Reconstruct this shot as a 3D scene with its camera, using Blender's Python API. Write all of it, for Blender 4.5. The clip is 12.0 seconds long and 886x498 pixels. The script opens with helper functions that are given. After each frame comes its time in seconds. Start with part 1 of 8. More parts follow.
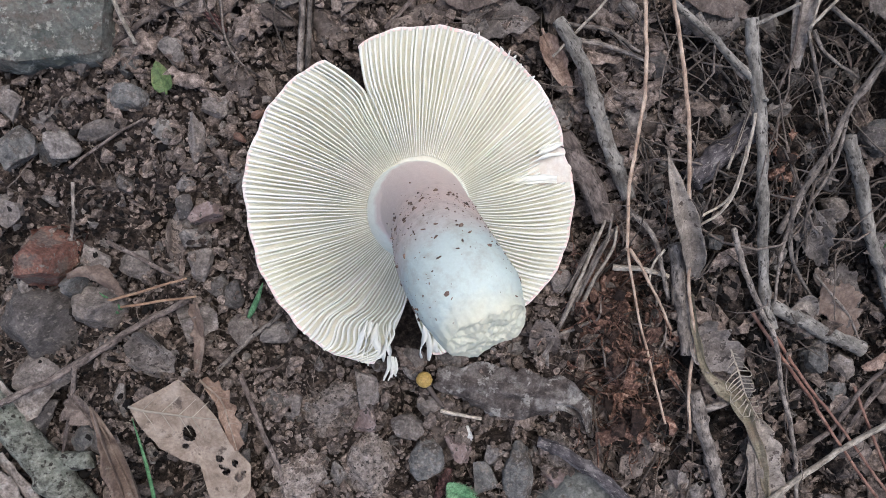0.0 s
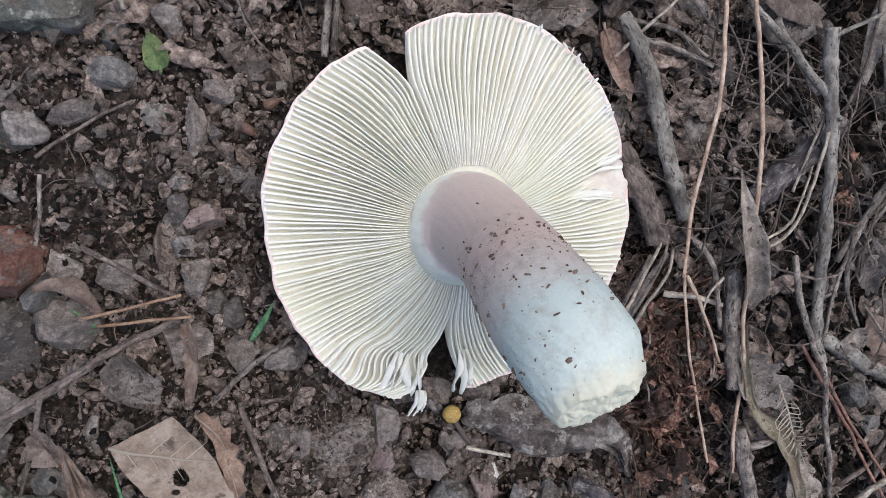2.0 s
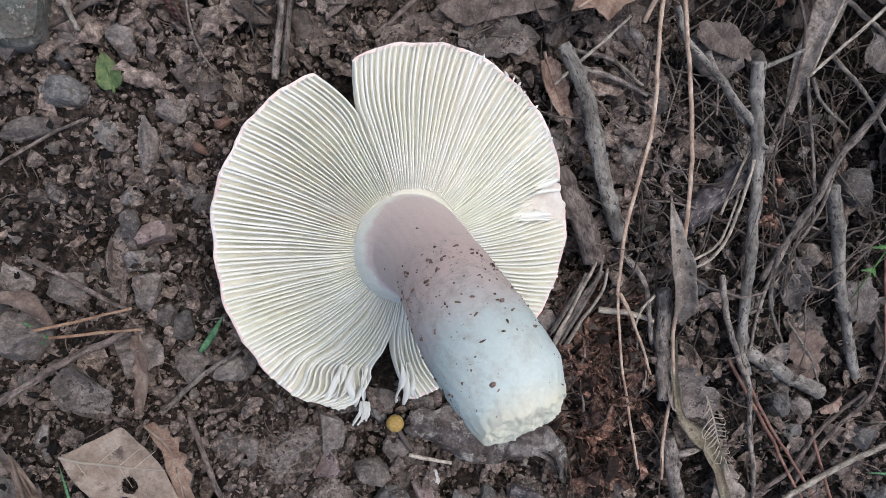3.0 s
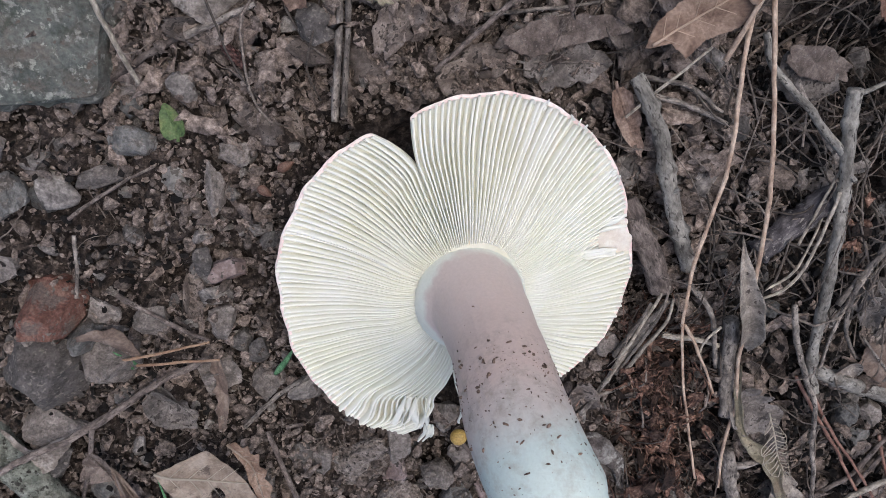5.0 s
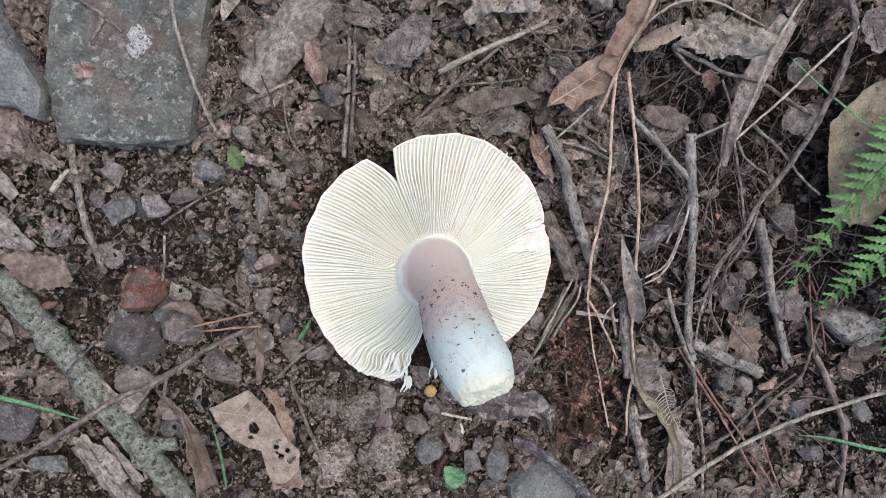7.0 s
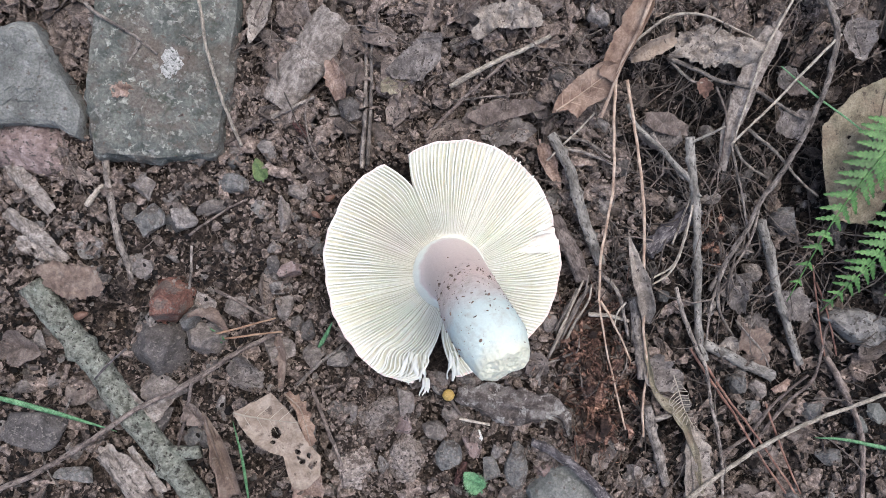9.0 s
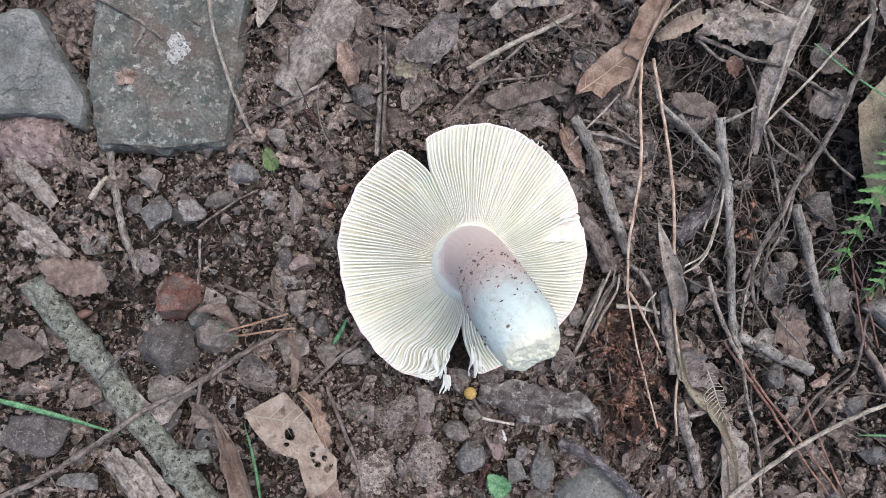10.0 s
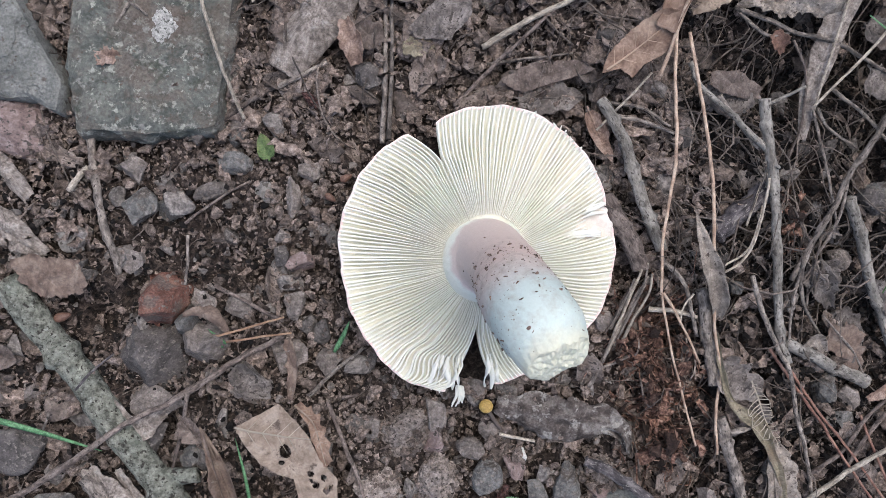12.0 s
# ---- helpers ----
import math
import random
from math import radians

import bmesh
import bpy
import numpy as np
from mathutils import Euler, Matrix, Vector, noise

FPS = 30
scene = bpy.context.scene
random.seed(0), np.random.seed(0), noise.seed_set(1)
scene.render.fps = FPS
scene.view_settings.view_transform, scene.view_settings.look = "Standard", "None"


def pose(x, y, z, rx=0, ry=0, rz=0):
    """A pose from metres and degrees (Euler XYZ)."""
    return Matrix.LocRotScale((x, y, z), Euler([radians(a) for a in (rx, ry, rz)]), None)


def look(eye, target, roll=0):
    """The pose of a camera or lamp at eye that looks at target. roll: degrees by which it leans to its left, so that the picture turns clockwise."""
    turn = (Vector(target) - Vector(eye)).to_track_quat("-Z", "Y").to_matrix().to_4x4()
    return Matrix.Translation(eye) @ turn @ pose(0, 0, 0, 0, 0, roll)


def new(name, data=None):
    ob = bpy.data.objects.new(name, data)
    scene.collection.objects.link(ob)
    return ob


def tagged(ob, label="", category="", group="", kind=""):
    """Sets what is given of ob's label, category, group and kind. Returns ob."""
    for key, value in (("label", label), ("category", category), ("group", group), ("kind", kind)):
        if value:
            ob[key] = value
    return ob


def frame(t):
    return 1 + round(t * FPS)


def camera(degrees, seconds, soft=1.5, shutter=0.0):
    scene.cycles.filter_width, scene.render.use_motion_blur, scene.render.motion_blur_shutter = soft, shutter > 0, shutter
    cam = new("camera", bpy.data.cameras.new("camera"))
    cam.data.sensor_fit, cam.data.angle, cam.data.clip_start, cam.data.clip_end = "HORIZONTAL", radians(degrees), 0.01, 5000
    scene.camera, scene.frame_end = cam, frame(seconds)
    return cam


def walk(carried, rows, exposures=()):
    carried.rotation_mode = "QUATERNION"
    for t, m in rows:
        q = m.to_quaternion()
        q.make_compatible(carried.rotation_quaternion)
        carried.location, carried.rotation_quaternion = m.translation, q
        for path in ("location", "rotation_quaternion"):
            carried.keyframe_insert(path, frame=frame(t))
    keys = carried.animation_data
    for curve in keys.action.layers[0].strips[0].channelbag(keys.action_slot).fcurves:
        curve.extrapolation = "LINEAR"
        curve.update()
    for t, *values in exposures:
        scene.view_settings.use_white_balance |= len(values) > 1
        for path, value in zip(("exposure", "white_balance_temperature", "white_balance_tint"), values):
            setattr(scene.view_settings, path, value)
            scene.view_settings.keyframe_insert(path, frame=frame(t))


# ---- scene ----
EXPO, SKY, SUN = 0.76, 0.160, 0.80
LENS = 57.95
PATH = [
    (0.0, -0.0091, 0.0183, 0.3238, -3.88, -1.74, 0.04),
    (0.5, -0.0115, 0.0257, 0.3209, -4.03, -1.83, 0.22),
    (1.0, -0.0283, 0.0321, 0.3186, -5.39, -2.46, 0.75),
    (1.5, -0.0427, 0.0306, 0.2999, -6.12, -6.00, 1.70),
    (2.0, -0.0557, 0.0342, 0.2779, -6.76, -8.41, 2.69),
    (2.5, -0.0559, 0.0324, 0.2807, -7.35, -10.54, 3.72),
    (2.7, -0.0542, 0.0363, 0.2847, -7.44, -11.17, 3.95),
    (4.3, -0.0431, 0.0862, 0.2963, -13.95, -5.63, 2.34),
    (4.5, -0.0447, 0.0949, 0.2880, -17.85, -5.09, 2.55),
    (5.0, -0.0431, 0.1170, 0.2754, -19.17, -4.49, 2.72),
    (5.5, -0.0384, 0.1109, 0.2857, -20.68, -4.58, 2.60),
    (6.0, -0.0413, 0.1068, 0.2912, -21.57, -4.78, 2.88),
    (6.5, -0.0320, 0.1030, 0.3599, -16.03, -4.65, 2.68),
    (6.7, -0.0344, 0.0991, 0.3865, -13.08, -4.04, 2.55),
    (8.3, -0.0291, 0.0607, 0.4505, -4.78, -3.53, 1.85),
    (8.5, -0.0308, 0.0578, 0.4488, -4.24, -3.61, 1.59),
    (9.0, -0.0359, 0.0461, 0.4380, -2.98, -3.14, 1.05),
    (9.5, -0.0388, 0.0396, 0.4282, -2.31, -2.68, 0.50),
    (10.0, -0.0405, 0.0300, 0.4183, -1.57, -2.57, 0.26),
    (10.5, -0.0402, 0.0237, 0.3969, -1.16, -2.45, -0.08),
    (11.0, -0.0353, 0.0217, 0.3792, -1.03, -2.43, -0.34),
    (11.5, -0.0335, 0.0204, 0.3754, -0.94, -2.17, -0.24),
    (12.0, -0.0363, 0.0210, 0.3776, -0.61, -1.32, 0.20),
]
cam = camera(LENS, 12.0, soft=0.75)
walk(cam, [(t, pose(x, y, z, rx, ry, rz)) for t, x, y, z, rx, ry, rz in PATH],
     exposures=[(0.0, EXPO - 0.40), (2.7, EXPO - 0.50), (4.3, EXPO - 0.56), (6.0, EXPO - 0.58), (6.7, EXPO - 0.36), (8.3, EXPO - 0.06), (10.0, EXPO - 0.12), (12.0, EXPO - 0.24)])

# ---- light: open shade under a bright overcast sky ----
world = bpy.data.worlds.new("overcast_sky")
scene.world = world
world.use_nodes = True
wn, wl = world.node_tree.nodes, world.node_tree.links
sky = wn.new("ShaderNodeTexSky")
sky.sky_type = "NISHITA"
sky.sun_disc = False
sky.sun_elevation = radians(72)
sky.sun_rotation = radians(35)
sky.dust_density = 4.0
sky.air_density = 1.0
wn["Background"].inputs["Strength"].default_value = SKY
wl.new(sky.outputs["Color"], wn["Background"].inputs["Color"])
sun_data = bpy.data.lights.new("sun", "SUN")
sun_data.energy = SUN
sun_data.angle = radians(40)
sun_data.color = (1.0, 0.975, 0.94)
sun = new("sun", sun_data)
sun.matrix_world = look((0.26, 0.42, 1.6), (0, 0, 0))

# ---- tools ----
def lattice(ix, iy, iz, seed):
    h = (ix * 374761393 + iy * 668265263 + iz * 2147483647 + seed * 1274126177) & 0xFFFFFFFF
    h = ((h ^ (h >> 13)) * 1274126177) & 0xFFFFFFFF
    return ((h ^ (h >> 16)) & 0xFFFF) / 32767.5 - 1.0


def vnoise(p, seed=0):
    """Smooth noise in -1..1 at the points p (n, 3)."""
    p = np.asarray(p, float)
    i = np.floor(p).astype(np.int64)
    f = p - i
    f = f * f * (3 - 2 * f)
    out = 0
    for a in (0, 1):
        wa = f[:, 0] if a else 1 - f[:, 0]
        for b in (0, 1):
            wb = f[:, 1] if b else 1 - f[:, 1]
            for c in (0, 1):
                wc = f[:, 2] if c else 1 - f[:, 2]
                out = out + wa * wb * wc * lattice(i[:, 0] + a, i[:, 1] + b, i[:, 2] + c, seed)
    return out


def fbm(p, seed=0, octaves=4, gain=0.5):
    p = np.asarray(p, float)
    total, amp = 0, 1.0
    for k in range(octaves):
        total = total + amp * vnoise(p * 2 ** k, seed + 17 * k)
        amp *= gain
    return total


def smooth(a, b, x):
    t = np.clip((x - a) / (b - a), 0, 1)
    return t * t * (3 - 2 * t)


MUSH = (-0.0115, 0.0145, 0.060)


def ground_z(x, y):
    """Height of the soil."""
    x, y = np.asarray(x, float), np.asarray(y, float)
    z = -0.009 + 0 * x
    z = z + 0.007 * np.exp(-((x - 0.085) / 0.032) ** 2 - ((y - 0.04) / 0.09) ** 2)
    z = z - 0.013 * np.exp(-((x - 0.19) / 0.05) ** 2 - ((y + 0.03) / 0.08) ** 2)
    z = z + 0.006 * np.exp(-((x + 0.08) / 0.05) ** 2 - ((y + 0.08) / 0.03) ** 2)
    z = z + 0.008 * np.exp(-((x - 0.01) / 0.12) ** 2 - ((y - 0.16) / 0.05) ** 2)
    r = np.hypot(x + 0.0115, y - 0.0145)
    z = z - 0.016 * (1 - smooth(0.044, 0.070, r))
    p = np.stack([x, y, 0 * x], -1).reshape(-1, 3)
    z = z + (0.0030 * fbm(p * 28, 3, 3)).reshape(x.shape)
    return z


def soil_z(x, y):
    """Height of the bare soil, with the hollows that bridge over between things."""
    z = ground_z(x, y)
    z = z - 0.034 * np.exp(-((x - 0.192) / 0.030) ** 2 - ((y - 0.118) / 0.024) ** 2)
    z = z - 0.026 * np.exp(-((x - 0.142) / 0.022) ** 2 - ((y - 0.094) / 0.014) ** 2)
    z = z - 0.020 * np.exp(-((x - 0.190) / 0.024) ** 2 - ((y - 0.068) / 0.020) ** 2)
    p = np.stack([x, y, 0 * x], -1).reshape(-1, 3)
    pits = smooth(0.12, 0.75, fbm(p * 62, 77, 3)) * (np.hypot(x - MUSH[0], y - MUSH[1]) > MUSH[2]).ravel()
    z = z - 0.0085 * pits.reshape(np.shape(x)) * (1 - 0.45 * smooth(-0.07, -0.10, x) * smooth(-0.19, -0.16, x))
    for px, py, size, deep in ((0.100, 0.104, 0.016, 0.016), (0.168, 0.106, 0.014, 0.022), (0.208, 0.098, 0.016, 0.022), (0.150, 0.052, 0.012, 0.014), (-0.205, 0.108, 0.006, 0.016), (-0.1942, -0.0168, 0.011, 0.022), (-0.2056, -0.0680, 0.008, 0.014), (-0.1579, -0.0705, 0.009, 0.015), (-0.1135, -0.1019, 0.010, 0.016), (-0.0762, -0.0963, 0.008, 0.014), (-0.1441, -0.0561, 0.008, 0.010),
                               (-0.0769, 0.1174, 0.009, 0.014), (0.0810, -0.0256, 0.008, 0.012), (0.1153, -0.0789, 0.010, 0.016), (0.0897, -0.0585, 0.008, 0.012), (-0.1148, 0.0050, 0.007, 0.012)):
        z = z - deep * np.exp(-((x - px) / size) ** 2 - ((y - py) / size) ** 2)
    return z


def dark_zone(x, y):
    """Where the soil crumbs are darker."""
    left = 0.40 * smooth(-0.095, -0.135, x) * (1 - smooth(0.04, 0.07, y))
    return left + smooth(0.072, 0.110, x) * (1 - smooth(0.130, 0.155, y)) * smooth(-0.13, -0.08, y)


def gz(x, y):
    return float(ground_z(np.array([x]), np.array([y]))[0])


def mesh_np(name, verts, faces, material=None, flat=False):
    """A mesh from arrays; faces all with the same number of corners, or a list of such arrays."""
    me = bpy.data.meshes.new(name)
    groups = faces if isinstance(faces, list) else [faces]
    groups = [np.asarray(g, np.int32) for g in groups if len(g)]
    verts = np.asarray(verts, np.float32)
    loops = np.concatenate([g.ravel() for g in groups])
    sizes = np.concatenate([np.full(len(g), g.shape[1], np.int32) for g in groups])
    starts = np.concatenate([[0], np.cumsum(sizes)[:-1]]).astype(np.int32)
    me.vertices.add(len(verts))
    me.vertices.foreach_set("co", verts.ravel())
    me.loops.add(len(loops))
    me.loops.foreach_set("vertex_index", loops.astype(np.int32))
    me.polygons.add(len(sizes))
    me.polygons.foreach_set("loop_start", starts)
    me.polygons.foreach_set("loop_total", sizes)
    me.polygons.foreach_set("use_smooth", np.full(len(sizes), not flat))
    me.update(calc_edges=True)
    me.validate()
    if material:
        me.materials.append(material)
    return me


def part(name, me, material, parent, label=""):
    ob = new(name, me)
    if material and not me.materials:
        me.materials.append(material)
    ob.parent = parent
    if label:
        ob["label"] = label
    return ob


def thing(name, label, category, at=(0, 0, 0), group=""):
    ob = new(name)
    ob.location = at
    return tagged(ob, label, category, group)


def spline(points, n):
    """n points on a smooth curve through the given ones."""
    p = np.asarray(points, float)
    if len(p) == 2:
        return p[0] + (p[1] - p[0]) * np.linspace(0, 1, n)[:, None]
    q = np.vstack([2 * p[0] - p[1], p, 2 * p[-1] - p[-2]])
    u = np.linspace(0, len(p) - 1 - 1e-9, n)
    i = u.astype(int)
    t = (u - i)[:, None]
    a, b, c, d = q[i], q[i + 1], q[i + 2], q[i + 3]
    return 0.5 * (2 * b + (c - a) * t + (2 * a - 5 * b + 4 * c - d) * t ** 2 + (3 * b - 3 * c + d - a) * t ** 3)


def tube(points, radii, sides=8, rough=0.0, seed=0, scale=300.0, squash=1.0):
    """Closed tube along the points; rough: share of the radius that the noise moves."""
    p = np.asarray(points, float)
    n = len(p)
    radii = np.broadcast_to(np.asarray(radii, float), (n,))
    d = np.gradient(p, axis=0)
    d /= np.linalg.norm(d, axis=1)[:, None] + 1e-12
    up = np.tile([0.03, 0.02, 1.0], (n, 1))
    steep = abs(d[:, 2]) > 0.9
    up[steep] = [1.0, 0.1, 0.0]
    if steep.any():
        up[:] = [1.0, 0.13, 0.05] if abs(d[:, 0]).max() < 0.95 else [0.1, 1.0, 0.05]
    s = np.cross(d, up)
    s /= np.linalg.norm(s, axis=1)[:, None] + 1e-12
    w = np.cross(s, d)
    a = np.linspace(0, 2 * np.pi, sides, endpoint=False)
    ring = s[:, None] * np.cos(a)[None, :, None] + squash * w[:, None] * np.sin(a)[None, :, None]
    v = p[:, None] + ring * radii[:, None, None]
    if rough:
        k = fbm(v.reshape(-1, 3) * scale, seed, 3).reshape(n, sides)
        v = p[:, None] + ring * (radii[:, None] * (1 + rough * k))[:, :, None]
    v = v.reshape(-1, 3)
    i, j = np.meshgrid(np.arange(n - 1), np.arange(sides), indexing="ij")
    j2 = (j + 1) % sides
    f = np.stack([i * sides + j, i * sides + j2, (i + 1) * sides + j2, (i + 1) * sides + j], -1).reshape(-1, 4)
    v = np.vstack([v, p[:1], p[-1:]])
    jj = np.arange(sides)
    c0 = np.stack([np.full(sides, n * sides), (jj + 1) % sides, jj], -1)
    c1 = np.stack([np.full(sides, n * sides + 1), (n - 1) * sides + jj, (n - 1) * sides + (jj + 1) % sides], -1)
    return v, [f, np.vstack([c0, c1])]


def tubes(P, R, sides=4):
    """Many tubes at once: P (n, k, 3), R (n, k)."""
    n, k, _ = P.shape
    d = np.gradient(P, axis=1)
    d /= np.linalg.norm(d, axis=2)[..., None] + 1e-12
    s = np.cross(d, [0.03, 0.02, 1.0])
    s /= np.linalg.norm(s, axis=2)[..., None] + 1e-12
    w = np.cross(s, d)
    a = np.linspace(0, 2 * np.pi, sides, endpoint=False)
    v = P[:, :, None] + R[:, :, None, None] * (s[:, :, None] * np.cos(a)[:, None] + w[:, :, None] * np.sin(a)[:, None])
    i, j = np.meshgrid(np.arange(k - 1), np.arange(sides), indexing="ij")
    j2 = (j + 1) % sides
    f = np.stack([i * sides + j, i * sides + j2, (i + 1) * sides + j2, (i + 1) * sides + j], -1).reshape(-1, 4)
    f = np.vstack([f, np.arange(sides)[::-1][None], (k - 1) * sides + np.arange(sides)[None]]) if sides == 4 else f
    f = (np.arange(n) * k * sides)[:, None, None] + f[None]
    return v.reshape(-1, 3), f.reshape(-1, 4)


def spins(rng, n, lean):
    """n rotations: any heading, leaning by about lean radians."""
    z, y, x = rng.uniform(0, 6.283, n), rng.normal(0, lean, n), rng.normal(0, lean, n)
    c, s = np.cos, np.sin
    o, i = np.zeros(n), np.ones(n)
    rz = np.stack([c(z), -s(z), o, s(z), c(z), o, o, o, i], -1).reshape(n, 3, 3)
    ry = np.stack([c(y), o, s(y), o, i, o, -s(y), o, c(y)], -1).reshape(n, 3, 3)
    rx = np.stack([i, o, o, o, c(x), -s(x), o, s(x), c(x)], -1).reshape(n, 3, 3)
    return rz @ ry @ rx


def ico(level):
    bm = bmesh.new()
    bmesh.ops.create_icosphere(bm, subdivisions=level, radius=1.0)
    v = np.array([x.co[:] for x in bm.verts])
    f = np.array([[x.index for x in y.verts] for y in bm.faces])
    bm.free()
    return v, f


ICO = {k: ico(k) for k in (1, 2, 3, 4, 5)}


def turned(v, yaw, tip=0.0, roll=0.0):
    m = np.array(Euler((roll, tip, yaw)).to_matrix())
    return v @ m.T


def join_np(pieces):
    """Joins (verts, [faces...]) pieces; faces grouped by their number of corners."""
    vs, by, base = [], {}, 0
    for v, groups in pieces:
        for g in (groups if isinstance(groups, list) else [groups]):
            by.setdefault(np.asarray(g).shape[1], []).append(np.asarray(g) + base)
        vs.append(v)
        base += len(v)
    return np.vstack(vs), [np.vstack(g) for g in by.values()]


# ---- materials ----
def material(name, ramp, scale=400.0, rough=0.85, bump=0.3, grain=1800.0, spots=None, spot_scale=90.0, spot_at=0.6,
             per="", vary=0.0, coat=0.0, metal=0.0, subsurface=0.0, fibre=False, bump_size=0.0010, stretch=(1, 1, 1), grain_amount=0.42, sat=0.76, flecks=None, fleck_at=0.70, fleck_scale=700.0, tight=0.13, films=()):
    """Earthy surface: noise through a ramp of colours, larger spots, grain in colour and relief.
    per: 'object' or 'island' varies the brightness from piece to piece."""
    m = bpy.data.materials.new(name)
    m.use_nodes = True
    n, l = m.node_tree.nodes, m.node_tree.links
    b = n["Principled BSDF"]
    co = n.new("ShaderNodeTexCoord")
    mp = n.new("ShaderNodeMapping")
    mp.inputs["Scale"].default_value = stretch
    if fibre:
        run = n.new("ShaderNodeAttribute")
        run.attribute_name = "grain"
        l.new(run.outputs["Vector"], mp.inputs["Vector"])
    else:
        l.new(co.outputs["Object"], mp.inputs["Vector"])

    def noise_at(s, detail=4.0, offset=0.0):
        t = n.new("ShaderNodeTexNoise")
        t.inputs["Scale"].default_value = s
        t.inputs["Detail"].default_value = detail
        t.inputs["Roughness"].default_value = 0.68
        l.new(mp.outputs["Vector"], t.inputs["Vector"])
        return t

    big = noise_at(scale, 9.0)
    cr = n.new("ShaderNodeValToRGB")
    e = cr.color_ramp.elements
    while len(e) < len(ramp):
        e.new(0.5)
    for k, c in enumerate(ramp):
        e[k].position = 0.5 - tight + 2 * tight * k / max(1, len(ramp) - 1)
        e[k].color = (*c, 1)
    l.new(big.outputs["Fac"], cr.inputs["Fac"])
    colour = cr.outputs["Color"]
    fine = noise_at(grain, 6.0)
    if spots:
        sp = noise_at(spot_scale, 6.0)
        at = n.new("ShaderNodeMapRange")
        at.inputs["From Min"].default_value = spot_at - 0.04
        at.inputs["From Max"].default_value = spot_at + 0.05
        l.new(sp.outputs["Fac"], at.inputs["Value"])
        mix = n.new("ShaderNodeMix")
        mix.data_type = "RGBA"
        l.new(at.outputs["Result"], mix.inputs["Factor"])
        l.new(colour, mix.inputs["A"])
        mix.inputs["B"].default_value = (*spots, 1)
        colour = mix.outputs["Result"]
    for k, (tint, size, start, soft, amount) in enumerate(films):
        mp2 = n.new("ShaderNodeMapping")
        mp2.inputs["Location"].default_value = (0.13 * (k + 1), 0.07 * k, 0.05)
        l.new(co.outputs["Object"], mp2.inputs["Vector"])
        fn = noise_at(size, 7.0)
        l.new(mp2.outputs["Vector"], fn.inputs["Vector"])
        ft = n.new("ShaderNodeMapRange")
        ft.inputs["From Min"].default_value, ft.inputs["From Max"].default_value = start, start + soft
        ft.inputs["To Max"].default_value = amount
        l.new(fn.outputs["Fac"], ft.inputs["Value"])
        fm = n.new("ShaderNodeMix")
        fm.data_type = "RGBA"
        l.new(ft.outputs["Result"], fm.inputs["Factor"])
        l.new(colour, fm.inputs["A"])
        fm.inputs["B"].default_value = (*tint, 1)
        colour = fm.outputs["Result"]
    if flecks:
        fl = noise_at(fleck_scale, 2.0)
        fa = n.new("ShaderNodeMapRange")
        fa.inputs["From Min"].default_value, fa.inputs["From Max"].default_value = fleck_at - 0.03, fleck_at + 0.03
        l.new(fl.outputs["Fac"], fa.inputs["Value"])
        mf = n.new("ShaderNodeMix")
        mf.data_type = "RGBA"
        l.new(fa.outputs["Result"], mf.inputs["Factor"])
        l.new(colour, mf.inputs["A"])
        mf.inputs["B"].default_value = (*flecks, 1)
        colour = mf.outputs["Result"]
    # grain
    gr = n.new("ShaderNodeMapRange")
    gr.inputs["From Min"].default_value, gr.inputs["From Max"].default_value = 0.3, 0.7
    gr.inputs["To Min"].default_value, gr.inputs["To Max"].default_value = 1 - grain_amount, 1 + grain_amount
    l.new(fine.outputs["Fac"], gr.inputs["Value"])
    hsv = n.new("ShaderNodeHueSaturation")
    hsv.inputs["Saturation"].default_value = sat
    l.new(colour, hsv.inputs["Color"])
    value = gr.outputs["Result"]
    if per:
        if per == "object":
            rnd = n.new("ShaderNodeObjectInfo").outputs["Random"]
        else:
            rnd = n.new("ShaderNodeNewGeometry").outputs["Random Per Island"]
        rr = n.new("ShaderNodeMapRange")
        rr.inputs["To Min"].default_value, rr.inputs["To Max"].default_value = 1 - vary, 1 + vary
        l.new(rnd, rr.inputs["Value"])
        mu = n.new("ShaderNodeMath")
        mu.operation = "MULTIPLY"
        l.new(rr.outputs["Result"], mu.inputs[0])
        l.new(value, mu.inputs[1])
        value = mu.outputs["Value"]
    l.new(value, hsv.inputs["Value"])
    l.new(hsv.outputs["Color"], b.inputs["Base Color"])
    b.inputs["Roughness"].default_value = rough
    b.inputs["Metallic"].default_value = metal
    b.inputs["Specular IOR Level"].default_value = 0.35
    if coat:
        b.inputs["Coat Weight"].default_value = coat
        b.inputs["Coat Roughness"].default_value = 0.25
    if subsurface:
        b.inputs["Subsurface Weight"].default_value = subsurface
        b.inputs["Subsurface Radius"].default_value = (1.0, 0.8, 0.6)
        b.inputs["Subsurface Scale"].default_value = 0.003
    if bump:
        add = n.new("ShaderNodeMath")
        add.operation = "MULTIPLY_ADD"
        l.new(fine.outputs["Fac"], add.inputs[0])
        add.inputs[1].default_value = 0.6
        l.new(big.outputs["Fac"], add.inputs[2])
        bu = n.new("ShaderNodeBump")
        bu.inputs["Strength"].default_value = bump
        bu.inputs["Distance"].default_value = bump_size
        l.new(add.outputs["Value"], bu.inputs["Height"])
        l.new(bu.outputs["Normal"], b.inputs["Normal"])
    return m


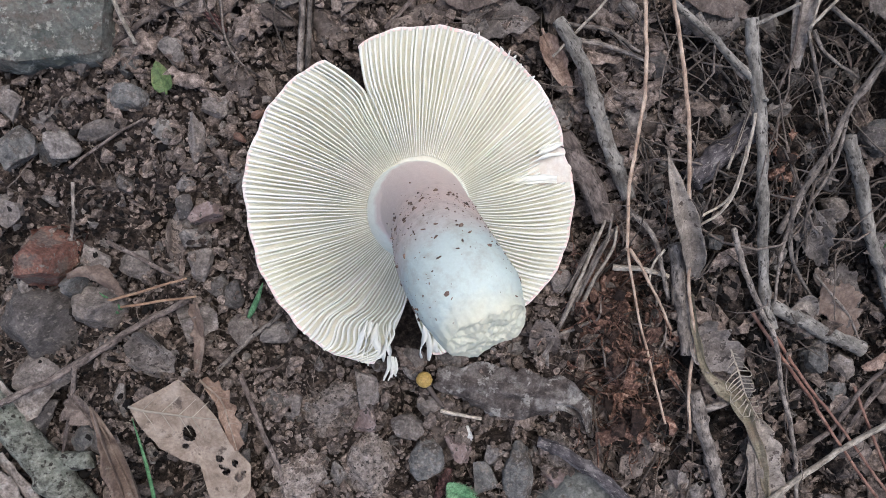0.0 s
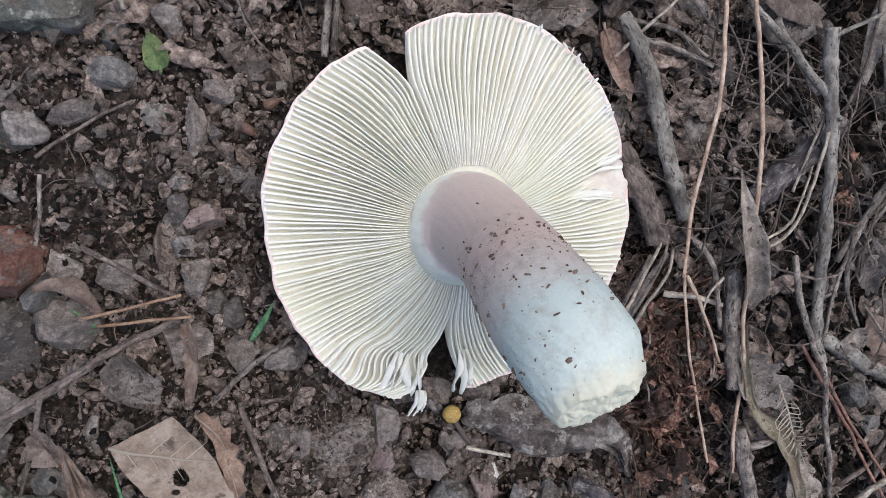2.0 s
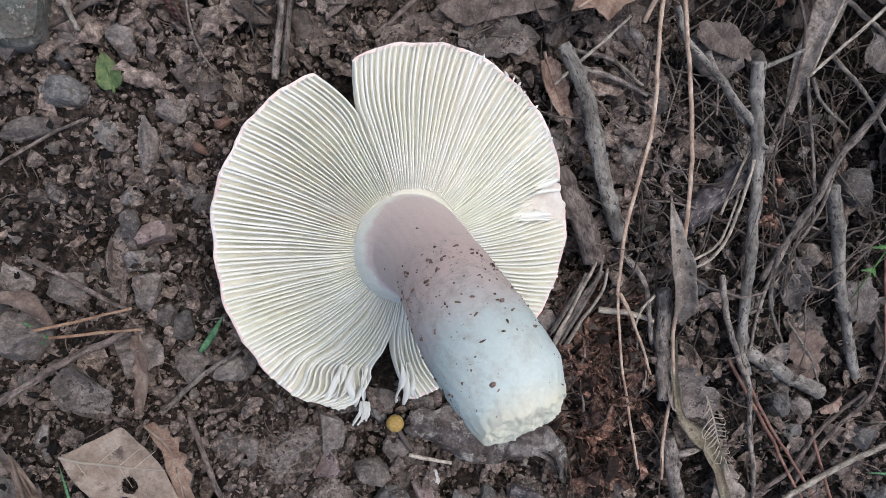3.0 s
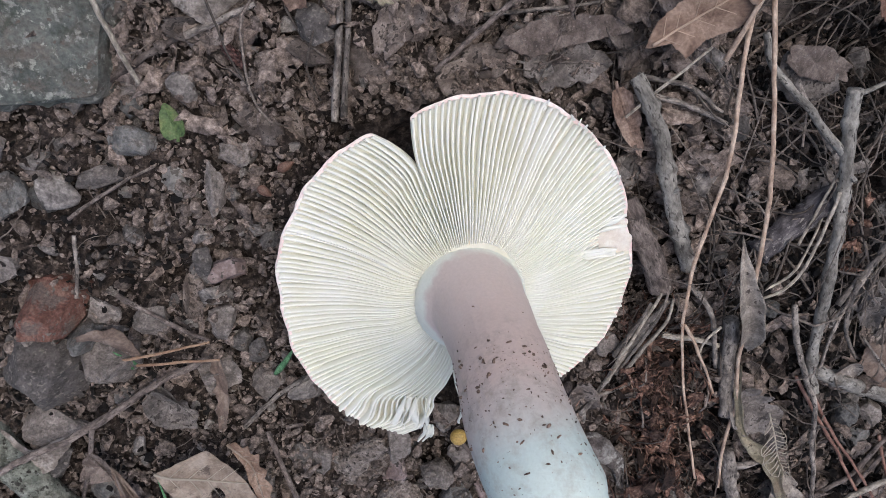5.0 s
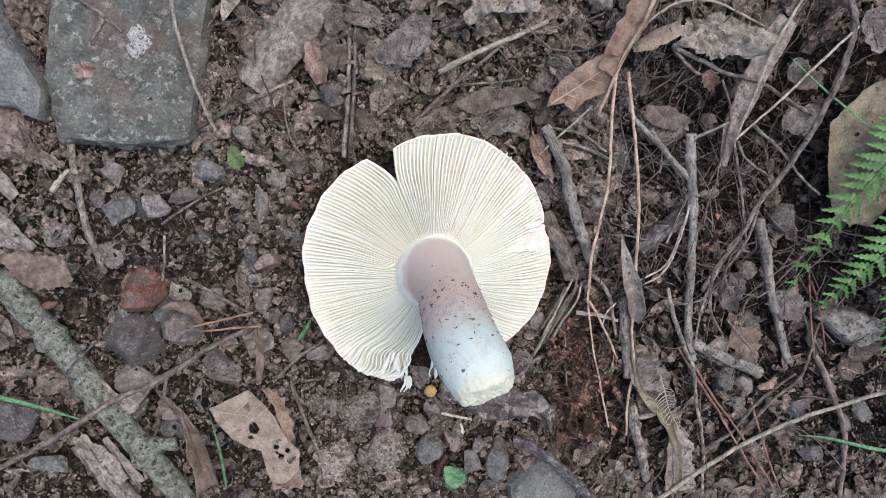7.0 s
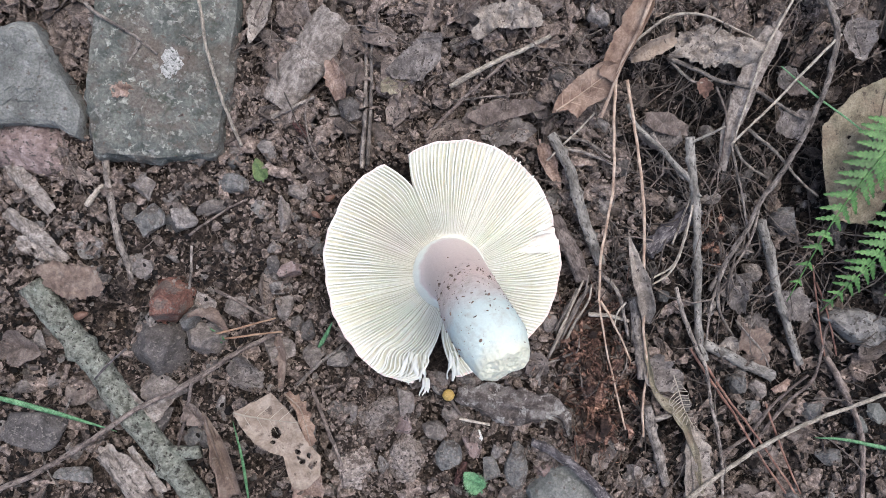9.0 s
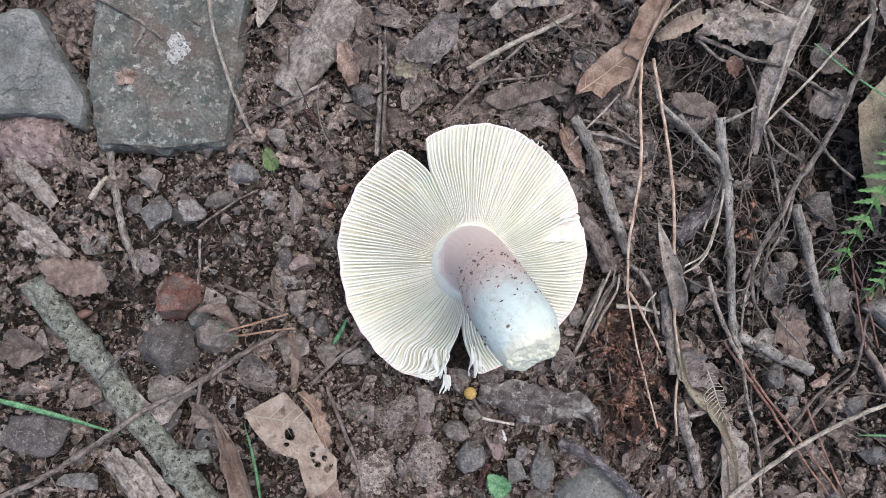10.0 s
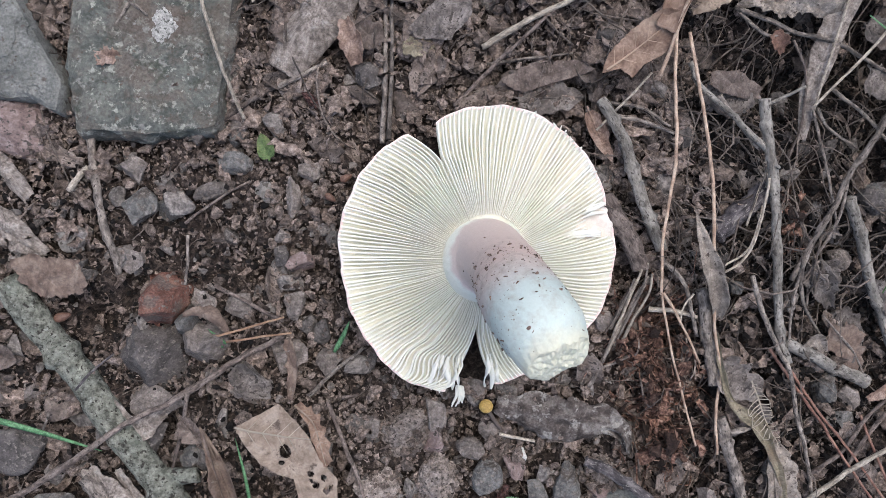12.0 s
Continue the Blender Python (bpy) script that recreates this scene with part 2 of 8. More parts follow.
DUST = (0.169, 0.148, 0.131)
SOIL = material("soil", [(0.0100, 0.0065, 0.0052), (0.0415, 0.0280, 0.0230), (0.1236, 0.0872, 0.0691)], 330, 0.95, 1.0, 1300, bump_size=0.0016, flecks=DUST, fleck_at=0.70)
DARK_SOIL = material("dark_soil", [(0.0029, 0.0021, 0.0019), (0.0086, 0.0066, 0.0061), (0.0209, 0.0168, 0.0158)], 500, 0.95, 0.9, 1500, per="island", vary=0.5, bump_size=0.001)
DRY_SOIL = material("dry_soil", [(0.1206, 0.0952, 0.0795), (0.2702, 0.2185, 0.1878), (0.4162, 0.3426, 0.3001)], 420, 0.96, 1.0, 1300, bump_size=0.0014, per="object", vary=0.2, flecks=(0.065, 0.053, 0.044), fleck_at=0.62, fleck_scale=520)
CLOD = material("soil_clod", [(0.0590, 0.0441, 0.0341), (0.1578, 0.1159, 0.0949), (0.2941, 0.2268, 0.1879)], 500, 0.95, 0.9, 1500, per="island", vary=0.45, bump_size=0.001)
LITTER = material("leaf_litter", [(0.0667, 0.0464, 0.0367), (0.1684, 0.1210, 0.0979), (0.3107, 0.2365, 0.1969)], 400, 0.85, 0.7, 1400, per="island", vary=0.4)
FIBRE = material("dry_fibre", [(0.070, 0.052, 0.042), (0.174, 0.138, 0.115)], 500, 0.8, 0.3, 1500, per="island", vary=0.6)
RUSTY = material("rotten_red_wood", [(0.028, 0.014, 0.010), (0.115, 0.057, 0.040), (0.250, 0.158, 0.120)], 450, 0.9, 0.9, 1400, per="island", vary=0.9, sat=0.92)
SLAB = material("weathered_slab", [(0.053, 0.061, 0.055), (0.097, 0.107, 0.097), (0.154, 0.161, 0.145)], 85, 0.85, 0.9, 700, bump_size=0.0012,
                films=[((0.150, 0.122, 0.104), 34, 0.53, 0.07, 0.60), ((0.33, 0.34, 0.30), 190, 0.57, 0.04, 0.85), ((0.105, 0.082, 0.066), 24, 0.51, 0.10, 0.65), ((0.172, 0.172, 0.156), 45, 0.52, 0.14, 0.6), ((0.221, 0.221, 0.205), 210, 0.57, 0.05, 0.9), ((0.041, 0.051, 0.037), 60, 0.58, 0.08, 0.7)],
                flecks=(0.094, 0.077, 0.065), fleck_at=0.66, fleck_scale=300, sat=0.95)
PALE_SLAB = material("pale_slab", [(0.110, 0.116, 0.108), (0.165, 0.172, 0.162), (0.235, 0.240, 0.225)], 60, 0.75, 0.9, 800, bump_size=0.0016, films=[((0.082, 0.086, 0.082), 70, 0.54, 0.10, 0.6), ((0.271, 0.279, 0.271), 150, 0.60, 0.06, 0.7)], flecks=(0.107, 0.094, 0.082), fleck_at=0.66, fleck_scale=220, sat=0.9)
RED_ROCK = material("red_rock", [(0.0885, 0.0325, 0.0231), (0.1610, 0.0675, 0.0484), (0.2494, 0.1388, 0.1034)], 130, 0.8, 0.83, 1000, grain_amount=0.45, flecks=DUST, fleck_at=0.62, fleck_scale=420, sat=0.9, films=[((0.135, 0.105, 0.090), 75, 0.50, 0.06, 0.85)])
DARK_ROCK = material("dark_rock", [(0.052, 0.046, 0.044), (0.089, 0.078, 0.075), (0.131, 0.117, 0.112)], 160, 0.85, 0.95, 1000, grain_amount=0.45, flecks=DUST, fleck_at=0.61, fleck_scale=480, bump_size=0.001)
GREY_ROCK = material("grey_rock", [(0.075, 0.074, 0.072), (0.140, 0.137, 0.131), (0.225, 0.214, 0.206)], 170, 0.8, 0.83, 1000, grain_amount=0.45, per="object", vary=0.28, flecks=DUST, fleck_at=0.59, fleck_scale=450,
                     spots=(0.078, 0.064, 0.054), spot_scale=110, spot_at=0.54)
BROWN_ROCK = material("brown_rock", [(0.100, 0.084, 0.070), (0.181, 0.149, 0.133), (0.293, 0.251, 0.223)], 210, 0.88, 0.95, 1100, grain_amount=0.45, per="object", vary=0.25, flecks=DUST, fleck_at=0.61, fleck_scale=480, bump_size=0.001)
PINK_ROCK = material("pink_rock", [(0.123, 0.077, 0.070), (0.205, 0.139, 0.128), (0.307, 0.230, 0.216)], 200, 0.8, 0.36, 1100, grain_amount=0.2, flecks=(0.066, 0.054, 0.047), fleck_at=0.60, fleck_scale=350)
PALE_ROCK = material("pale_rock", [(0.131, 0.119, 0.107), (0.213, 0.197, 0.178), (0.287, 0.271, 0.246)], 200, 0.8, 0.42, 1000, grain_amount=0.2, flecks=(0.082, 0.070, 0.060), fleck_at=0.58, fleck_scale=350)
GRIT = material("mixed_grit", [(0.086, 0.076, 0.069), (0.154, 0.136, 0.123), (0.252, 0.225, 0.207)], 260, 0.85, 0.8, 1100, per="island", vary=0.5, flecks=DUST, fleck_at=0.66)
BARK = material("grey_bark", [(0.061, 0.064, 0.051), (0.179, 0.185, 0.154), (0.307, 0.318, 0.271)], 260, 0.9, 1.0, 800, bump_size=0.0016,
                films=[((0.213, 0.238, 0.201), 90, 0.50, 0.12, 0.6), ((0.328, 0.344, 0.316), 300, 0.62, 0.04, 0.8), ((0.0287, 0.0254, 0.0213), 210, 0.60, 0.04, 0.9)], flecks=(0.037, 0.033, 0.028), fleck_at=0.63, fleck_scale=420, sat=0.95)
LOG = material("grey_log_bark", [(0.068, 0.061, 0.049), (0.169, 0.154, 0.123), (0.339, 0.312, 0.250)], 190, 0.9, 1.0, 700, bump_size=0.002)
GREY_TWIG = material("pale_grey_twig", [(0.101, 0.091, 0.078), (0.206, 0.189, 0.166), (0.315, 0.293, 0.259)], 200, 0.85, 0.8, 900, films=[((0.088, 0.074, 0.061), 120, 0.56, 0.06, 0.8)], bump_size=0.0009, flecks=(0.060, 0.052, 0.046), fleck_at=0.62, fleck_scale=620, fibre=True)
TWIG = material("grey_twig", [(0.068, 0.054, 0.047), (0.172, 0.143, 0.121), (0.308, 0.260, 0.222)], 380, 0.88, 0.9, 1100, per="object", vary=0.3, bump_size=0.0009, flecks=(0.055, 0.046, 0.040), fleck_at=0.62, fleck_scale=620, fibre=True)
BROWN_TWIG = material("brown_twig", [(0.058, 0.041, 0.035), (0.130, 0.097, 0.083), (0.224, 0.176, 0.152)], 380, 0.85, 0.8, 1100, per="object", vary=0.3, bump_size=0.0008, flecks=(0.055, 0.042, 0.034), fleck_at=0.62, fleck_scale=620, fibre=True)
DARK_TWIG = material("dark_twig", [(0.030, 0.025, 0.029), (0.080, 0.068, 0.076), (0.185, 0.165, 0.165)], 330, 0.75, 0.9, 1000, flecks=(0.24, 0.22, 0.20), fleck_at=0.62, fibre=True)
STRAW = material("dry_straw", [(0.20, 0.165, 0.125), (0.34, 0.29, 0.225), (0.47, 0.41, 0.33)], 300, 0.65, 0.4, 1200, per="object", vary=0.3, fibre=True)
NEEDLE = material("pine_needle", [(0.22, 0.145, 0.105), (0.36, 0.26, 0.195), (0.48, 0.38, 0.30)], 250, 0.5, 0.3, 1200, per="object", vary=0.2, sat=0.95, fibre=True)
ORANGE_NEEDLE = material("orange_needle", [(0.140, 0.078, 0.048), (0.245, 0.150, 0.095), (0.350, 0.245, 0.165)], 250, 0.5, 0.3, 1200, per="object", vary=0.15, sat=0.95, fibre=True)
RED_NEEDLE = material("red_needle", [(0.11, 0.050, 0.036), (0.20, 0.10, 0.074), (0.29, 0.17, 0.13)], 250, 0.5, 0.3, 1200, per="object", vary=0.2, sat=0.95, fibre=True)
TAN_LEAF = material("tan_leaf", [(0.171, 0.123, 0.091), (0.263, 0.201, 0.153), (0.348, 0.279, 0.221)], 120, 0.75, 0.6, 900, grain_amount=0.2,
                    spots=(0.098, 0.070, 0.054), spot_scale=150, spot_at=0.62, sat=0.88)
PINK_LEAF = material("pinkish_leaf", [(0.086, 0.058, 0.046), (0.155, 0.110, 0.088), (0.231, 0.178, 0.145)], 140, 0.75, 0.6, 1000, grain_amount=0.25, films=[((0.253, 0.228, 0.189), 160, 0.62, 0.05, 0.8)], sat=0.92)
DEAD_BARK = material("dead_bark", [(0.116, 0.094, 0.078), (0.238, 0.196, 0.167), (0.366, 0.315, 0.274)], 240, 0.9, 1.0, 900, bump_size=0.0012, films=[((0.366, 0.341, 0.314), 130, 0.58, 0.08, 0.7), ((0.099, 0.075, 0.062), 70, 0.60, 0.06, 0.6)])
WARM_LEAF = material("warm_brown_leaf", [(0.123, 0.070, 0.046), (0.213, 0.134, 0.094), (0.312, 0.215, 0.158)], 120, 0.7, 0.5, 1000, grain_amount=0.22, films=[((0.344, 0.266, 0.198), 60, 0.55, 0.12, 0.6)], sat=0.9)
BROWN_LEAF = material("brown_leaf", [(0.054, 0.038, 0.031), (0.108, 0.078, 0.065), (0.180, 0.137, 0.116)], 150, 0.8, 0.7, 1000, per="object", vary=0.25, flecks=DUST, fleck_at=0.66)
RUST_LEAF = material("rust_leaf", [(0.119, 0.071, 0.051), (0.221, 0.146, 0.113), (0.320, 0.236, 0.194)], 130, 0.7, 0.5, 1000, sat=0.9)
PALE_LEAF = material("pale_grey_leaf", [(0.128, 0.103, 0.085), (0.238, 0.198, 0.164), (0.356, 0.302, 0.253)], 150, 0.75, 0.7, 1000, flecks=(0.077, 0.057, 0.047), fleck_at=0.64, fleck_scale=380)
GREY_LEAF = material("grey_leaf", [(0.058, 0.049, 0.043), (0.121, 0.101, 0.091), (0.207, 0.179, 0.163)], 170, 0.8, 0.8, 1000, per="object", vary=0.25, flecks=(0.050, 0.040, 0.035), fleck_at=0.62, fleck_scale=380)
SOOT_LEAF = material("sooty_leaf", [(0.040, 0.030, 0.027), (0.098, 0.080, 0.073), (0.200, 0.178, 0.165)], 190, 0.75, 1.0, 1000, sat=0.9,
                     spots=(0.246, 0.234, 0.221), spot_scale=110, spot_at=0.60, flecks=DUST, fleck_at=0.64, fleck_scale=420, bump_size=0.0016, films=[((0.34, 0.325, 0.30), 120, 0.555, 0.04, 0.9)])
OLIVE_LEAF = material("yellowing_leaf", [(0.107, 0.089, 0.053), (0.189, 0.160, 0.102), (0.271, 0.234, 0.160)], 110, 0.65, 0.5, 1000, sat=0.85, flecks=(0.070, 0.051, 0.034), fleck_at=0.66, fleck_scale=300, films=[((0.165, 0.115, 0.075), 45, 0.50, 0.10, 0.7)])
GRASS = material("green_grass", [(0.035, 0.12, 0.045), (0.06, 0.20, 0.075), (0.11, 0.27, 0.12)], 300, 0.5, 0.2, 1200, sat=0.85)
GREEN_LEAF = material("green_leaf", [(0.045, 0.085, 0.025), (0.085, 0.15, 0.04), (0.15, 0.18, 0.06)], 200, 0.5, 0.3, 1000, sat=0.85)
FERN = material("fern_green", [(0.0325, 0.0989, 0.0209), (0.0562, 0.1621, 0.0352), (0.0925, 0.2185, 0.0528)], 150, 0.5, 0.2, 1000, per="object", vary=0.18, sat=0.9)
YELLOW = material("yellow_bud", [(0.36, 0.22, 0.05), (0.52, 0.36, 0.10)], 500, 0.45, 0.2, 1500, sat=0.95)
SEED = material("reddish_seed", [(0.098, 0.049, 0.033), (0.180, 0.098, 0.070)], 500, 0.5, 0.2, 1500, sat=0.9)
CATKIN = material("red_catkin", [(0.033, 0.013, 0.011), (0.078, 0.031, 0.027), (0.139, 0.070, 0.061)], 700, 0.6, 0.3, 1500, per="object", vary=0.4, sat=0.9)
CHALK = material("white_fleck", [(0.50, 0.50, 0.48), (0.66, 0.66, 0.64)], 500, 0.8, 0.3, 1500)
GILL = material("cream_gill", [(0.855, 0.860, 0.765), (0.88, 0.884, 0.81), (0.90, 0.906, 0.86)], 60, 0.6, 0.12, 900, bump_size=0.0003, grain_amount=0.03, sat=1.0)
FLESH = material("white_flesh", [(0.82, 0.80, 0.72), (0.88, 0.87, 0.82)], 150, 0.65, 0.25, 1200, subsurface=0.4, grain_amount=0.04, sat=1.0)
# Flesh cream taken darker: shade of the gill gaps put into the colour.
GAP_SHADE_FLESH = material("cream_gap_shade", [(0.655, 0.645, 0.550), (0.725, 0.715, 0.635)], 120, 0.65, 0.2, 1100, subsurface=0.3, grain_amount=0.05, sat=1.0)
SKIN = material("pink_cap_skin", [(0.80, 0.62, 0.59), (0.87, 0.73, 0.70), (0.91, 0.84, 0.81)], 120, 0.5, 0.2, 1000, grain_amount=0.08, sat=1.0)
TORN = material("torn_pinkish_flesh", [(0.70, 0.61, 0.53), (0.78, 0.71, 0.63), (0.86, 0.82, 0.75)], 160, 0.65, 0.3, 1100, subsurface=0.3, grain_amount=0.05, sat=1.0)
CRUMB = material("dark_crumb", [(0.0900, 0.0532, 0.0378), (0.2175, 0.1330, 0.0972)], 900, 0.9, 0.5, 2000, per="island", vary=0.5)
PEBBLE = material("pebble", [(0.081, 0.070, 0.064), (0.149, 0.131, 0.121), (0.259, 0.233, 0.213)], 240, 0.85, 0.89, 1000, grain_amount=0.45, per="object", vary=0.45, flecks=DUST, fleck_at=0.59, fleck_scale=450)
SCRAP = material("leaf_scrap", [(0.059, 0.043, 0.036), (0.132, 0.100, 0.084), (0.226, 0.181, 0.157)], 200, 0.82, 0.8, 1000, per="object", vary=0.45, flecks=(0.040, 0.031, 0.026), fleck_at=0.63, fleck_scale=420)
LICHEN = material("pale_lichen", [(0.22, 0.225, 0.215), (0.36, 0.36, 0.345), (0.48, 0.48, 0.46)], 420, 0.9, 0.9, 900, flecks=(0.10, 0.105, 0.095), fleck_at=0.58, fleck_scale=500)

# ---- ground ----
def build_ground():
    fine = 0.0016
    def axis(lo, hi):
        mid = np.arange(lo, hi + fine / 2, fine)
        out = fine * 1.35 ** np.arange(1, 34)
        out = np.cumsum(out)
        return np.concatenate([lo - out[::-1], mid, hi + out])
    xs, ys = axis(-0.28, 0.29), axis(-0.165, 0.21)
    X, Y = np.meshgrid(xs, ys, indexing="ij")
    beyond = np.hypot(np.maximum(0, abs(X - 0.005) - 0.285), np.maximum(0, abs(Y - 0.0225) - 0.1875))
    fade = 1 - smooth(0.0, 0.10, beyond)
    Z = soil_z(np.clip(X, -0.6, 0.6), np.clip(Y, -0.6, 0.6)) * fade - 0.009 * (1 - fade)
    p = np.stack([X, Y, 0 * X], -1).reshape(-1, 3)
    near = (fade > 0).ravel()
    d = np.zeros(len(p))
    q = p[near]
    warp = q + 0.003 * np.stack([vnoise(q * 160, 5), vnoise(q * 160, 9), 0 * q[:, 0]], -1)
    lump = fbm(warp * 150, 21, 4, 0.55)
    d[near] = 0.0042 * lump - 0.0028 * np.abs(fbm(warp * 330, 41, 3))
    Z = Z + d.reshape(Z.shape) * fade
    v = np.stack([X, Y, Z], -1).reshape(-1, 3)
    ny = len(ys)
    i, j = np.meshgrid(np.arange(len(xs) - 1), np.arange(ny - 1), indexing="ij")
    f = np.stack([i * ny + j, (i + 1) * ny + j, (i + 1) * ny + j + 1, i * ny + j + 1], -1).reshape(-1, 4)
    g = new("ground", mesh_np("ground", v, f, SOIL))
    tagged(g, "dark brown crumbly forest soil with grit", "ground", kind="structure")


build_ground()


def chunk_shape(level, rng, cuts=6):
    v = ICO[level][0].copy()
    for _ in range(cuts):
        d = rng.normal(size=3)
        d /= np.linalg.norm(d)
        o = rng.uniform(0.38, 0.70)
        v -= np.outer(np.maximum(0, v @ d - o), d)
    return v




def spots_on_ground(rng, count, area, chance, clear=True):
    """count random places where chance(x, y) allows, outside the mushroom's cap."""
    xs, ys = np.zeros(0), np.zeros(0)
    while len(xs) < count:
        x, y = rng.uniform(area[0], area[1], count * 2), rng.uniform(area[2], area[3], count * 2)
        ok = rng.random(count * 2) < chance(x, y)
        ok &= np.hypot(x - MUSH[0], y - MUSH[1]) > MUSH[2]
        xs, ys = np.concatenate([xs, x[ok]]), np.concatenate([ys, y[ok]])
    return xs[:count], ys[:count]


AREA = (-0.285, 0.295, -0.165, 0.215)


def anywhere(x, y):
    return 1.0 + 0 * x


def patchy(x, y):
    return 0.35 + 0.65 * (fbm(np.stack([x * 30, y * 30, 0 * x], -1), 91, 3) > -0.1)


def brown_patches(x, y):
    return patchy(x, y) * (1 - 0.85 * dark_zone(x, y))


def dark_patches(x, y):
    return dark_zone(x, y)


def scatter(name, label, category, count, size, level, material, seed, lift=0.2, flat=0.8, area=AREA, chance=anywhere, heap=0.0, cuts=9):
    """A loose layer of small angular pieces lying on the soil."""
    rng = np.random.default_rng(seed)
    shapes = np.array([chunk_shape(level, rng, cuts) for _ in range(24)])
    f = ICO[level][1]
    x, y = spots_on_ground(rng, count, area, chance)
    s = size[0] * (size[1] / size[0]) ** (rng.random(count) ** 1.9)
    z = soil_z(x, y) + s * lift + heap * rng.random(count) ** 2
    k = np.stack([s * rng.uniform(0.7, 1.3, count), s * rng.uniform(0.55, 1.0, count), s * flat * rng.uniform(0.5, 1, count)], -1)
    v = shapes[rng.integers(0, 24, count)] * k[:, None]
    v = np.einsum("nij,nkj->nki", spins(rng, count, 0.5), v) + np.stack([x, y, z], -1)[:, None]
    f = (np.arange(count) * len(ICO[level][0]))[:, None, None] + f[None]
    return tagged(new(name, mesh_np(name, v.reshape(-1, 3), f.reshape(-1, 3), material, flat=True)), label, category, kind="stuff")


scatter("soil_crumbs", "fine dark brown soil crumbs strewn over the ground", "soil", 42000, (0.0006, 0.0023), 1, CLOD, 11, lift=0.6, heap=0.0030, chance=lambda x, y: (0.65 + 0.35 * patchy(x, y)) * (1 - 0.65 * dark_zone(x, y)))
scatter("soil_clods", "brown soil clods and grit lying on the ground", "soil", 8600, (0.0014, 0.0048), 2, CLOD, 12, lift=0.45, heap=0.0040, chance=brown_patches)
scatter("humus_crumbs", "dark soil crumbs among twigs and roots", "soil", 14000, (0.0007, 0.0034), 1, DARK_SOIL, 13, lift=0.5, heap=0.004, area=AREA, chance=dark_patches)


def flakes(name, label, category, count, size, seed, material, chance, heap, area=AREA):
    """Torn bits of old leaves and bark, curled and half buried."""
    rng = np.random.default_rng(seed)
    x, y = spots_on_ground(rng, count, area, chance)
    s = size[0] * (size[1] / size[0]) ** (rng.random(count) ** 1.5)
    nu, nv = 5, 3
    u, w = np.meshgrid(np.linspace(-1, 1, nu), np.linspace(-1, 1, nv), indexing="ij")
    one = lambda *a: rng.normal(*a, count)[:, None, None]
    wid = (0.8 - 0.35 * u ** 2) * rng.uniform(0.16, 0.85, count)[:, None, None]
    px = u + 0.2 * rng.normal(size=(count, nu, nv))
    py = w * wid + 0.16 * rng.normal(size=(count, nu, nv))
    pz = one(0, 0.4) * py ** 2 + one(0, 0.3) * px ** 2 + 0.1 * rng.normal(size=(count, nu, nv))
    top = np.stack([px, py, pz], -1).reshape(count, -1, 3) * s[:, None, None]
    top = np.einsum("nij,nkj->nki", spins(rng, count, 0.38), top)
    top += np.stack([x, y, soil_z(x, y) + 0.0012 + heap * rng.random(count)], -1)[:, None]
    v = np.concatenate([top, top - [0, 0, 0.00028]], axis=1)
    q = nu * nv
    f = []
    for a in range(nu - 1):
        for b in range(nv - 1):
            c = [a * nv + b, (a + 1) * nv + b, (a + 1) * nv + b + 1, a * nv + b + 1]
            f += [c, [q + t for t in c[::-1]]]
    edge = [a * nv for a in range(nu)] + [(nu - 1) * nv + b for b in range(1, nv)] + [a * nv + nv - 1 for a in range(nu - 2, -1, -1)] + [b for b in range(nv - 2, 0, -1)]
    for a, b in zip(edge, edge[1:] + edge[:1]):
        f.append([b, a, q + a, q + b])
    f = (np.arange(count) * 2 * q)[:, None, None] + np.array(f)[None]
    tagged(new(name, mesh_np(name, v.reshape(-1, 3), f.reshape(-1, 4), material)), label, category, kind="stuff")


def littered(x, y):
    return np.clip(0.16 + 0.8 * smooth(0.05, 0.075, x) + 0.9 * smooth(0.060, 0.092, y) + 0.25 * smooth(-0.17, -0.21, x), 0, 1) * (1 - (0.45 + 0.43 * smooth(-0.04, 0.0, y)) * dark_zone(x, y) * (x > 0))


flakes("leaf_litter", "torn brown bits of rotting leaves on the soil", "leaf litter", 3200, (0.0022, 0.0095), 31, LITTER, littered, 0.004)
flakes("leaf_crumbs", "small brown flakes of rotten leaf and bark", "leaf litter", 4000, (0.0009, 0.0030), 32, LITTER, lambda x, y: (0.45 + 0.55 * littered(x, y)) * (1 - 0.6 * dark_zone(x, y)), 0.003)


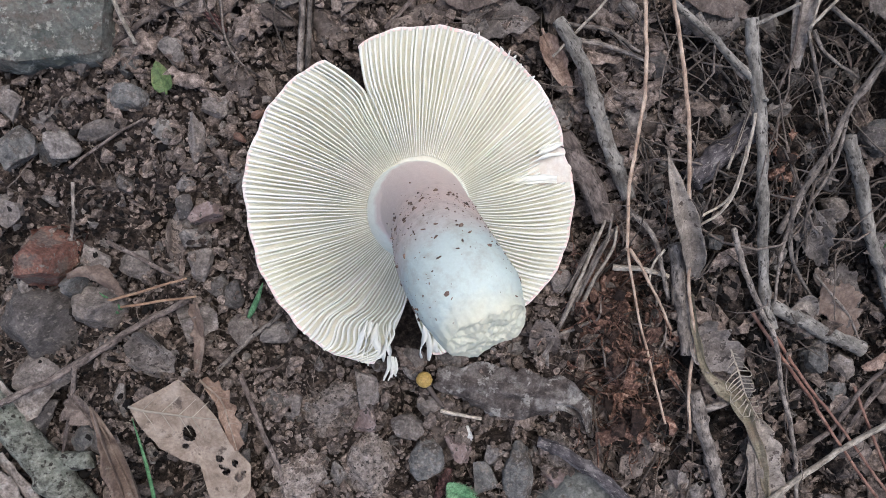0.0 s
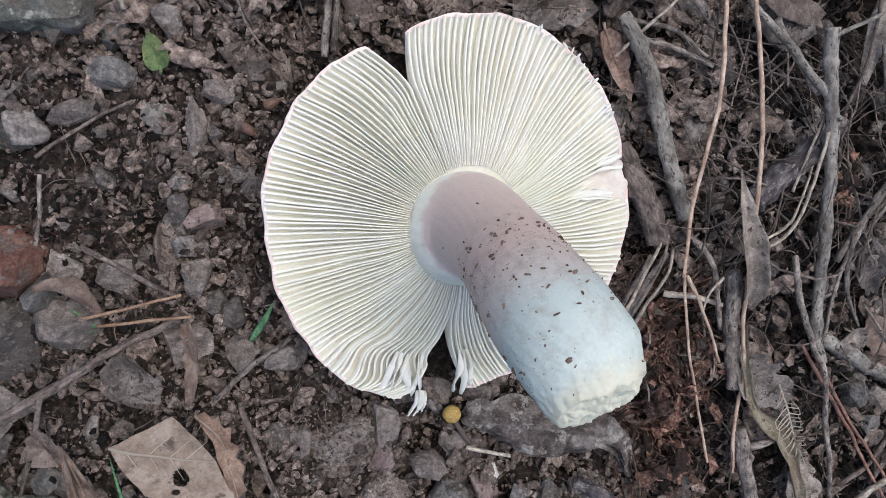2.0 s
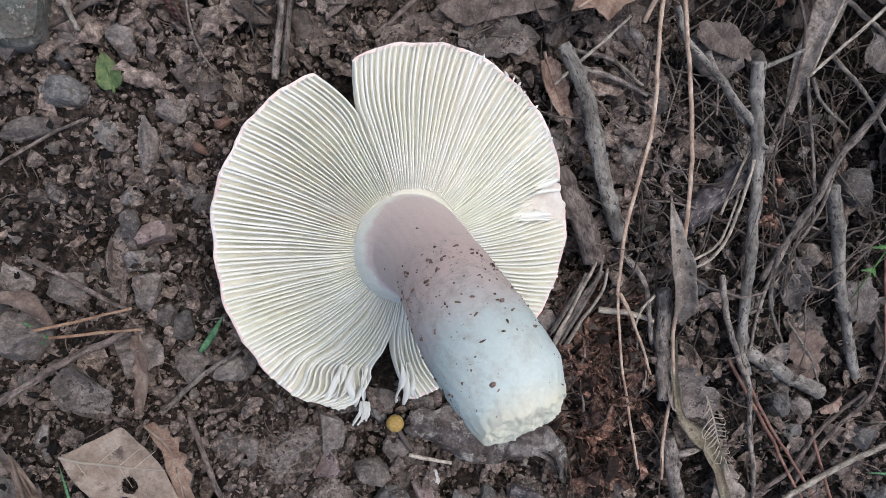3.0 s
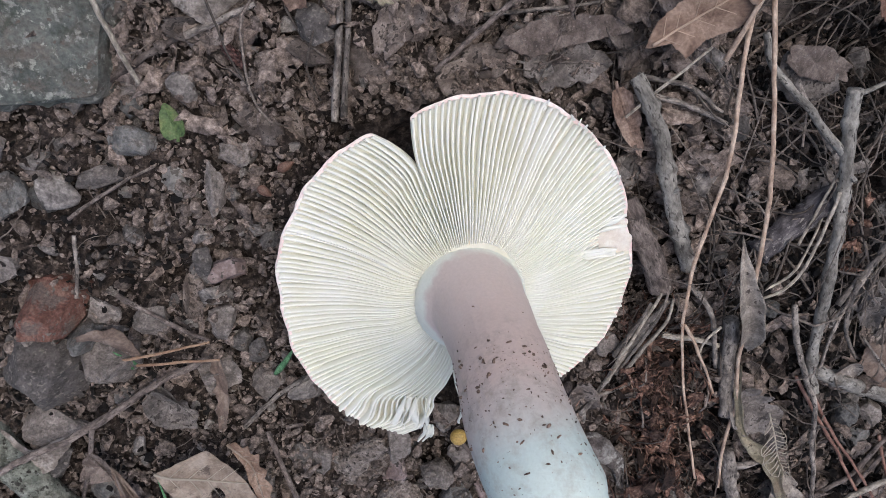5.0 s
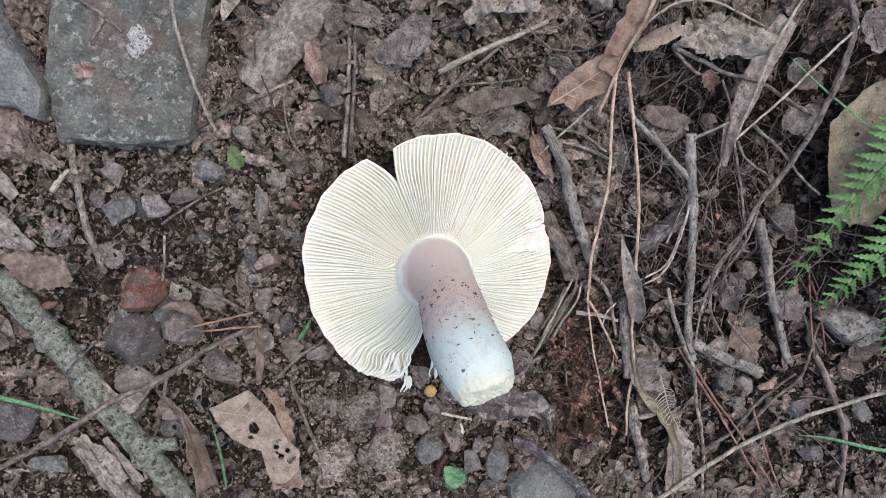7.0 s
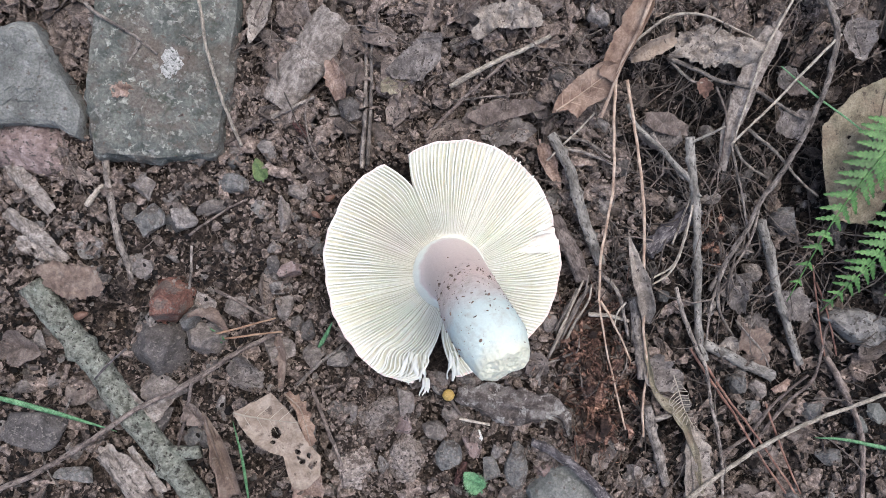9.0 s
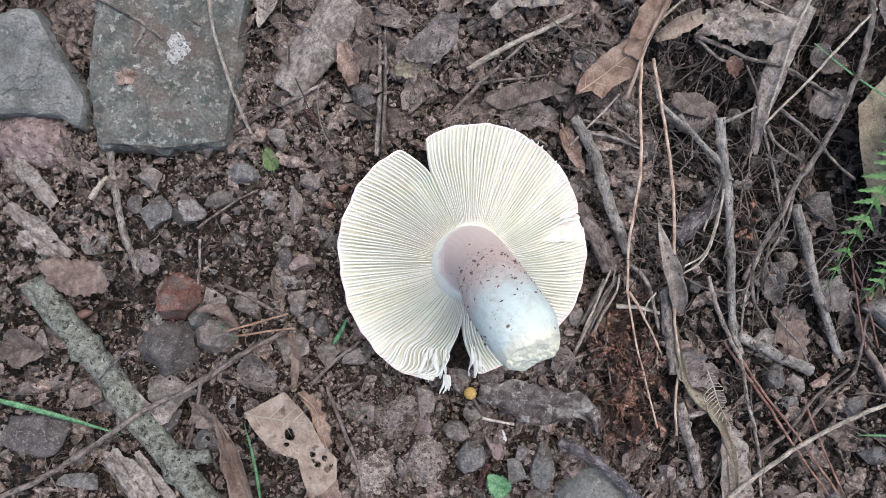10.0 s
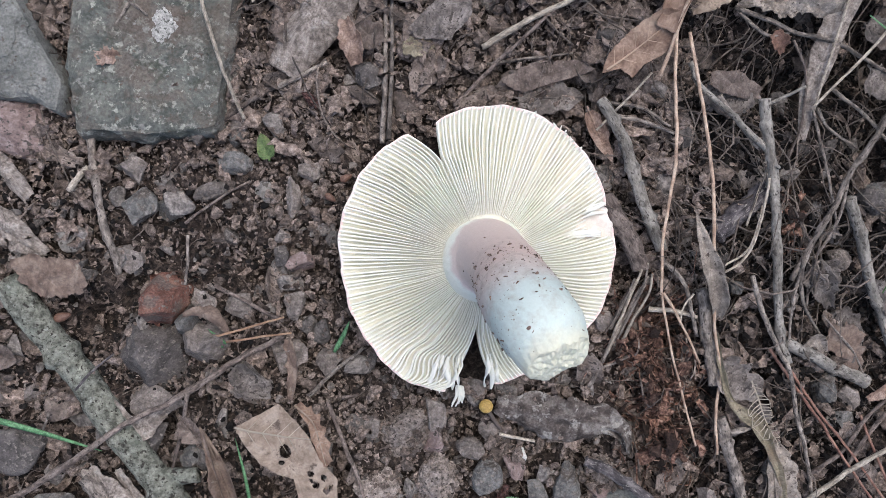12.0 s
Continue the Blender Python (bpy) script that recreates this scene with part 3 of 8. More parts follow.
def fibre_layer(name, label, count, seed, material, chance, length, radius, lift, area=AREA, aim=None):
    rng = np.random.default_rng(seed)
    x, y = spots_on_ground(rng, count, area, chance)
    l = length * (0.3 + 1.2 * rng.random(count))
    a, bend = rng.uniform(0, 6.283, count), rng.normal(0, 1.1, count)
    if aim is not None:
        a, bend = rng.normal(aim, 0.38, count), bend * 0.5
    pts = []
    for k in range(9):
        pts.append(np.stack([x, y, 0 * x], -1))
        x, y, a = x + l / 8 * np.cos(a), y + l / 8 * np.sin(a), a + bend * 0.15 + rng.normal(0, 0.16, count)
    p = np.stack(pts, 1)
    h = 0.0012 + lift * rng.random(count)[:, None] + lift * 0.4 * np.sin(np.linspace(0, 6, 9)[None] + rng.uniform(0, 6, count)[:, None])
    p[:, :, 2] = soil_z(p[:, :, 0], p[:, :, 1]) + np.maximum(h, 0.0002)
    mid = np.hypot(p[:, :, 0] - MUSH[0], p[:, :, 1] - MUSH[1]).min(axis=1)
    p = p[mid > MUSH[2]]
    r = (radius * rng.uniform(0.5, 1.3, len(p)))[:, None] * np.linspace(1, 0.5, 9)[None]
    v, f = tubes(p, r)
    tagged(new(name, mesh_np(name, v, f, material)), label, "plant fibre", kind="stuff")


fibre_layer("rootlets", "thin dry brown rootlets and stalks in the soil", 2100, 51, FIBRE,
            lambda x, y: np.clip(0.4 + 0.6 * (x > 0.06) + 0.5 * (y > 0.09), 0, 1), 0.015, 0.00030, 0.0028)


def pebbles(count, seed):
    """Loose stones, each a thing of its own; they share a few shapes."""
    rng = np.random.default_rng(seed)
    shapes = []
    for k in range(16):
        v = chunk_shape(3, rng, 11)
        v = v * (1 + 0.05 * fbm(v * 2.5 + k, k, 4))[:, None]
        shapes.append(mesh_np("pebble", v / abs(v).max(axis=0) * [0.005, 0.0042, 0.0033], ICO[3][1], PEBBLE))
    x, y = spots_on_ground(rng, count, (-0.25, 0.26, -0.14, 0.18), lambda x, y: np.clip(1 - 0.75 * smooth(0.08, 0.10, y), 0, 1) * (1 - 0.5 * dark_zone(x, y) * (x > 0)))
    z = soil_z(x, y)
    for k in range(count):
        s = 0.0030 * 2.7 ** (rng.random() ** 1.5)
        ob = new("pebble", shapes[k % 16])
        ob.scale = (s / 0.005 * rng.uniform(0.85, 1.25), s / 0.005 * rng.uniform(0.8, 1.2), s / 0.005 * rng.uniform(0.75, 1.1))
        ob.rotation_euler = (rng.normal(0, 0.25), rng.normal(0, 0.25), rng.uniform(0, 6.28))
        ob.location = (x[k], y[k], z[k] + s * 0.25)
        tagged(ob, "small angular grey-brown pebble in the soil", "pebble", "pebbles")


def leaf_scraps(count, seed):
    """Larger torn pieces of dead leaves, each a thing of its own."""
    rng = np.random.default_rng(seed)
    shapes = []
    nu, nv = 14, 9
    for k in range(14):
        u, w = np.meshgrid(np.linspace(-1, 1, nu), np.linspace(-1, 1, nv), indexing="ij")
        edge = 1 + 0.28 * vnoise(np.stack([u.ravel() * 3.1, np.sign(w).ravel() * 2, 0 * u.ravel() + k * 3.7], -1), k).reshape(u.shape)
        px = u * (1 + 0.14 * vnoise(np.stack([w.ravel() * 3, 0 * u.ravel() + k, np.sign(u).ravel() * 3], -1), k + 40).reshape(u.shape))
        py = w * (0.72 - 0.42 * u ** 2) * edge
        pz = rng.normal(0, 0.45) * py ** 2 + rng.normal(0, 0.22) * px ** 2 + 0.20 * abs(py) * rng.normal()
        pz = pz + 0.09 * fbm(np.stack([px.ravel() * 3, py.ravel() * 3, 0 * u.ravel() + k], -1), k + 9, 3).reshape(u.shape)
        top = np.stack([px, py, pz], -1).reshape(-1, 3)
        n = len(top)
        i, j = np.meshgrid(np.arange(nu - 1), np.arange(nv - 1), indexing="ij")
        f = np.stack([i * nv + j, (i + 1) * nv + j, (i + 1) * nv + j + 1, i * nv + j + 1], -1).reshape(-1, 4)
        ring = [a * nv for a in range(nu)] + [(nu - 1) * nv + b for b in range(1, nv)] + [a * nv + nv - 1 for a in range(nu - 2, -1, -1)] + [b for b in range(nv - 2, 0, -1)]
        side = np.array([(b, a, a + n, b + n) for a, b in zip(ring, ring[1:] + ring[:1])])
        shapes.append(mesh_np("leaf_scrap", np.vstack([top, top - [0, 0, 0.04]]) * 0.007, np.vstack([f, f[:, ::-1] + n, side]), SCRAP))
    x, y = spots_on_ground(rng, count, (-0.26, 0.27, -0.14, 0.19), lambda x, y: np.clip(0.10 + 0.55 * smooth(0.06, 0.08, x) + 1.0 * smooth(0.075, 0.095, y), 0, 1) * (1 - 0.85 * dark_zone(x, y)))
    z = soil_z(x, y)
    for k in range(count):
        s = 0.64 * 2.6 ** (rng.random() ** 1.3)
        ob = new("leaf_scrap", shapes[k % 14])
        ob.scale = (s, s * rng.uniform(0.6, 1.1), s)
        ob.rotation_euler = (rng.normal(0, 0.25), rng.normal(0, 0.25), rng.uniform(0, 6.28))
        ob.location = (x[k], y[k], z[k] + 0.002 + 0.003 * rng.random())
        tagged(ob, "torn brown scrap of a rotting leaf", "leaf scrap", "leaf scraps")


def full(label, tail):
    return label if len(label.split()) > 3 else label + tail


def stone(label, x, y, long, wide, yaw, high, material, seed, level=5, sink=0.30, lift=0.0, cuts=13, name="stone", flat_top=None, bumps=0.085, boxy=2.0, category="stone", chip=(0.72, 1.05)):
    """An angular stone, partly sunk in the soil."""
    rng = np.random.default_rng(seed)
    v = chunk_shape(level, rng, cuts)
    if boxy > 2:
        v = ICO[level][0] / (np.abs(ICO[level][0]) ** boxy).sum(axis=1)[:, None] ** (1 / boxy)
        for _ in range(cuts):
            d = rng.normal(size=3) * [1, 1, 0.5]
            d /= np.linalg.norm(d)
            v = v - np.outer(np.maximum(0, v @ d - rng.uniform(*chip)), d)
    if flat_top:
        v[:, 2] = np.where(v[:, 2] > flat_top, flat_top + (v[:, 2] - flat_top) * 0.12, v[:, 2])
    v = v * (1 + bumps * fbm(v * 2.5 + seed, seed, 5, 0.6))[:, None]
    v = v / abs(v).max(axis=0)
    v = v * [long / 2, wide / 2, high / 2]
    v = turned(v, 0, rng.normal(0, 0.05), rng.normal(0, 0.05))
    ob = new(name, mesh_np(name, v, ICO[level][1], material, flat=level > 4))
    ob.location = (x, y, gz(x, y) + high * (0.5 - sink) + lift)
    ob.rotation_euler = (0, 0, yaw)
    return tagged(ob, full(label, " lying in the soil"), category)


def outline(corners, spokes, soft, rag, seed):
    """Middle, directions and distances to the edge of a many-cornered plan, corners a little softened."""
    c = np.asarray(corners, float)
    mid = c.mean(axis=0)
    a = np.linspace(0, 2 * np.pi, spokes, endpoint=False)
    d = np.stack([np.cos(a), np.sin(a)], -1)
    p, e = c - mid, np.roll(c, -1, axis=0) - c
    den = d[:, None, 0] * e[None, :, 1] - d[:, None, 1] * e[None, :, 0]
    den = np.where(abs(den) < 1e-12, 1e-12, den)
    far = (p[None, :, 0] * e[None, :, 1] - p[None, :, 1] * e[None, :, 0]) / den
    along = (p[None, :, 0] * d[:, None, 1] - p[None, :, 1] * d[:, None, 0]) / den
    r = np.where((far > 0) & (along >= -1e-6) & (along <= 1 + 1e-6), far, 0).max(axis=1)
    for _ in range(soft):
        r = 0.25 * np.roll(r, 1) + 0.5 * r + 0.25 * np.roll(r, -1)
    q = np.stack([np.cos(a), np.sin(a), 0 * a + seed], -1)
    return mid, d, r * (1 + rag * fbm(q * 4, seed, 5, 0.65))


def slate(label, corners, high, material, seed, lift=0.0, tilt=(0.0, 0.0), rag=0.03, rough=0.08, soft=3, flakes=0.0, bevel=0.12, facets=0.5, name="stone", category="stone"):
    """A stone with a flattish top over a many-cornered plan, its sides running down into the soil."""
    spokes, rings = 168, 30
    mid, d, r = outline(corners, spokes, soft, rag, seed)
    size = r.mean()
    w = np.linspace(0.0, 1, rings) ** 0.8
    w[0] = 0.01
    xy = d[:, None] * (r[:, None] * w[None])[:, :, None]
    q = np.concatenate([xy.reshape(-1, 2), np.full((spokes * rings, 1), seed * 0.37)], 1)
    lumps = fbm(q / size * 1.7, seed, 5, 0.55).reshape(spokes, rings)
    rng = np.random.default_rng(seed)
    facet = np.full(len(q), 1.0)
    for k in range(7):
        a = rng.uniform(0, 6.283)
        facet = np.minimum(facet, 1.0 + facets * (rng.uniform(0.15, 0.6) - q[:, 0] / size * math.cos(a) - q[:, 1] / size * math.sin(a)))
    facet = facet.reshape(spokes, rings)
    steps = np.round(2.2 * fbm(q / size * 1.1 + 5, seed + 3, 3)).reshape(spokes, rings)
    z = high * (facet + rough * lumps + flakes * steps) - high * bevel * smooth(0.86, 1.0, w)[None] + xy @ np.array(tilt)
    top = np.concatenate([xy, z[..., None]], -1)
    sides = []
    for k, (g, h) in enumerate(((1.035, 0.72), (1.06, 0.40), (1.075, 0.05), (1.05, -0.5))):
        edge = d * (r * g * (1 + 0.05 * fbm(np.concatenate([d * 5, np.full((spokes, 1), k * 0.6 + seed)], 1), seed + 9, 3)))[:, None]
        sides.append(np.concatenate([edge, (z[:, -1] * h if h > 0 else 0 * z[:, -1] + high * h)[:, None]], -1)[:, None])
    v = np.concatenate([top, *sides], axis=1)
    n = rings + 4
    i, j = np.meshgrid(np.arange(spokes), np.arange(n - 1), indexing="ij")
    i2 = (i + 1) % spokes
    f = np.stack([i * n + j, i * n + j + 1, i2 * n + j + 1, i2 * n + j], -1).reshape(-1, 4)
    ob = new(name, mesh_np(name, v.reshape(-1, 3), [f, (np.arange(spokes) * n)[None], (np.arange(spokes)[::-1] * n + n - 1)[None]], material, flat=True))
    ob.location = (*mid, gz(*mid) + lift)
    return tagged(ob, full(label, " lying in the soil"), category)


def dry_leaf(label, corners, material, seed, lift, tilt=(0.0, 0.0), curl=0.2, crumple=0.05, rag=0.05, holes=(), rib=None, rib_material=None, veins=0, lip=0.0, soft=1, name="leaf", category="leaf"):
    """A dead leaf over a many-cornered plan: curled up at the edge (curl), crumpled, with holes (x, y, radius) and ribs."""
    spokes, rings = 150, 34
    mid, d, r = outline(corners, spokes, soft, rag, seed)
    size = r.mean()
    w = np.linspace(0.01, 1, rings)
    xy = d[:, None] * (r[:, None] * w[None])[:, :, None]

    def height(p):
        p = np.asarray(p, float).reshape(-1, 2)
        rr = np.hypot(p[:, 0], p[:, 1]) / size
        q = np.concatenate([p / size * 1.5, np.full((len(p), 1), seed * 0.7)], 1)
        return p @ np.array(tilt) + size * (curl * rr ** 2 * (0.6 + 0.6 * vnoise(q * 0.8, seed + 2)) + crumple * fbm(q, seed, 4) + 0.25 * crumple * np.abs(fbm(q * 3, seed + 5, 2)) - lip * smooth(0.8, 1.1, rr))

    z = height(xy).reshape(spokes, rings)
    top = np.concatenate([xy, z[..., None]], -1).reshape(-1, 3)
    n = len(top)
    i, j = np.meshgrid(np.arange(spokes), np.arange(rings - 1), indexing="ij")
    i2 = (i + 1) % spokes
    f = np.stack([i * rings + j, i * rings + j + 1, i2 * rings + j + 1, i2 * rings + j], -1).reshape(-1, 4)
    c = top[f].mean(axis=1)[:, :2] + mid
    keep = np.ones(len(f), bool)
    for hx, hy, hr in holes:
        wob = 1 + 0.4 * vnoise(np.concatenate([(c - [hx, hy]) / hr * 0.9, np.full((len(c), 1), hx * 900)], 1), 3)
        keep &= np.hypot(c[:, 0] - hx, c[:, 1] - hy) > hr * wob
    f = f[keep]
    edges = {}
    for q in f.tolist():
        for a, b in zip(q, q[1:] + q[:1]):
            if (b, a) in edges:
                del edges[(b, a)]
            else:
                edges[(a, b)] = 1
    rim_faces = np.array([(b, a, a + n, b + n) for a, b in edges])
    base = thing(name, full(label, " on the forest floor"), category, (*mid, gz(*mid) + lift))
    part("blade", mesh_np("blade", np.vstack([top, top - [0, 0, 0.00028]]), [np.vstack([f, f[:, ::-1] + n, rim_faces])], material), material, base)
    if rib is not None:
        line = spline([(*p, 0) for p in rib], 30)[:, :2] - mid
        q = np.concatenate([line, (height(line) + 0.0003)[:, None]], 1)
        vv, ff = tube(q, np.linspace(0.00055, 0.0002, 30), 6)
        part("midrib", mesh_np("midrib", vv, ff, rib_material or material), rib_material or material, base)
        for k in range(veins):
            a = q[4 + int(22 * k / max(1, veins))]
            way = q[-1, :2] - q[0, :2]
            way = way / np.linalg.norm(way)
            for sg in (1, -1):
                b = a[:2] + size * 0.55 * (0.6 * way + sg * 0.8 * np.array([-way[1], way[0]]))
                pts = a[:2] + (b - a[:2]) * np.linspace(0, 1, 10)[:, None]
                vv, ff = tube(np.concatenate([pts, (height(pts) + 0.0001)[:, None]], 1), np.linspace(0.00022, 0.00008, 10), 5)
                part("vein", mesh_np("vein", vv, ff, rib_material or material), rib_material or material, base)
    return base


def stick(label, points, r0, r1, material, seed=0, sides=8, rough=0.16, steps=48, name="stick", category="stick", branches=(), scale=380.0, knots=0, group=""):
    """A twig along points (x, y, height over the soil); branches: (points, r0, r1)."""
    def line(pts, n):
        p = spline([(a, b, gz(a, b) + h) for a, b, h in pts], n)
        wob = np.stack([fbm(p * 90 + seed, seed + s, 3) for s in (1, 2, 3)], -1)
        return p + wob * min(0.0007, r0 * 0.45)
    n = steps
    p = line(points, n)
    r = np.linspace(r0, r1, n) * (1 + 0.05 * fbm(np.stack([np.linspace(0, 9, n), 0 * p[:, 0] + seed, 0 * p[:, 0]], -1), seed))
    for k in range(knots):
        c = (k + 0.6) / (knots + 0.3)
        r = r * (1 + 0.35 * np.exp(-((np.linspace(0, 1, n) - c) / 0.018) ** 2))
    at = Vector(p[0])

    def grained(me, line, radii, around):
        """Coordinates that run along the wood, for its grain."""
        far = np.concatenate([[0], np.cumsum(np.linalg.norm(np.diff(line, axis=0), axis=1))]) * 0.5 + seed * 0.37
        a = np.linspace(0, 2 * np.pi, around, endpoint=False)
        c = np.stack([np.repeat(far[:, None], around, 1), np.outer(radii, np.cos(a)), np.outer(radii, np.sin(a))], -1).reshape(-1, 3)
        c = np.vstack([c, [[far[0], 0, 0], [far[-1], 0, 0]]])
        me.attributes.new("grain", "FLOAT_VECTOR", "POINT").data.foreach_set("vector", c.astype(np.float32).ravel())
        return me

    v, f = tube(p, r, sides, rough, seed, scale)
    ob = new(name, grained(mesh_np(name, v - np.array(at), f, material), p, r, sides))
    ob.location = at
    tagged(ob, full(label, " on the forest floor"), category, group)
    for pts, b0, b1 in branches:
        q = line(pts, 20)
        v, f = tube(q, np.linspace(b0, b1, 20), 7, rough, seed + 5, scale)
        part("side_twig", grained(mesh_np("side_twig", v - np.array(at), f, material), q, np.linspace(b0, b1, 20), 7), material, ob)
    return ob


def leaf(label, x, y, long, wide, yaw, material, seed, lift=0.003, curl=0.3, arch=0.1, tip=0.0, roll=0.0, teeth=0.0, holes=(), name="leaf",
         rib=True, torn=0.0, nu=44, nv=22, fold=0.15, category="leaf", rib_material=None, blunt=False):
    """A dead leaf with a midrib, curled across (curl) and along (arch), with holes (u, v, radius)."""
    u = np.linspace(-1, 1, nu + 1)
    w = np.linspace(-1, 1, nv + 1)
    U, W = np.meshgrid(u, w, indexing="ij")
    prof = np.power(np.clip(1 - np.abs((U + 0.12) / 1.12) ** 2.2, 0, 1), 0.75) * (1 - 0.25 * U)
    if blunt:
        prof = np.power(np.clip(1 - np.abs(U) ** 9, 0, 1), 0.5) * (0.85 - 0.12 * U)
    prof = prof * (1 + teeth * (np.abs(((U * 9 + seed) % 1.0) - 0.5) * 2 - 0.5))
    prof = prof * (1 + torn * vnoise(np.stack([U.ravel() * 4, np.sign(W).ravel() * 3, 0 * U.ravel() + seed], -1), seed).reshape(U.shape))
    px = U * long / 2
    py = W * prof * wide / 2
    t = py / (wide / 2)
    pz = wide * 0.5 * (curl * t ** 2 + fold * np.abs(t)) + long * 0.5 * arch * U ** 2
    pz = pz + 0.04 * wide * fbm(np.stack([px.ravel() * 160, py.ravel() * 160, 0 * px.ravel() + seed], -1), seed, 3).reshape(U.shape)
    pz = pz + 0.03 * wide * np.abs(np.sin(U * 13 - np.abs(W) * 3))
    top = np.stack([px, py, pz], -1).reshape(-1, 3)
    n = len(top)
    keep = np.ones((nu, nv), bool)
    cu, cw = (U[:-1, :-1] + U[1:, 1:]) / 2, (W[:-1, :-1] + W[1:, 1:]) / 2
    for hu, hw, hr in holes:
        wob = 1 + 0.35 * vnoise(np.stack([cu.ravel() * 9, cw.ravel() * 9, 0 * cu.ravel() + seed], -1), 3).reshape(cu.shape)
        keep &= (cu - hu) ** 2 + ((cw - hw) * wide / long) ** 2 > (hr * wob) ** 2
    k = nv + 1
    ii, jj = np.nonzero(keep)
    f = np.stack([ii * k + jj, (ii + 1) * k + jj, (ii + 1) * k + jj + 1, ii * k + jj + 1], -1)
    edges = {}
    for q in f:
        for a, b in zip(q, np.roll(q, -1)):
            if (b, a) in edges:
                del edges[(b, a)]
            else:
                edges[(a, b)] = 1
    side = np.array([(b, a, a + n, b + n) for a, b in edges])
    v = np.vstack([top, top - [0, 0, 0.0003]])
    base = thing(name, full(label, " on the forest floor"), category, (x, y, gz(x, y) + lift))
    base.rotation_euler = (roll, tip, yaw)
    part("blade", mesh_np("blade", v, [np.vstack([f, f[:, ::-1] + n, side])], material), material, base)
    if rib:
        q = np.stack([u * long / 2, 0 * u, long * 0.5 * arch * u ** 2 + 0.0002], -1)
        q = np.vstack([[q[0, 0] - long * 0.10, wide * 0.04, q[0, 2] + 0.0004], q])
        vv, ff = tube(q, np.linspace(0.0006, 0.00018, len(q)), 5)
        part("midrib", mesh_np("midrib", vv, ff, rib_material or material), rib_material or material, base)
    return base


def blade_of_grass(label, points, wide, material=None, seed=0):
    p = spline([(a, b, gz(a, b) + h) for a, b, h in points], 24)
    t = np.linspace(0, 1, 24)
    v, f = tube(p, wide / 2 * (1 - 0.9 * t ** 3) * (0.55 + 0.45 * np.minimum(1, t * 5)), 6, squash=0.25)
    ob = new("grass_blade", mesh_np("grass_blade", v - p[0], f, material or GRASS))
    ob.location = p[0]
    return tagged(ob, label, "grass")


def patch_on(ob, name, label, x, y, size, material, seed):
    """A thin crust growing on top of a stone, as a part of it."""
    co = np.array([v.co[:] for v in ob.data.vertices])
    a = -ob.rotation_euler[2]
    dx, dy = x - ob.location[0], y - ob.location[1]
    lx, ly = dx * math.cos(a) - dy * math.sin(a), dx * math.sin(a) + dy * math.cos(a)
    top = co[co[:, 2] > 0]
    rings, spokes = 9, 40
    v = []
    for i in range(rings):
        for j in range(spokes):
            t = 2 * math.pi * j / spokes
            r = size * (i + 0.2) / rings * (1 + 0.45 * float(fbm(np.array([[math.cos(t) * 1.6, math.sin(t) * 1.6, seed]]), seed, 4)[0]))
            px, py = lx + r * math.cos(t), ly + 1.2 * r * math.sin(t)
            near = np.argsort((top[:, 0] - px) ** 2 + (top[:, 1] - py) ** 2)[:3]
            v.append((px, py, top[near, 2].max() + 0.0006 * (1 - (i / (rings - 1)) ** 4) - 0.0002))
    v = np.array(v)
    i, j = np.meshgrid(np.arange(rings - 1), np.arange(spokes), indexing="ij")
    j2 = (j + 1) % spokes
    f = np.stack([i * spokes + j, (i + 1) * spokes + j, (i + 1) * spokes + j2, i * spokes + j2], -1).reshape(-1, 4)
    part(name, mesh_np(name, v, [f, np.arange(spokes)[None]], material), material, ob, label)


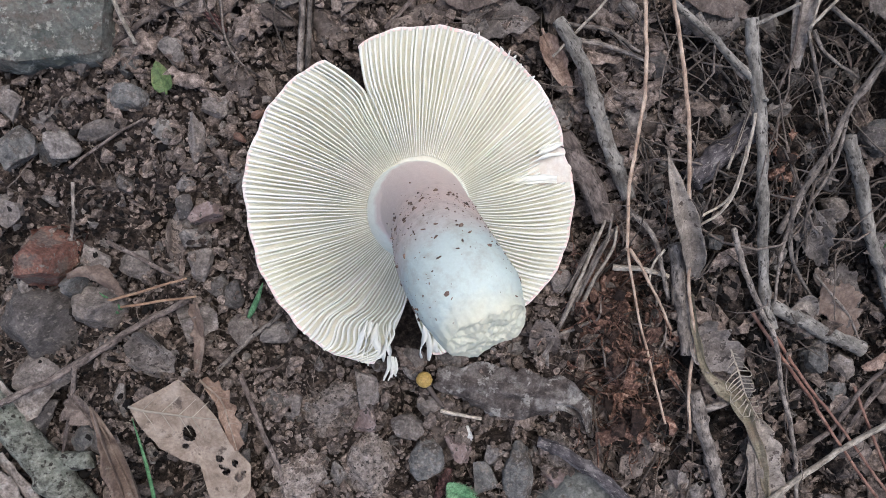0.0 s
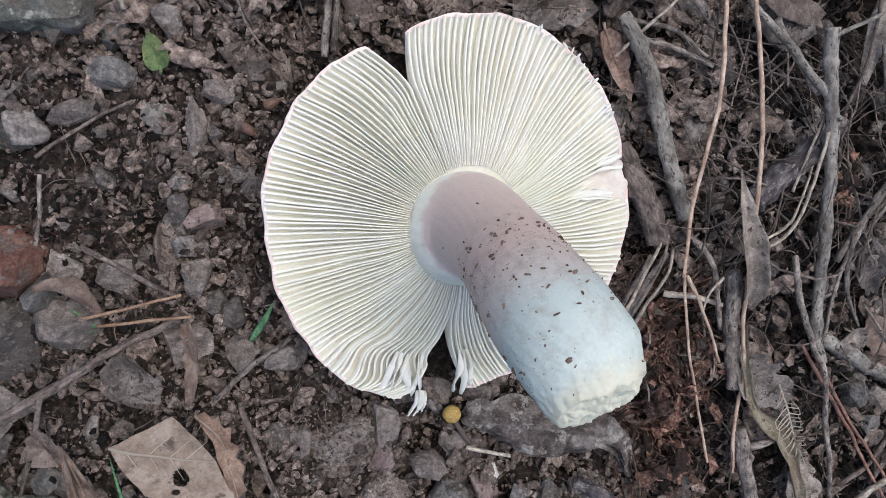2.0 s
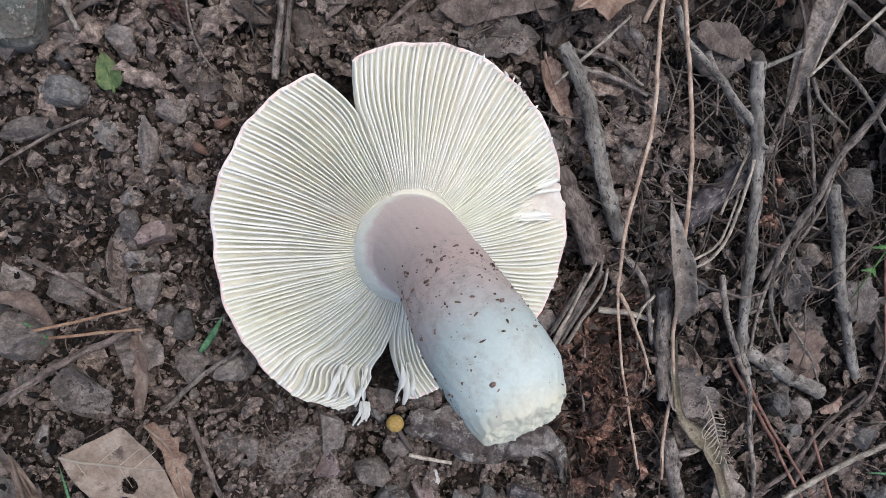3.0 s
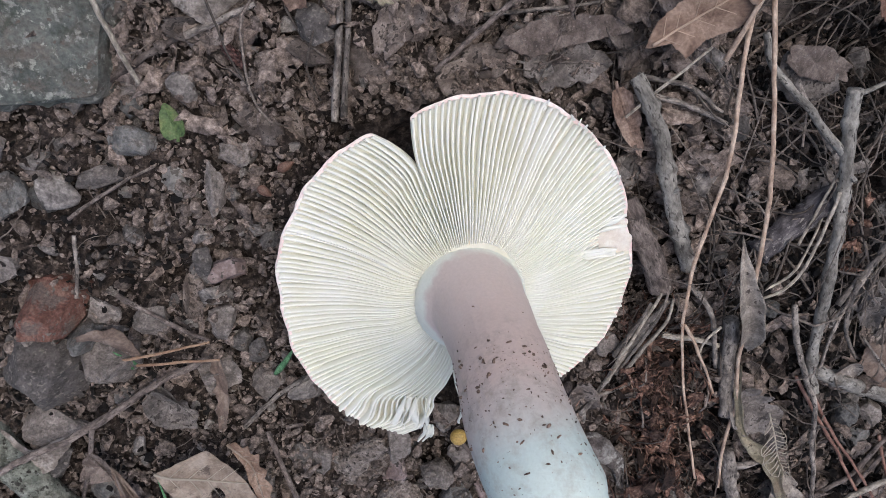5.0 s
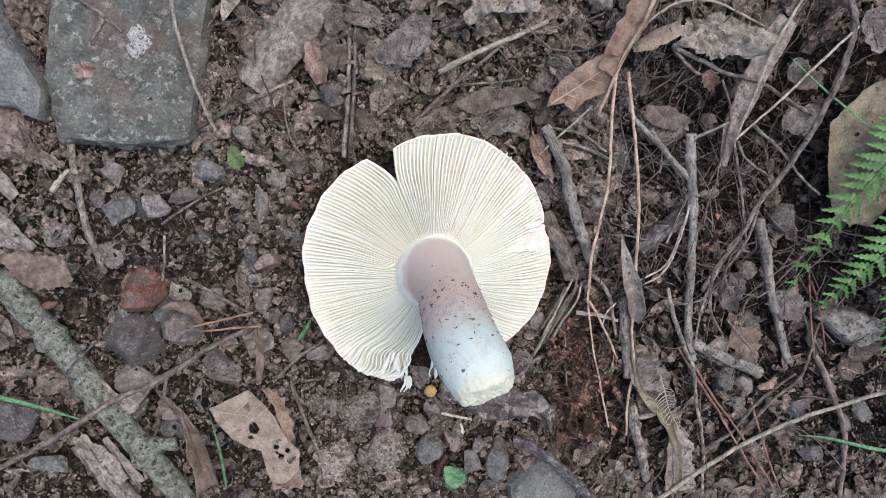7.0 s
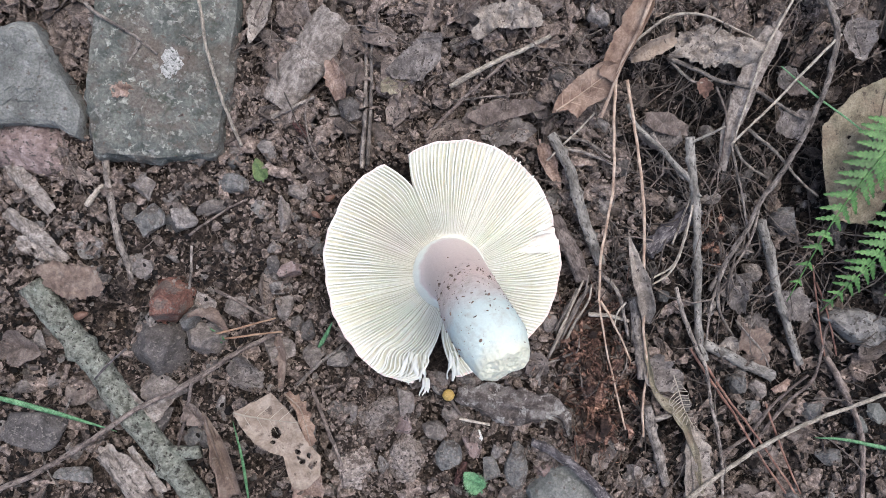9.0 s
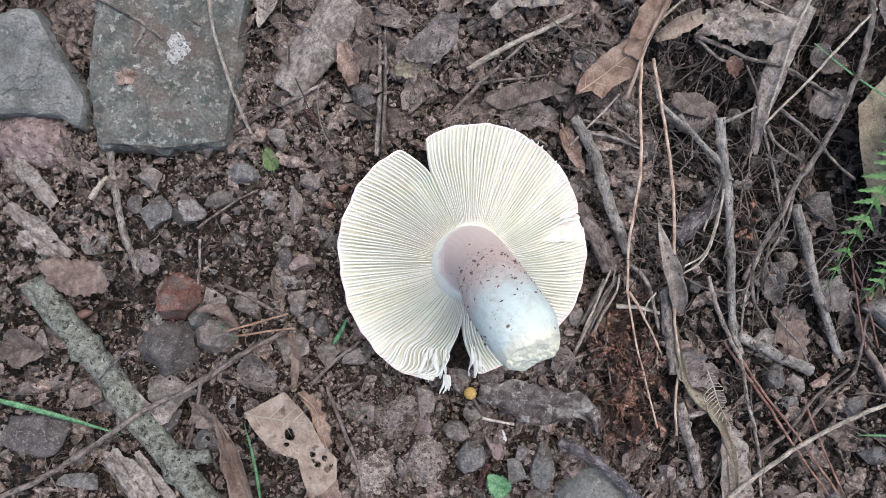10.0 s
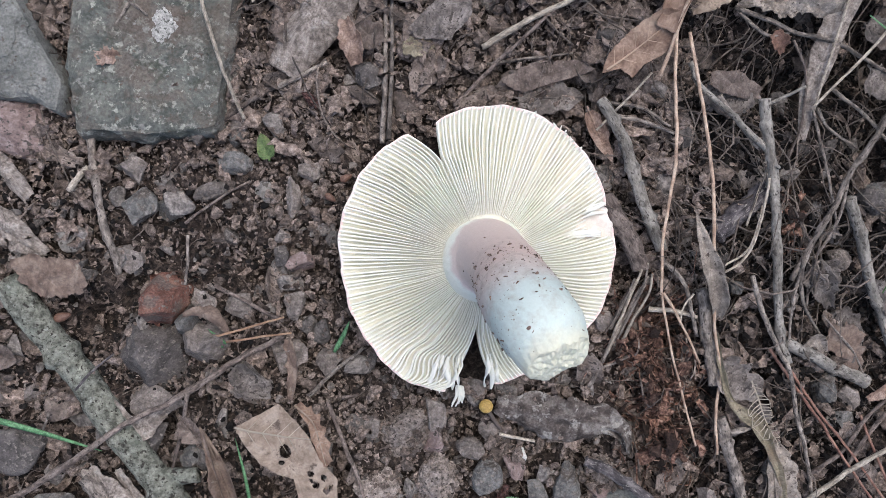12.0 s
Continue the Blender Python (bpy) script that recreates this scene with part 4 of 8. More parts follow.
def ribbon(label, points, widths, material, seed, curl=0.2, twist=(0.0, 0.0), ragged=0.1, crumple=0.06, holes=(), rib=None, rib_material=None, name="leaf", category="leaf", nu=56, nv=14, thick=0.0003):
    """A dead leaf or strip along points (x, y, height over the soil), as wide as widths, turned by twist from end to end."""
    p = spline([(a, b, gz(a, b) + h) for a, b, h in points], nu + 1)
    u = np.linspace(0, 1, nu + 1)
    wid = spline([(k, w, 0) for k, w in enumerate(widths)], nu + 1)[:, 1].clip(0.0004) / 2
    d = np.gradient(p, axis=0)
    d /= np.linalg.norm(d, axis=1)[:, None]
    side = np.cross([0, 0, 1], d)
    side /= np.linalg.norm(side, axis=1)[:, None]
    up = np.cross(d, side)
    tw = np.interp(u, np.linspace(0, 1, len(twist)), twist)[:, None]
    side, up = side * np.cos(tw) + up * np.sin(tw), up * np.cos(tw) - side * np.sin(tw)
    w = np.linspace(-1, 1, nv + 1)
    U, W = np.meshgrid(u, w, indexing="ij")
    size = max(widths)
    edge = 1 + ragged * fbm(np.stack([U.ravel() * 9, np.sign(W).ravel() * 3, 0 * U.ravel() + seed], -1), seed, 3).reshape(U.shape) * np.abs(W)
    across = W * wid[:, None] * edge
    along = ragged * size * 0.5 * fbm(np.stack([W.ravel() * 3, np.sign(U - 0.5).ravel() * 3, 0 * U.ravel() + seed], -1), seed + 3, 3).reshape(U.shape) * (np.exp(-U / 0.06) + np.exp(-(1 - U) / 0.06))
    high = curl * across ** 2 / (size / 2) + crumple * size * fbm(np.stack([U.ravel() * 5, W.ravel() * 1.6, 0 * U.ravel() + seed], -1), seed + 7, 4).reshape(U.shape)
    top = (p[:, None] + side[:, None] * across[:, :, None] + up[:, None] * high[:, :, None] + d[:, None] * along[:, :, None]).reshape(-1, 3)
    n, k = len(top), nv + 1
    keep = np.ones((nu, nv), bool)
    cu, cw = (U[:-1, :-1] + U[1:, 1:]) / 2, (W[:-1, :-1] + W[1:, 1:]) / 2
    for hu, hw, ru, rw in holes:
        wob = 1 + 0.35 * vnoise(np.stack([cu.ravel() * 14, cw.ravel() * 4, 0 * cu.ravel() + seed], -1), 3).reshape(cu.shape)
        keep &= ((cu - hu) / ru) ** 2 + ((cw - hw) / rw) ** 2 > wob
    ii, jj = np.nonzero(keep)
    f = np.stack([ii * k + jj, (ii + 1) * k + jj, (ii + 1) * k + jj + 1, ii * k + jj + 1], -1)
    edges = {}
    for q in f.tolist():
        for a, b in zip(q, q[1:] + q[:1]):
            if (b, a) in edges:
                del edges[(b, a)]
            else:
                edges[(a, b)] = 1
    rim_faces = np.array([(b, a, a + n, b + n) for a, b in edges])
    at = p[nu // 2]
    base = thing(name, full(label, " on the forest floor"), category, tuple(at))
    part("blade", mesh_np("blade", np.vstack([top, top - [0, 0, thick]]) - at, [np.vstack([f, f[:, ::-1] + n, rim_faces])], material), material, base)
    if rib is not None:
        line = top.reshape(nu + 1, k, 3)
        q = np.array([line[int(a * nu), int((b + 1) / 2 * nv)] + [0, 0, 0.0003] for a, b in rib])
        vv, ff = tube(spline(q, 24), np.linspace(0.00065, 0.0003, 24), 6)
        part("midrib", mesh_np("midrib", vv - at, ff, rib_material or material), rib_material or material, base)
    return base

# ---- the mushroom: lying on its cap, gills up, stem leaning up and out ----
CX, CY = -0.0115, 0.0145
SX, SY = -0.0090, 0.0125
CAP_Z, CAP_DX, CAP_DY = 0.0130, -0.16, 0.10


def rim(deg):
    """Radius of the cap's rim by direction in degrees."""
    a = np.radians(deg)
    r = 0.0642 + 0.0008 * np.cos(a) + 0.0018 * np.sin(a) - 0.0007 * np.cos(2 * a) + 0.0018 * np.sin(2 * a) + 0.0004 * np.cos(3 * a) - 0.0012 * np.sin(4 * a)
    r = r + 0.0003 * np.sin(11 * a) + 0.00025 * np.sin(27 * a + 1)
    r = r + 0.00022 * vnoise(np.stack([np.ravel(deg) / 2.2, 0 * np.ravel(deg), 0 * np.ravel(deg)], -1), 31).reshape(np.shape(deg))
    d = (np.asarray(deg) - 17 + 180) % 360 - 180
    return r - 0.0018 * np.exp(-(d / 5.0) ** 2)


# two lobes between the splits: outer and inner limits in degrees
LOBES = [(121.5, 256.0, 112.5, 266.0, 76), (-82.0, 108.5, -94.0, 112.5, 104)]


def cap_at(lobe, s, q):
    """Plan place for s (0..1 across the lobe) and q (0..1 from the middle to the rim)."""
    o0, o1, i0, i1, _ = LOBES[lobe]
    near_notch = 1 - s if lobe == 0 else s
    start = 0.46 + 0.26 * smooth(0.75, 1.0, near_notch)
    k = np.clip((q - start) / (1.02 - start), 0, 1) ** 1.25
    deg = (i0 + (i1 - i0) * s) * (1 - k) + (o0 + (o1 - o0) * s) * k
    corner = np.exp(-s / 0.015) * 0.022 + np.exp(-(1 - s) / 0.03) * (0.05 if lobe == 1 else 0.0)
    r = q * rim((o0 + (o1 - o0) * s)) * (1 - corner * smooth(0.6, 1, q))
    a = np.radians(deg)
    c = np.clip(1 - q, 0, 1)
    return CX + (SX - CX) * c + r * np.cos(a), CY + (SY - CY) * c + r * np.sin(a), r, deg


def cap_plane(x, y):
    return CAP_Z + CAP_DX * (x - CX) + CAP_DY * (y - CY)


def flesh_z(q):
    """Height of the flesh under the gills, relative to the plane of the rim."""
    return 0.0125 * (1 - smooth(0.22, 0.9, q)) - 0.0034 * np.sin(np.pi * np.clip((q - 0.1) / 0.93, 0, 1)) ** 0.8 - 0.0004


def build_mushroom():
    m = thing("mushroom", "uprooted mushroom lying gills up with thick mauve and bluish-white stem", "mushroom", (CX, CY, CAP_Z))
    off = np.array([CX, CY, CAP_Z])
    # flesh and skin of each lobe
    for lobe in (0, 1):
        ns, nq = 120, 40
        s, q = np.meshgrid(np.linspace(0, 1, ns), np.linspace(0.0, 1, nq), indexing="ij")
        x, y, r, deg = cap_at(lobe, s, q)
        base = cap_plane(x, y)
        wav = 0.0008 * vnoise(np.stack([deg.ravel() / 14, q.ravel() * 2, 0 * q.ravel()], -1), 4).reshape(q.shape) * q ** 3
        top = np.stack([x, y, base + flesh_z(q) + wav], -1)
        thick = 0.0010 + 0.0085 * (1 - q ** 2.2) + 0.008 * (1 - smooth(0.22, 0.9, q))
        low = np.stack([x, y, base + flesh_z(q) + wav - thick], -1)
        def sheet(flip):
            i, j = np.meshgrid(np.arange(ns - 1), np.arange(nq - 1), indexing="ij")
            f = np.stack([i * nq + j, i * nq + j + 1, (i + 1) * nq + j + 1, (i + 1) * nq + j], -1).reshape(-1, 4)
            return f[:, ::-1] if flip else f
        n = ns * nq
        e = []
        for j in range(nq - 1):
            e.append((j, j + 1, n + j + 1, n + j))
            b = (ns - 1) * nq
            e.append((b + j + 1, b + j, n + b + j, n + b + j + 1))
        v = np.vstack([top.reshape(-1, 3), low.reshape(-1, 3)]) - off
        part("cap_flesh", mesh_np("cap_flesh", v, np.vstack([sheet(True), np.array(e)]), GAP_SHADE_FLESH), GAP_SHADE_FLESH, m, "cream cap flesh with gill-gap shade in its colour")
        # the skin wraps a little over the rim
        sk = low - [0, 0, 0.00025]
        lips = []
        for out, share, over in ((1.004, 0.35, 0.0), (1.008, 0.6, 0.0), (1.009, 0.85, 0.0), (1.006, 1.0, 0.0002), (0.999, 1.0, 0.0004), (0.988, 1.0, 0.0001)):
            lips.append(np.stack([*cap_at(lobe, s[:, -1], out + 0 * s[:, -1])[:2], share * top[:, -1, 2] + (1 - share) * low[:, -1, 2] + over], -1)[:, None])
        grid = np.concatenate([sk, *lips], axis=1)
        nk = nq + 6
        i, j = np.meshgrid(np.arange(ns - 1), np.arange(nk - 1), indexing="ij")
        f = np.stack([i * nk + j, i * nk + j + 1, (i + 1) * nk + j + 1, (i + 1) * nk + j], -1).reshape(-1, 4)
        part("cap_skin", mesh_np("cap_skin", grid.reshape(-1, 3) - off, f, SKIN), SKIN, m, "dusty pink cap skin")
    # gills: thin radial blades
    rng = np.random.default_rng(5)
    for lobe in (0, 1):
        count = LOBES[lobe][4]
        for k in range(count):
            s0 = (k + 0.5 + rng.normal(0, 0.10)) / count
            n = 30
            q = np.linspace(0.294, 0.995 + rng.normal(0, 0.004), n)
            s = np.full(n, s0)
            o0, o1 = LOBES[lobe][:2]
            rumple = 0.0
            if lobe == 0:
                rumple = smooth(0.72, 0.97, s0)
            tear = 0.0
            if lobe == 1:
                tear = np.exp(-(((o0 + (o1 - o0) * s0) - 15.5) / 6.5) ** 4)
                q = np.linspace(0.294, (0.995 - 0.20 * tear) + rng.normal(0, 0.004 + 0.012 * tear), n)
            wave = vnoise(np.stack([q * 5, np.full(n, k * 0.23), np.full(n, lobe * 7.0)], -1), 8)
            s = s + (0.20 / count) * wave + rumple * 2.3 / count * np.sin(q * 17 + k * 0.16) * smooth(0.55, 0.9, q) * (0.88 + 0.12 * rng.random())
            s = np.clip(s, 0.004, 0.996)
            x, y, r, deg = cap_at(lobe, s, q)
            pitch = 2 * np.pi * r / 190
            depth = 0.0046 * smooth(0.20, 0.45, q) * (1 - 0.58 * smooth(0.80, 1.0, q)) + 0.0004
            depth = depth * (1 + 0.06 * rng.normal()) * (1 - 0.6 * tear * smooth(0.66, 0.80, q))
            z0 = cap_plane(x, y) + flesh_z(q) - 0.0003
            t0 = pitch * 0.225
            t1 = pitch * (0.17 + 0.02 * smooth(0.6, 1, q))
            if rumple > 0.2:
                t1 = t1 * (1 + 0.15 * smooth(0.6, 0.85, q))
                depth = depth * (1 + 0.9 * smooth(0.75, 1.0, q))
            a = np.radians(deg)
            nx, ny = -np.sin(a), np.cos(a)
            lean = rng.normal(0, 0.10) * pitch + rumple * 0.0012 * np.sin(k * 0.35) * smooth(0.5, 0.9, q)
            edge = z0 + depth
            cols = []
            for w, zz, ln in ((-t0, z0, 0), (-t1, edge - t1 * 0.8, 1), (0 * t1, edge, 1), (t1, edge - t1 * 0.8, 1), (t0, z0, 0)):
                cols.append(np.stack([x + nx * (w + ln * lean), y + ny * (w + ln * lean), zz], -1))
            v = np.stack(cols, 1)
            i, j = np.meshgrid(np.arange(n - 1), np.arange(4), indexing="ij")
            f = np.stack([i * 5 + j, i * 5 + j + 1, (i + 1) * 5 + j + 1, (i + 1) * 5 + j], -1).reshape(-1, 4)
            part("gill", mesh_np("gill", v.reshape(-1, 3) - off, [f, np.array([[0, 1, 2, 3, 4], [n * 5 - 1, n * 5 - 2, n * 5 - 3, n * 5 - 4, n * 5 - 5]])], GILL), GILL, m)
    build_stem(m, off)
    torn_edges(m, off)
    return m


def torn_edges(m, off):
    """Loose shreds along the broken rim and a folded flap of flesh."""
    rng = np.random.default_rng(91)

    def at(deg, q, h):
        a = math.radians(deg)
        r = q * float(rim(deg))
        x, y = CX + r * math.cos(a), CY + r * math.sin(a)
        return np.array([x, y, cap_plane(x, y) + h])

    for k in range(22):
        deg, q = rng.uniform(34, 78), rng.uniform(0.97, 1.008)
        c = at(deg, q, rng.uniform(-0.0005, 0.001))
        v = ICO[2][0] * [rng.uniform(0.0006, 0.0018), rng.uniform(0.0002, 0.0005), 0.00015]
        v = v * (1 + 0.3 * vnoise(ICO[2][0] * 2 + k, k))[:, None]
        v = turned(v, math.radians(deg) + rng.normal(0, 0.5), rng.normal(0, 0.3), rng.normal(0, 0.3)) + c
        part("shred", mesh_np("shred", v - off, ICO[2][1], FLESH), FLESH, m)
    def strip(points, wide, turn):
        """A flat, wavy shred of gill along points."""
        p = spline(points, 30)
        u = np.linspace(0, 1, 30)
        across = np.gradient(p, axis=0)
        across = np.stack([-across[:, 1], across[:, 0], 0 * u], -1)
        across /= np.linalg.norm(across, axis=1)[:, None]
        tip = turn + 0.8 * np.sin(u * rng.uniform(3, 7) + rng.uniform(0, 6))
        w = wide * (0.35 + 0.65 * np.sin(np.pi * np.clip(u * 0.85 + 0.1, 0, 1))) * (1 + 0.25 * vnoise(np.stack([u * 9, 0 * u + wide * 9e4, 0 * u], -1), 3))
        side = across * np.cos(tip)[:, None] + np.outer(np.sin(tip), [0, 0, 1])
        thick = np.cross(np.gradient(p, axis=0), side)
        thick = 0.00016 * thick / np.linalg.norm(thick, axis=1)[:, None]
        side = side * w[:, None]
        ring = np.stack([p - side - thick, p + side - thick, p + side + thick, p - side + thick], 1)
        i, j = np.meshgrid(np.arange(29), np.arange(4), indexing="ij")
        f = np.stack([i * 4 + j, i * 4 + (j + 1) % 4, (i + 1) * 4 + (j + 1) % 4, (i + 1) * 4 + j], -1).reshape(-1, 4)
        f = np.vstack([f, [[3, 2, 1, 0]], [[116, 117, 118, 119]]])
        part("shred", mesh_np("shred", ring.reshape(-1, 3) - off, f, GILL), GILL, m)

    # broken gills hanging loose beside the gap
    for k in range(9):
        left = k < 6
        d0 = -111 + 1.9 * k + rng.normal(0, 0.5) if left else -84.5 + 1.3 * (k - 6) + rng.normal(0, 0.3)
        d1 = d0 + (rng.normal(1.8, 1.3) if left else rng.normal(-1.2, 0.8))
        strip([at(d0, 0.74, 0.0026), at(d0 + rng.normal(0.5, 0.6), 0.83, 0.0036), at((d0 + d1) / 2 + rng.normal(0, 1.4), 0.92, 0.0030), at(d1, 0.975 + 0.05 * rng.random(), -0.0004)], 0.0013 * rng.uniform(0.7, 1.2), rng.uniform(0.3, 1.3))
    # a frayed tuft at the gap
    for k in range(7):
        d = -99.5 + 0.5 * k + rng.normal(0, 0.3)
        strip([at(d, 0.95, 0.0006), at(d + rng.normal(0.4, 0.6), 1.03, -0.0012), at(d + rng.normal(0.6, 1.2), 1.085 + 0.05 * rng.random(), -0.0040)], 0.0007 * rng.uniform(0.7, 1.3), rng.uniform(0, 1.2))
    # bare flesh where the gills are torn off, with a frayed edge and a folded lip of gills
    nd, nq = 34, 26
    d, q = np.meshgrid(np.linspace(8.0, 23.5, nd), np.linspace(0.745, 1.0, nq), indexing="ij")
    u, w = (d - 8.0) / 15.5, (q - 0.745) / 0.255
    r = q * rim(d) * (1.004 + 0.012 * np.sin(u * 17 + 2) * smooth(0.7, 1, w))
    x, y = CX + r * np.cos(np.radians(d)), CY + r * np.sin(np.radians(d))
    arch = np.sin(np.pi * u) ** 0.5 * np.sin(np.pi * np.clip(w * 0.80 + 0.12, 0, 1))
    z = cap_plane(x, y) + flesh_z(q) - 0.0003 + 0.0012 * arch + 0.0004 * vnoise(np.stack([u.ravel() * 5, w.ravel() * 4, 0 * u.ravel()], -1), 12).reshape(u.shape)
    up = np.stack([x, y, z], -1).reshape(-1, 3)
    n = nd * nq
    i, j = np.meshgrid(np.arange(nd - 1), np.arange(nq - 1), indexing="ij")
    f = np.stack([i * nq + j, i * nq + j + 1, (i + 1) * nq + j + 1, (i + 1) * nq + j], -1).reshape(-1, 4)
    part("torn_flesh", mesh_np("torn_flesh", np.vstack([up, up - [0, 0, 0.0006]]) - off, np.vstack([f[:, ::-1], f + n]), TORN), TORN, m, "bare pinkish flesh where gills are torn away")
    for k in range(3):
        e = 19.5 + 1.5 * k
        strip([at(e, 0.80 + 0.02 * k, 0.0006), at(e + 0.5 + rng.normal(0, 0.5), 0.90, 0.0014), at(e - 0.5 + rng.normal(0, 0.8), 1.0, 0.0006)], 0.0008 * rng.uniform(0.7, 1.3), rng.uniform(-0.2, 0.9))
    for k in range(3):
        e = 12.6 - 0.9 * k
        strip([at(e, 0.60 + 0.05 * k, 0.0012), at(e + rng.normal(-0.2, 0.3), 0.72, 0.0026), at(e - 1.0, 0.82, 0.0024), at(e - 2.2, 0.90, 0.0010)], 0.0011 * rng.uniform(0.8, 1.2), rng.uniform(-0.3, 0.5))


def stem_axis(n):
    pts = [(-0.0095, 0.0135, 0.012), (-0.0088, 0.0130, 0.023), (-0.0070, 0.0135, 0.033), (-0.0043, 0.0094, 0.053), (-0.0026, 0.0041, 0.0725),
           (-0.0004, -0.0009, 0.0874), (0.0022, -0.0060, 0.0970), (0.0056, -0.0118, 0.1012), (0.0098, -0.0195, 0.1041)]
    return spline(pts, n)


def stem_radius(t):
    """Radius along the stem: flared collar, waist, stout foot."""
    return np.interp(t, np.linspace(0, 1, 9), [0.0210, 0.0196, 0.0160, 0.0144, 0.0149, 0.0153, 0.0153, 0.0150, 0.0126])


CUT = np.array([0.42, -0.74, 0.52])


def build_stem(m, off):
    n, sides = 190, 200
    p = stem_axis(n)
    t = np.linspace(0, 1, n)
    d = np.gradient(p, axis=0)
    d /= np.linalg.norm(d, axis=1)[:, None]
    sx = np.cross(d, [0, 1, 0.2])
    sx /= np.linalg.norm(sx, axis=1)[:, None]
    sy = np.cross(d, sx)
    a = np.linspace(0, 2 * np.pi, sides, endpoint=False)
    ring = sx[:, None] * np.cos(a)[None, :, None] + sy[:, None] * np.sin(a)[None, :, None]
    r = stem_radius(t)[:, None] * np.ones((1, sides))
    v0 = p[:, None] + ring * r[:, :, None]
    lump = fbm(v0.reshape(-1, 3) * 45, 3, 3).reshape(n, sides)
    broad = fbm(v0.reshape(-1, 3) * 75, 12, 3).reshape(n, sides)
    grains = vnoise(v0.reshape(-1, 3) * 820, 15).reshape(n, sides)
    crust = fbm(v0.reshape(-1, 3) * 260, 8, 4).reshape(n, sides)
    r = r * (1 + 0.022 * lump + 0.055 * broad * smooth(0.72, 1.0, t)[:, None] + (0.022 * crust + 0.020 * grains) * smooth(0.84, 0.96, t)[:, None] + 0.003 * np.sin(a[None, :] * 30 + 4 * lump))
    v = p[:, None] + ring * r[:, :, None]
    # the foot is broken off aslant
    slope = -(ring @ CUT) / (d @ CUT)[:, None] * r
    v = v + d[:, None] * (slope * smooth(0.75, 1.0, t)[:, None])[:, :, None]
    centre = v[-1].mean(axis=0)
    caps = []
    for w in np.linspace(0.975, 0.06, 34):
        e = centre + (v[-1] - centre) * w + CUT * 0.0034 * (1 - w ** 2)
        e = e + CUT * (0.0012 * fbm(e * 160, 4, 4) + 0.0006 * vnoise(e * 620, 6) + 0.0004 * vnoise(e * 1300, 7))[:, None]
        caps.append(e[None])
    v = np.concatenate([v, *caps])
    nn = len(v)
    i, j = np.meshgrid(np.arange(nn - 1), np.arange(sides), indexing="ij")
    j2 = (j + 1) % sides
    f = np.stack([i * sides + j, i * sides + j2, (i + 1) * sides + j2, (i + 1) * sides + j], -1).reshape(-1, 4)
    flat = np.vstack([v.reshape(-1, 3), centre[None] + CUT * 0.0034])
    jj = np.arange(sides)
    c = np.stack([np.full(sides, nn * sides), (nn - 1) * sides + jj, (nn - 1) * sides + (jj + 1) % sides], -1)
    me = mesh_np("stem", flat - off, [f, c], STEM)
    me.attributes.new("along", "FLOAT", "POINT")
    along = np.concatenate([np.repeat(np.concatenate([t, np.linspace(1.01, 1.1, 34)]), sides), [1.1]])
    me.attributes["along"].data.foreach_set("value", along.astype(np.float32))
    part("stem", me, STEM, m, "thick stem, mauve above and bluish white at the foot")
    # soil clinging to the stem
    rng = np.random.default_rng(77)
    pieces = []
    for k in range(760):
        tt = np.clip(rng.normal(0.53, 0.06) if k % 2 else rng.normal(0.72, 0.13), 0.30, 0.97)
        aa = rng.uniform(0, 2 * np.pi)
        ii = int(tt * (n - 1))
        jx = int(aa / (2 * np.pi) * sides) % sides
        s = 0.00013 * (7.0 ** (rng.random() ** 2.4))
        w = chunk_shape(1, rng, 3) * [s * rng.uniform(1, 1.9), s, s * 0.45]
        w = turned(w, rng.uniform(0, 6.28), rng.uniform(0, 6.28), rng.uniform(0, 6.28))
        pieces.append((w + v[ii, jx], ICO[1][1]))
    vv, ff = join_np(pieces)
    ob = part("clinging_soil", mesh_np("clinging_soil", vv - off, ff, CRUMB), CRUMB, m, "dark soil specks on the stem")
    ob["kind"] = "stuff"


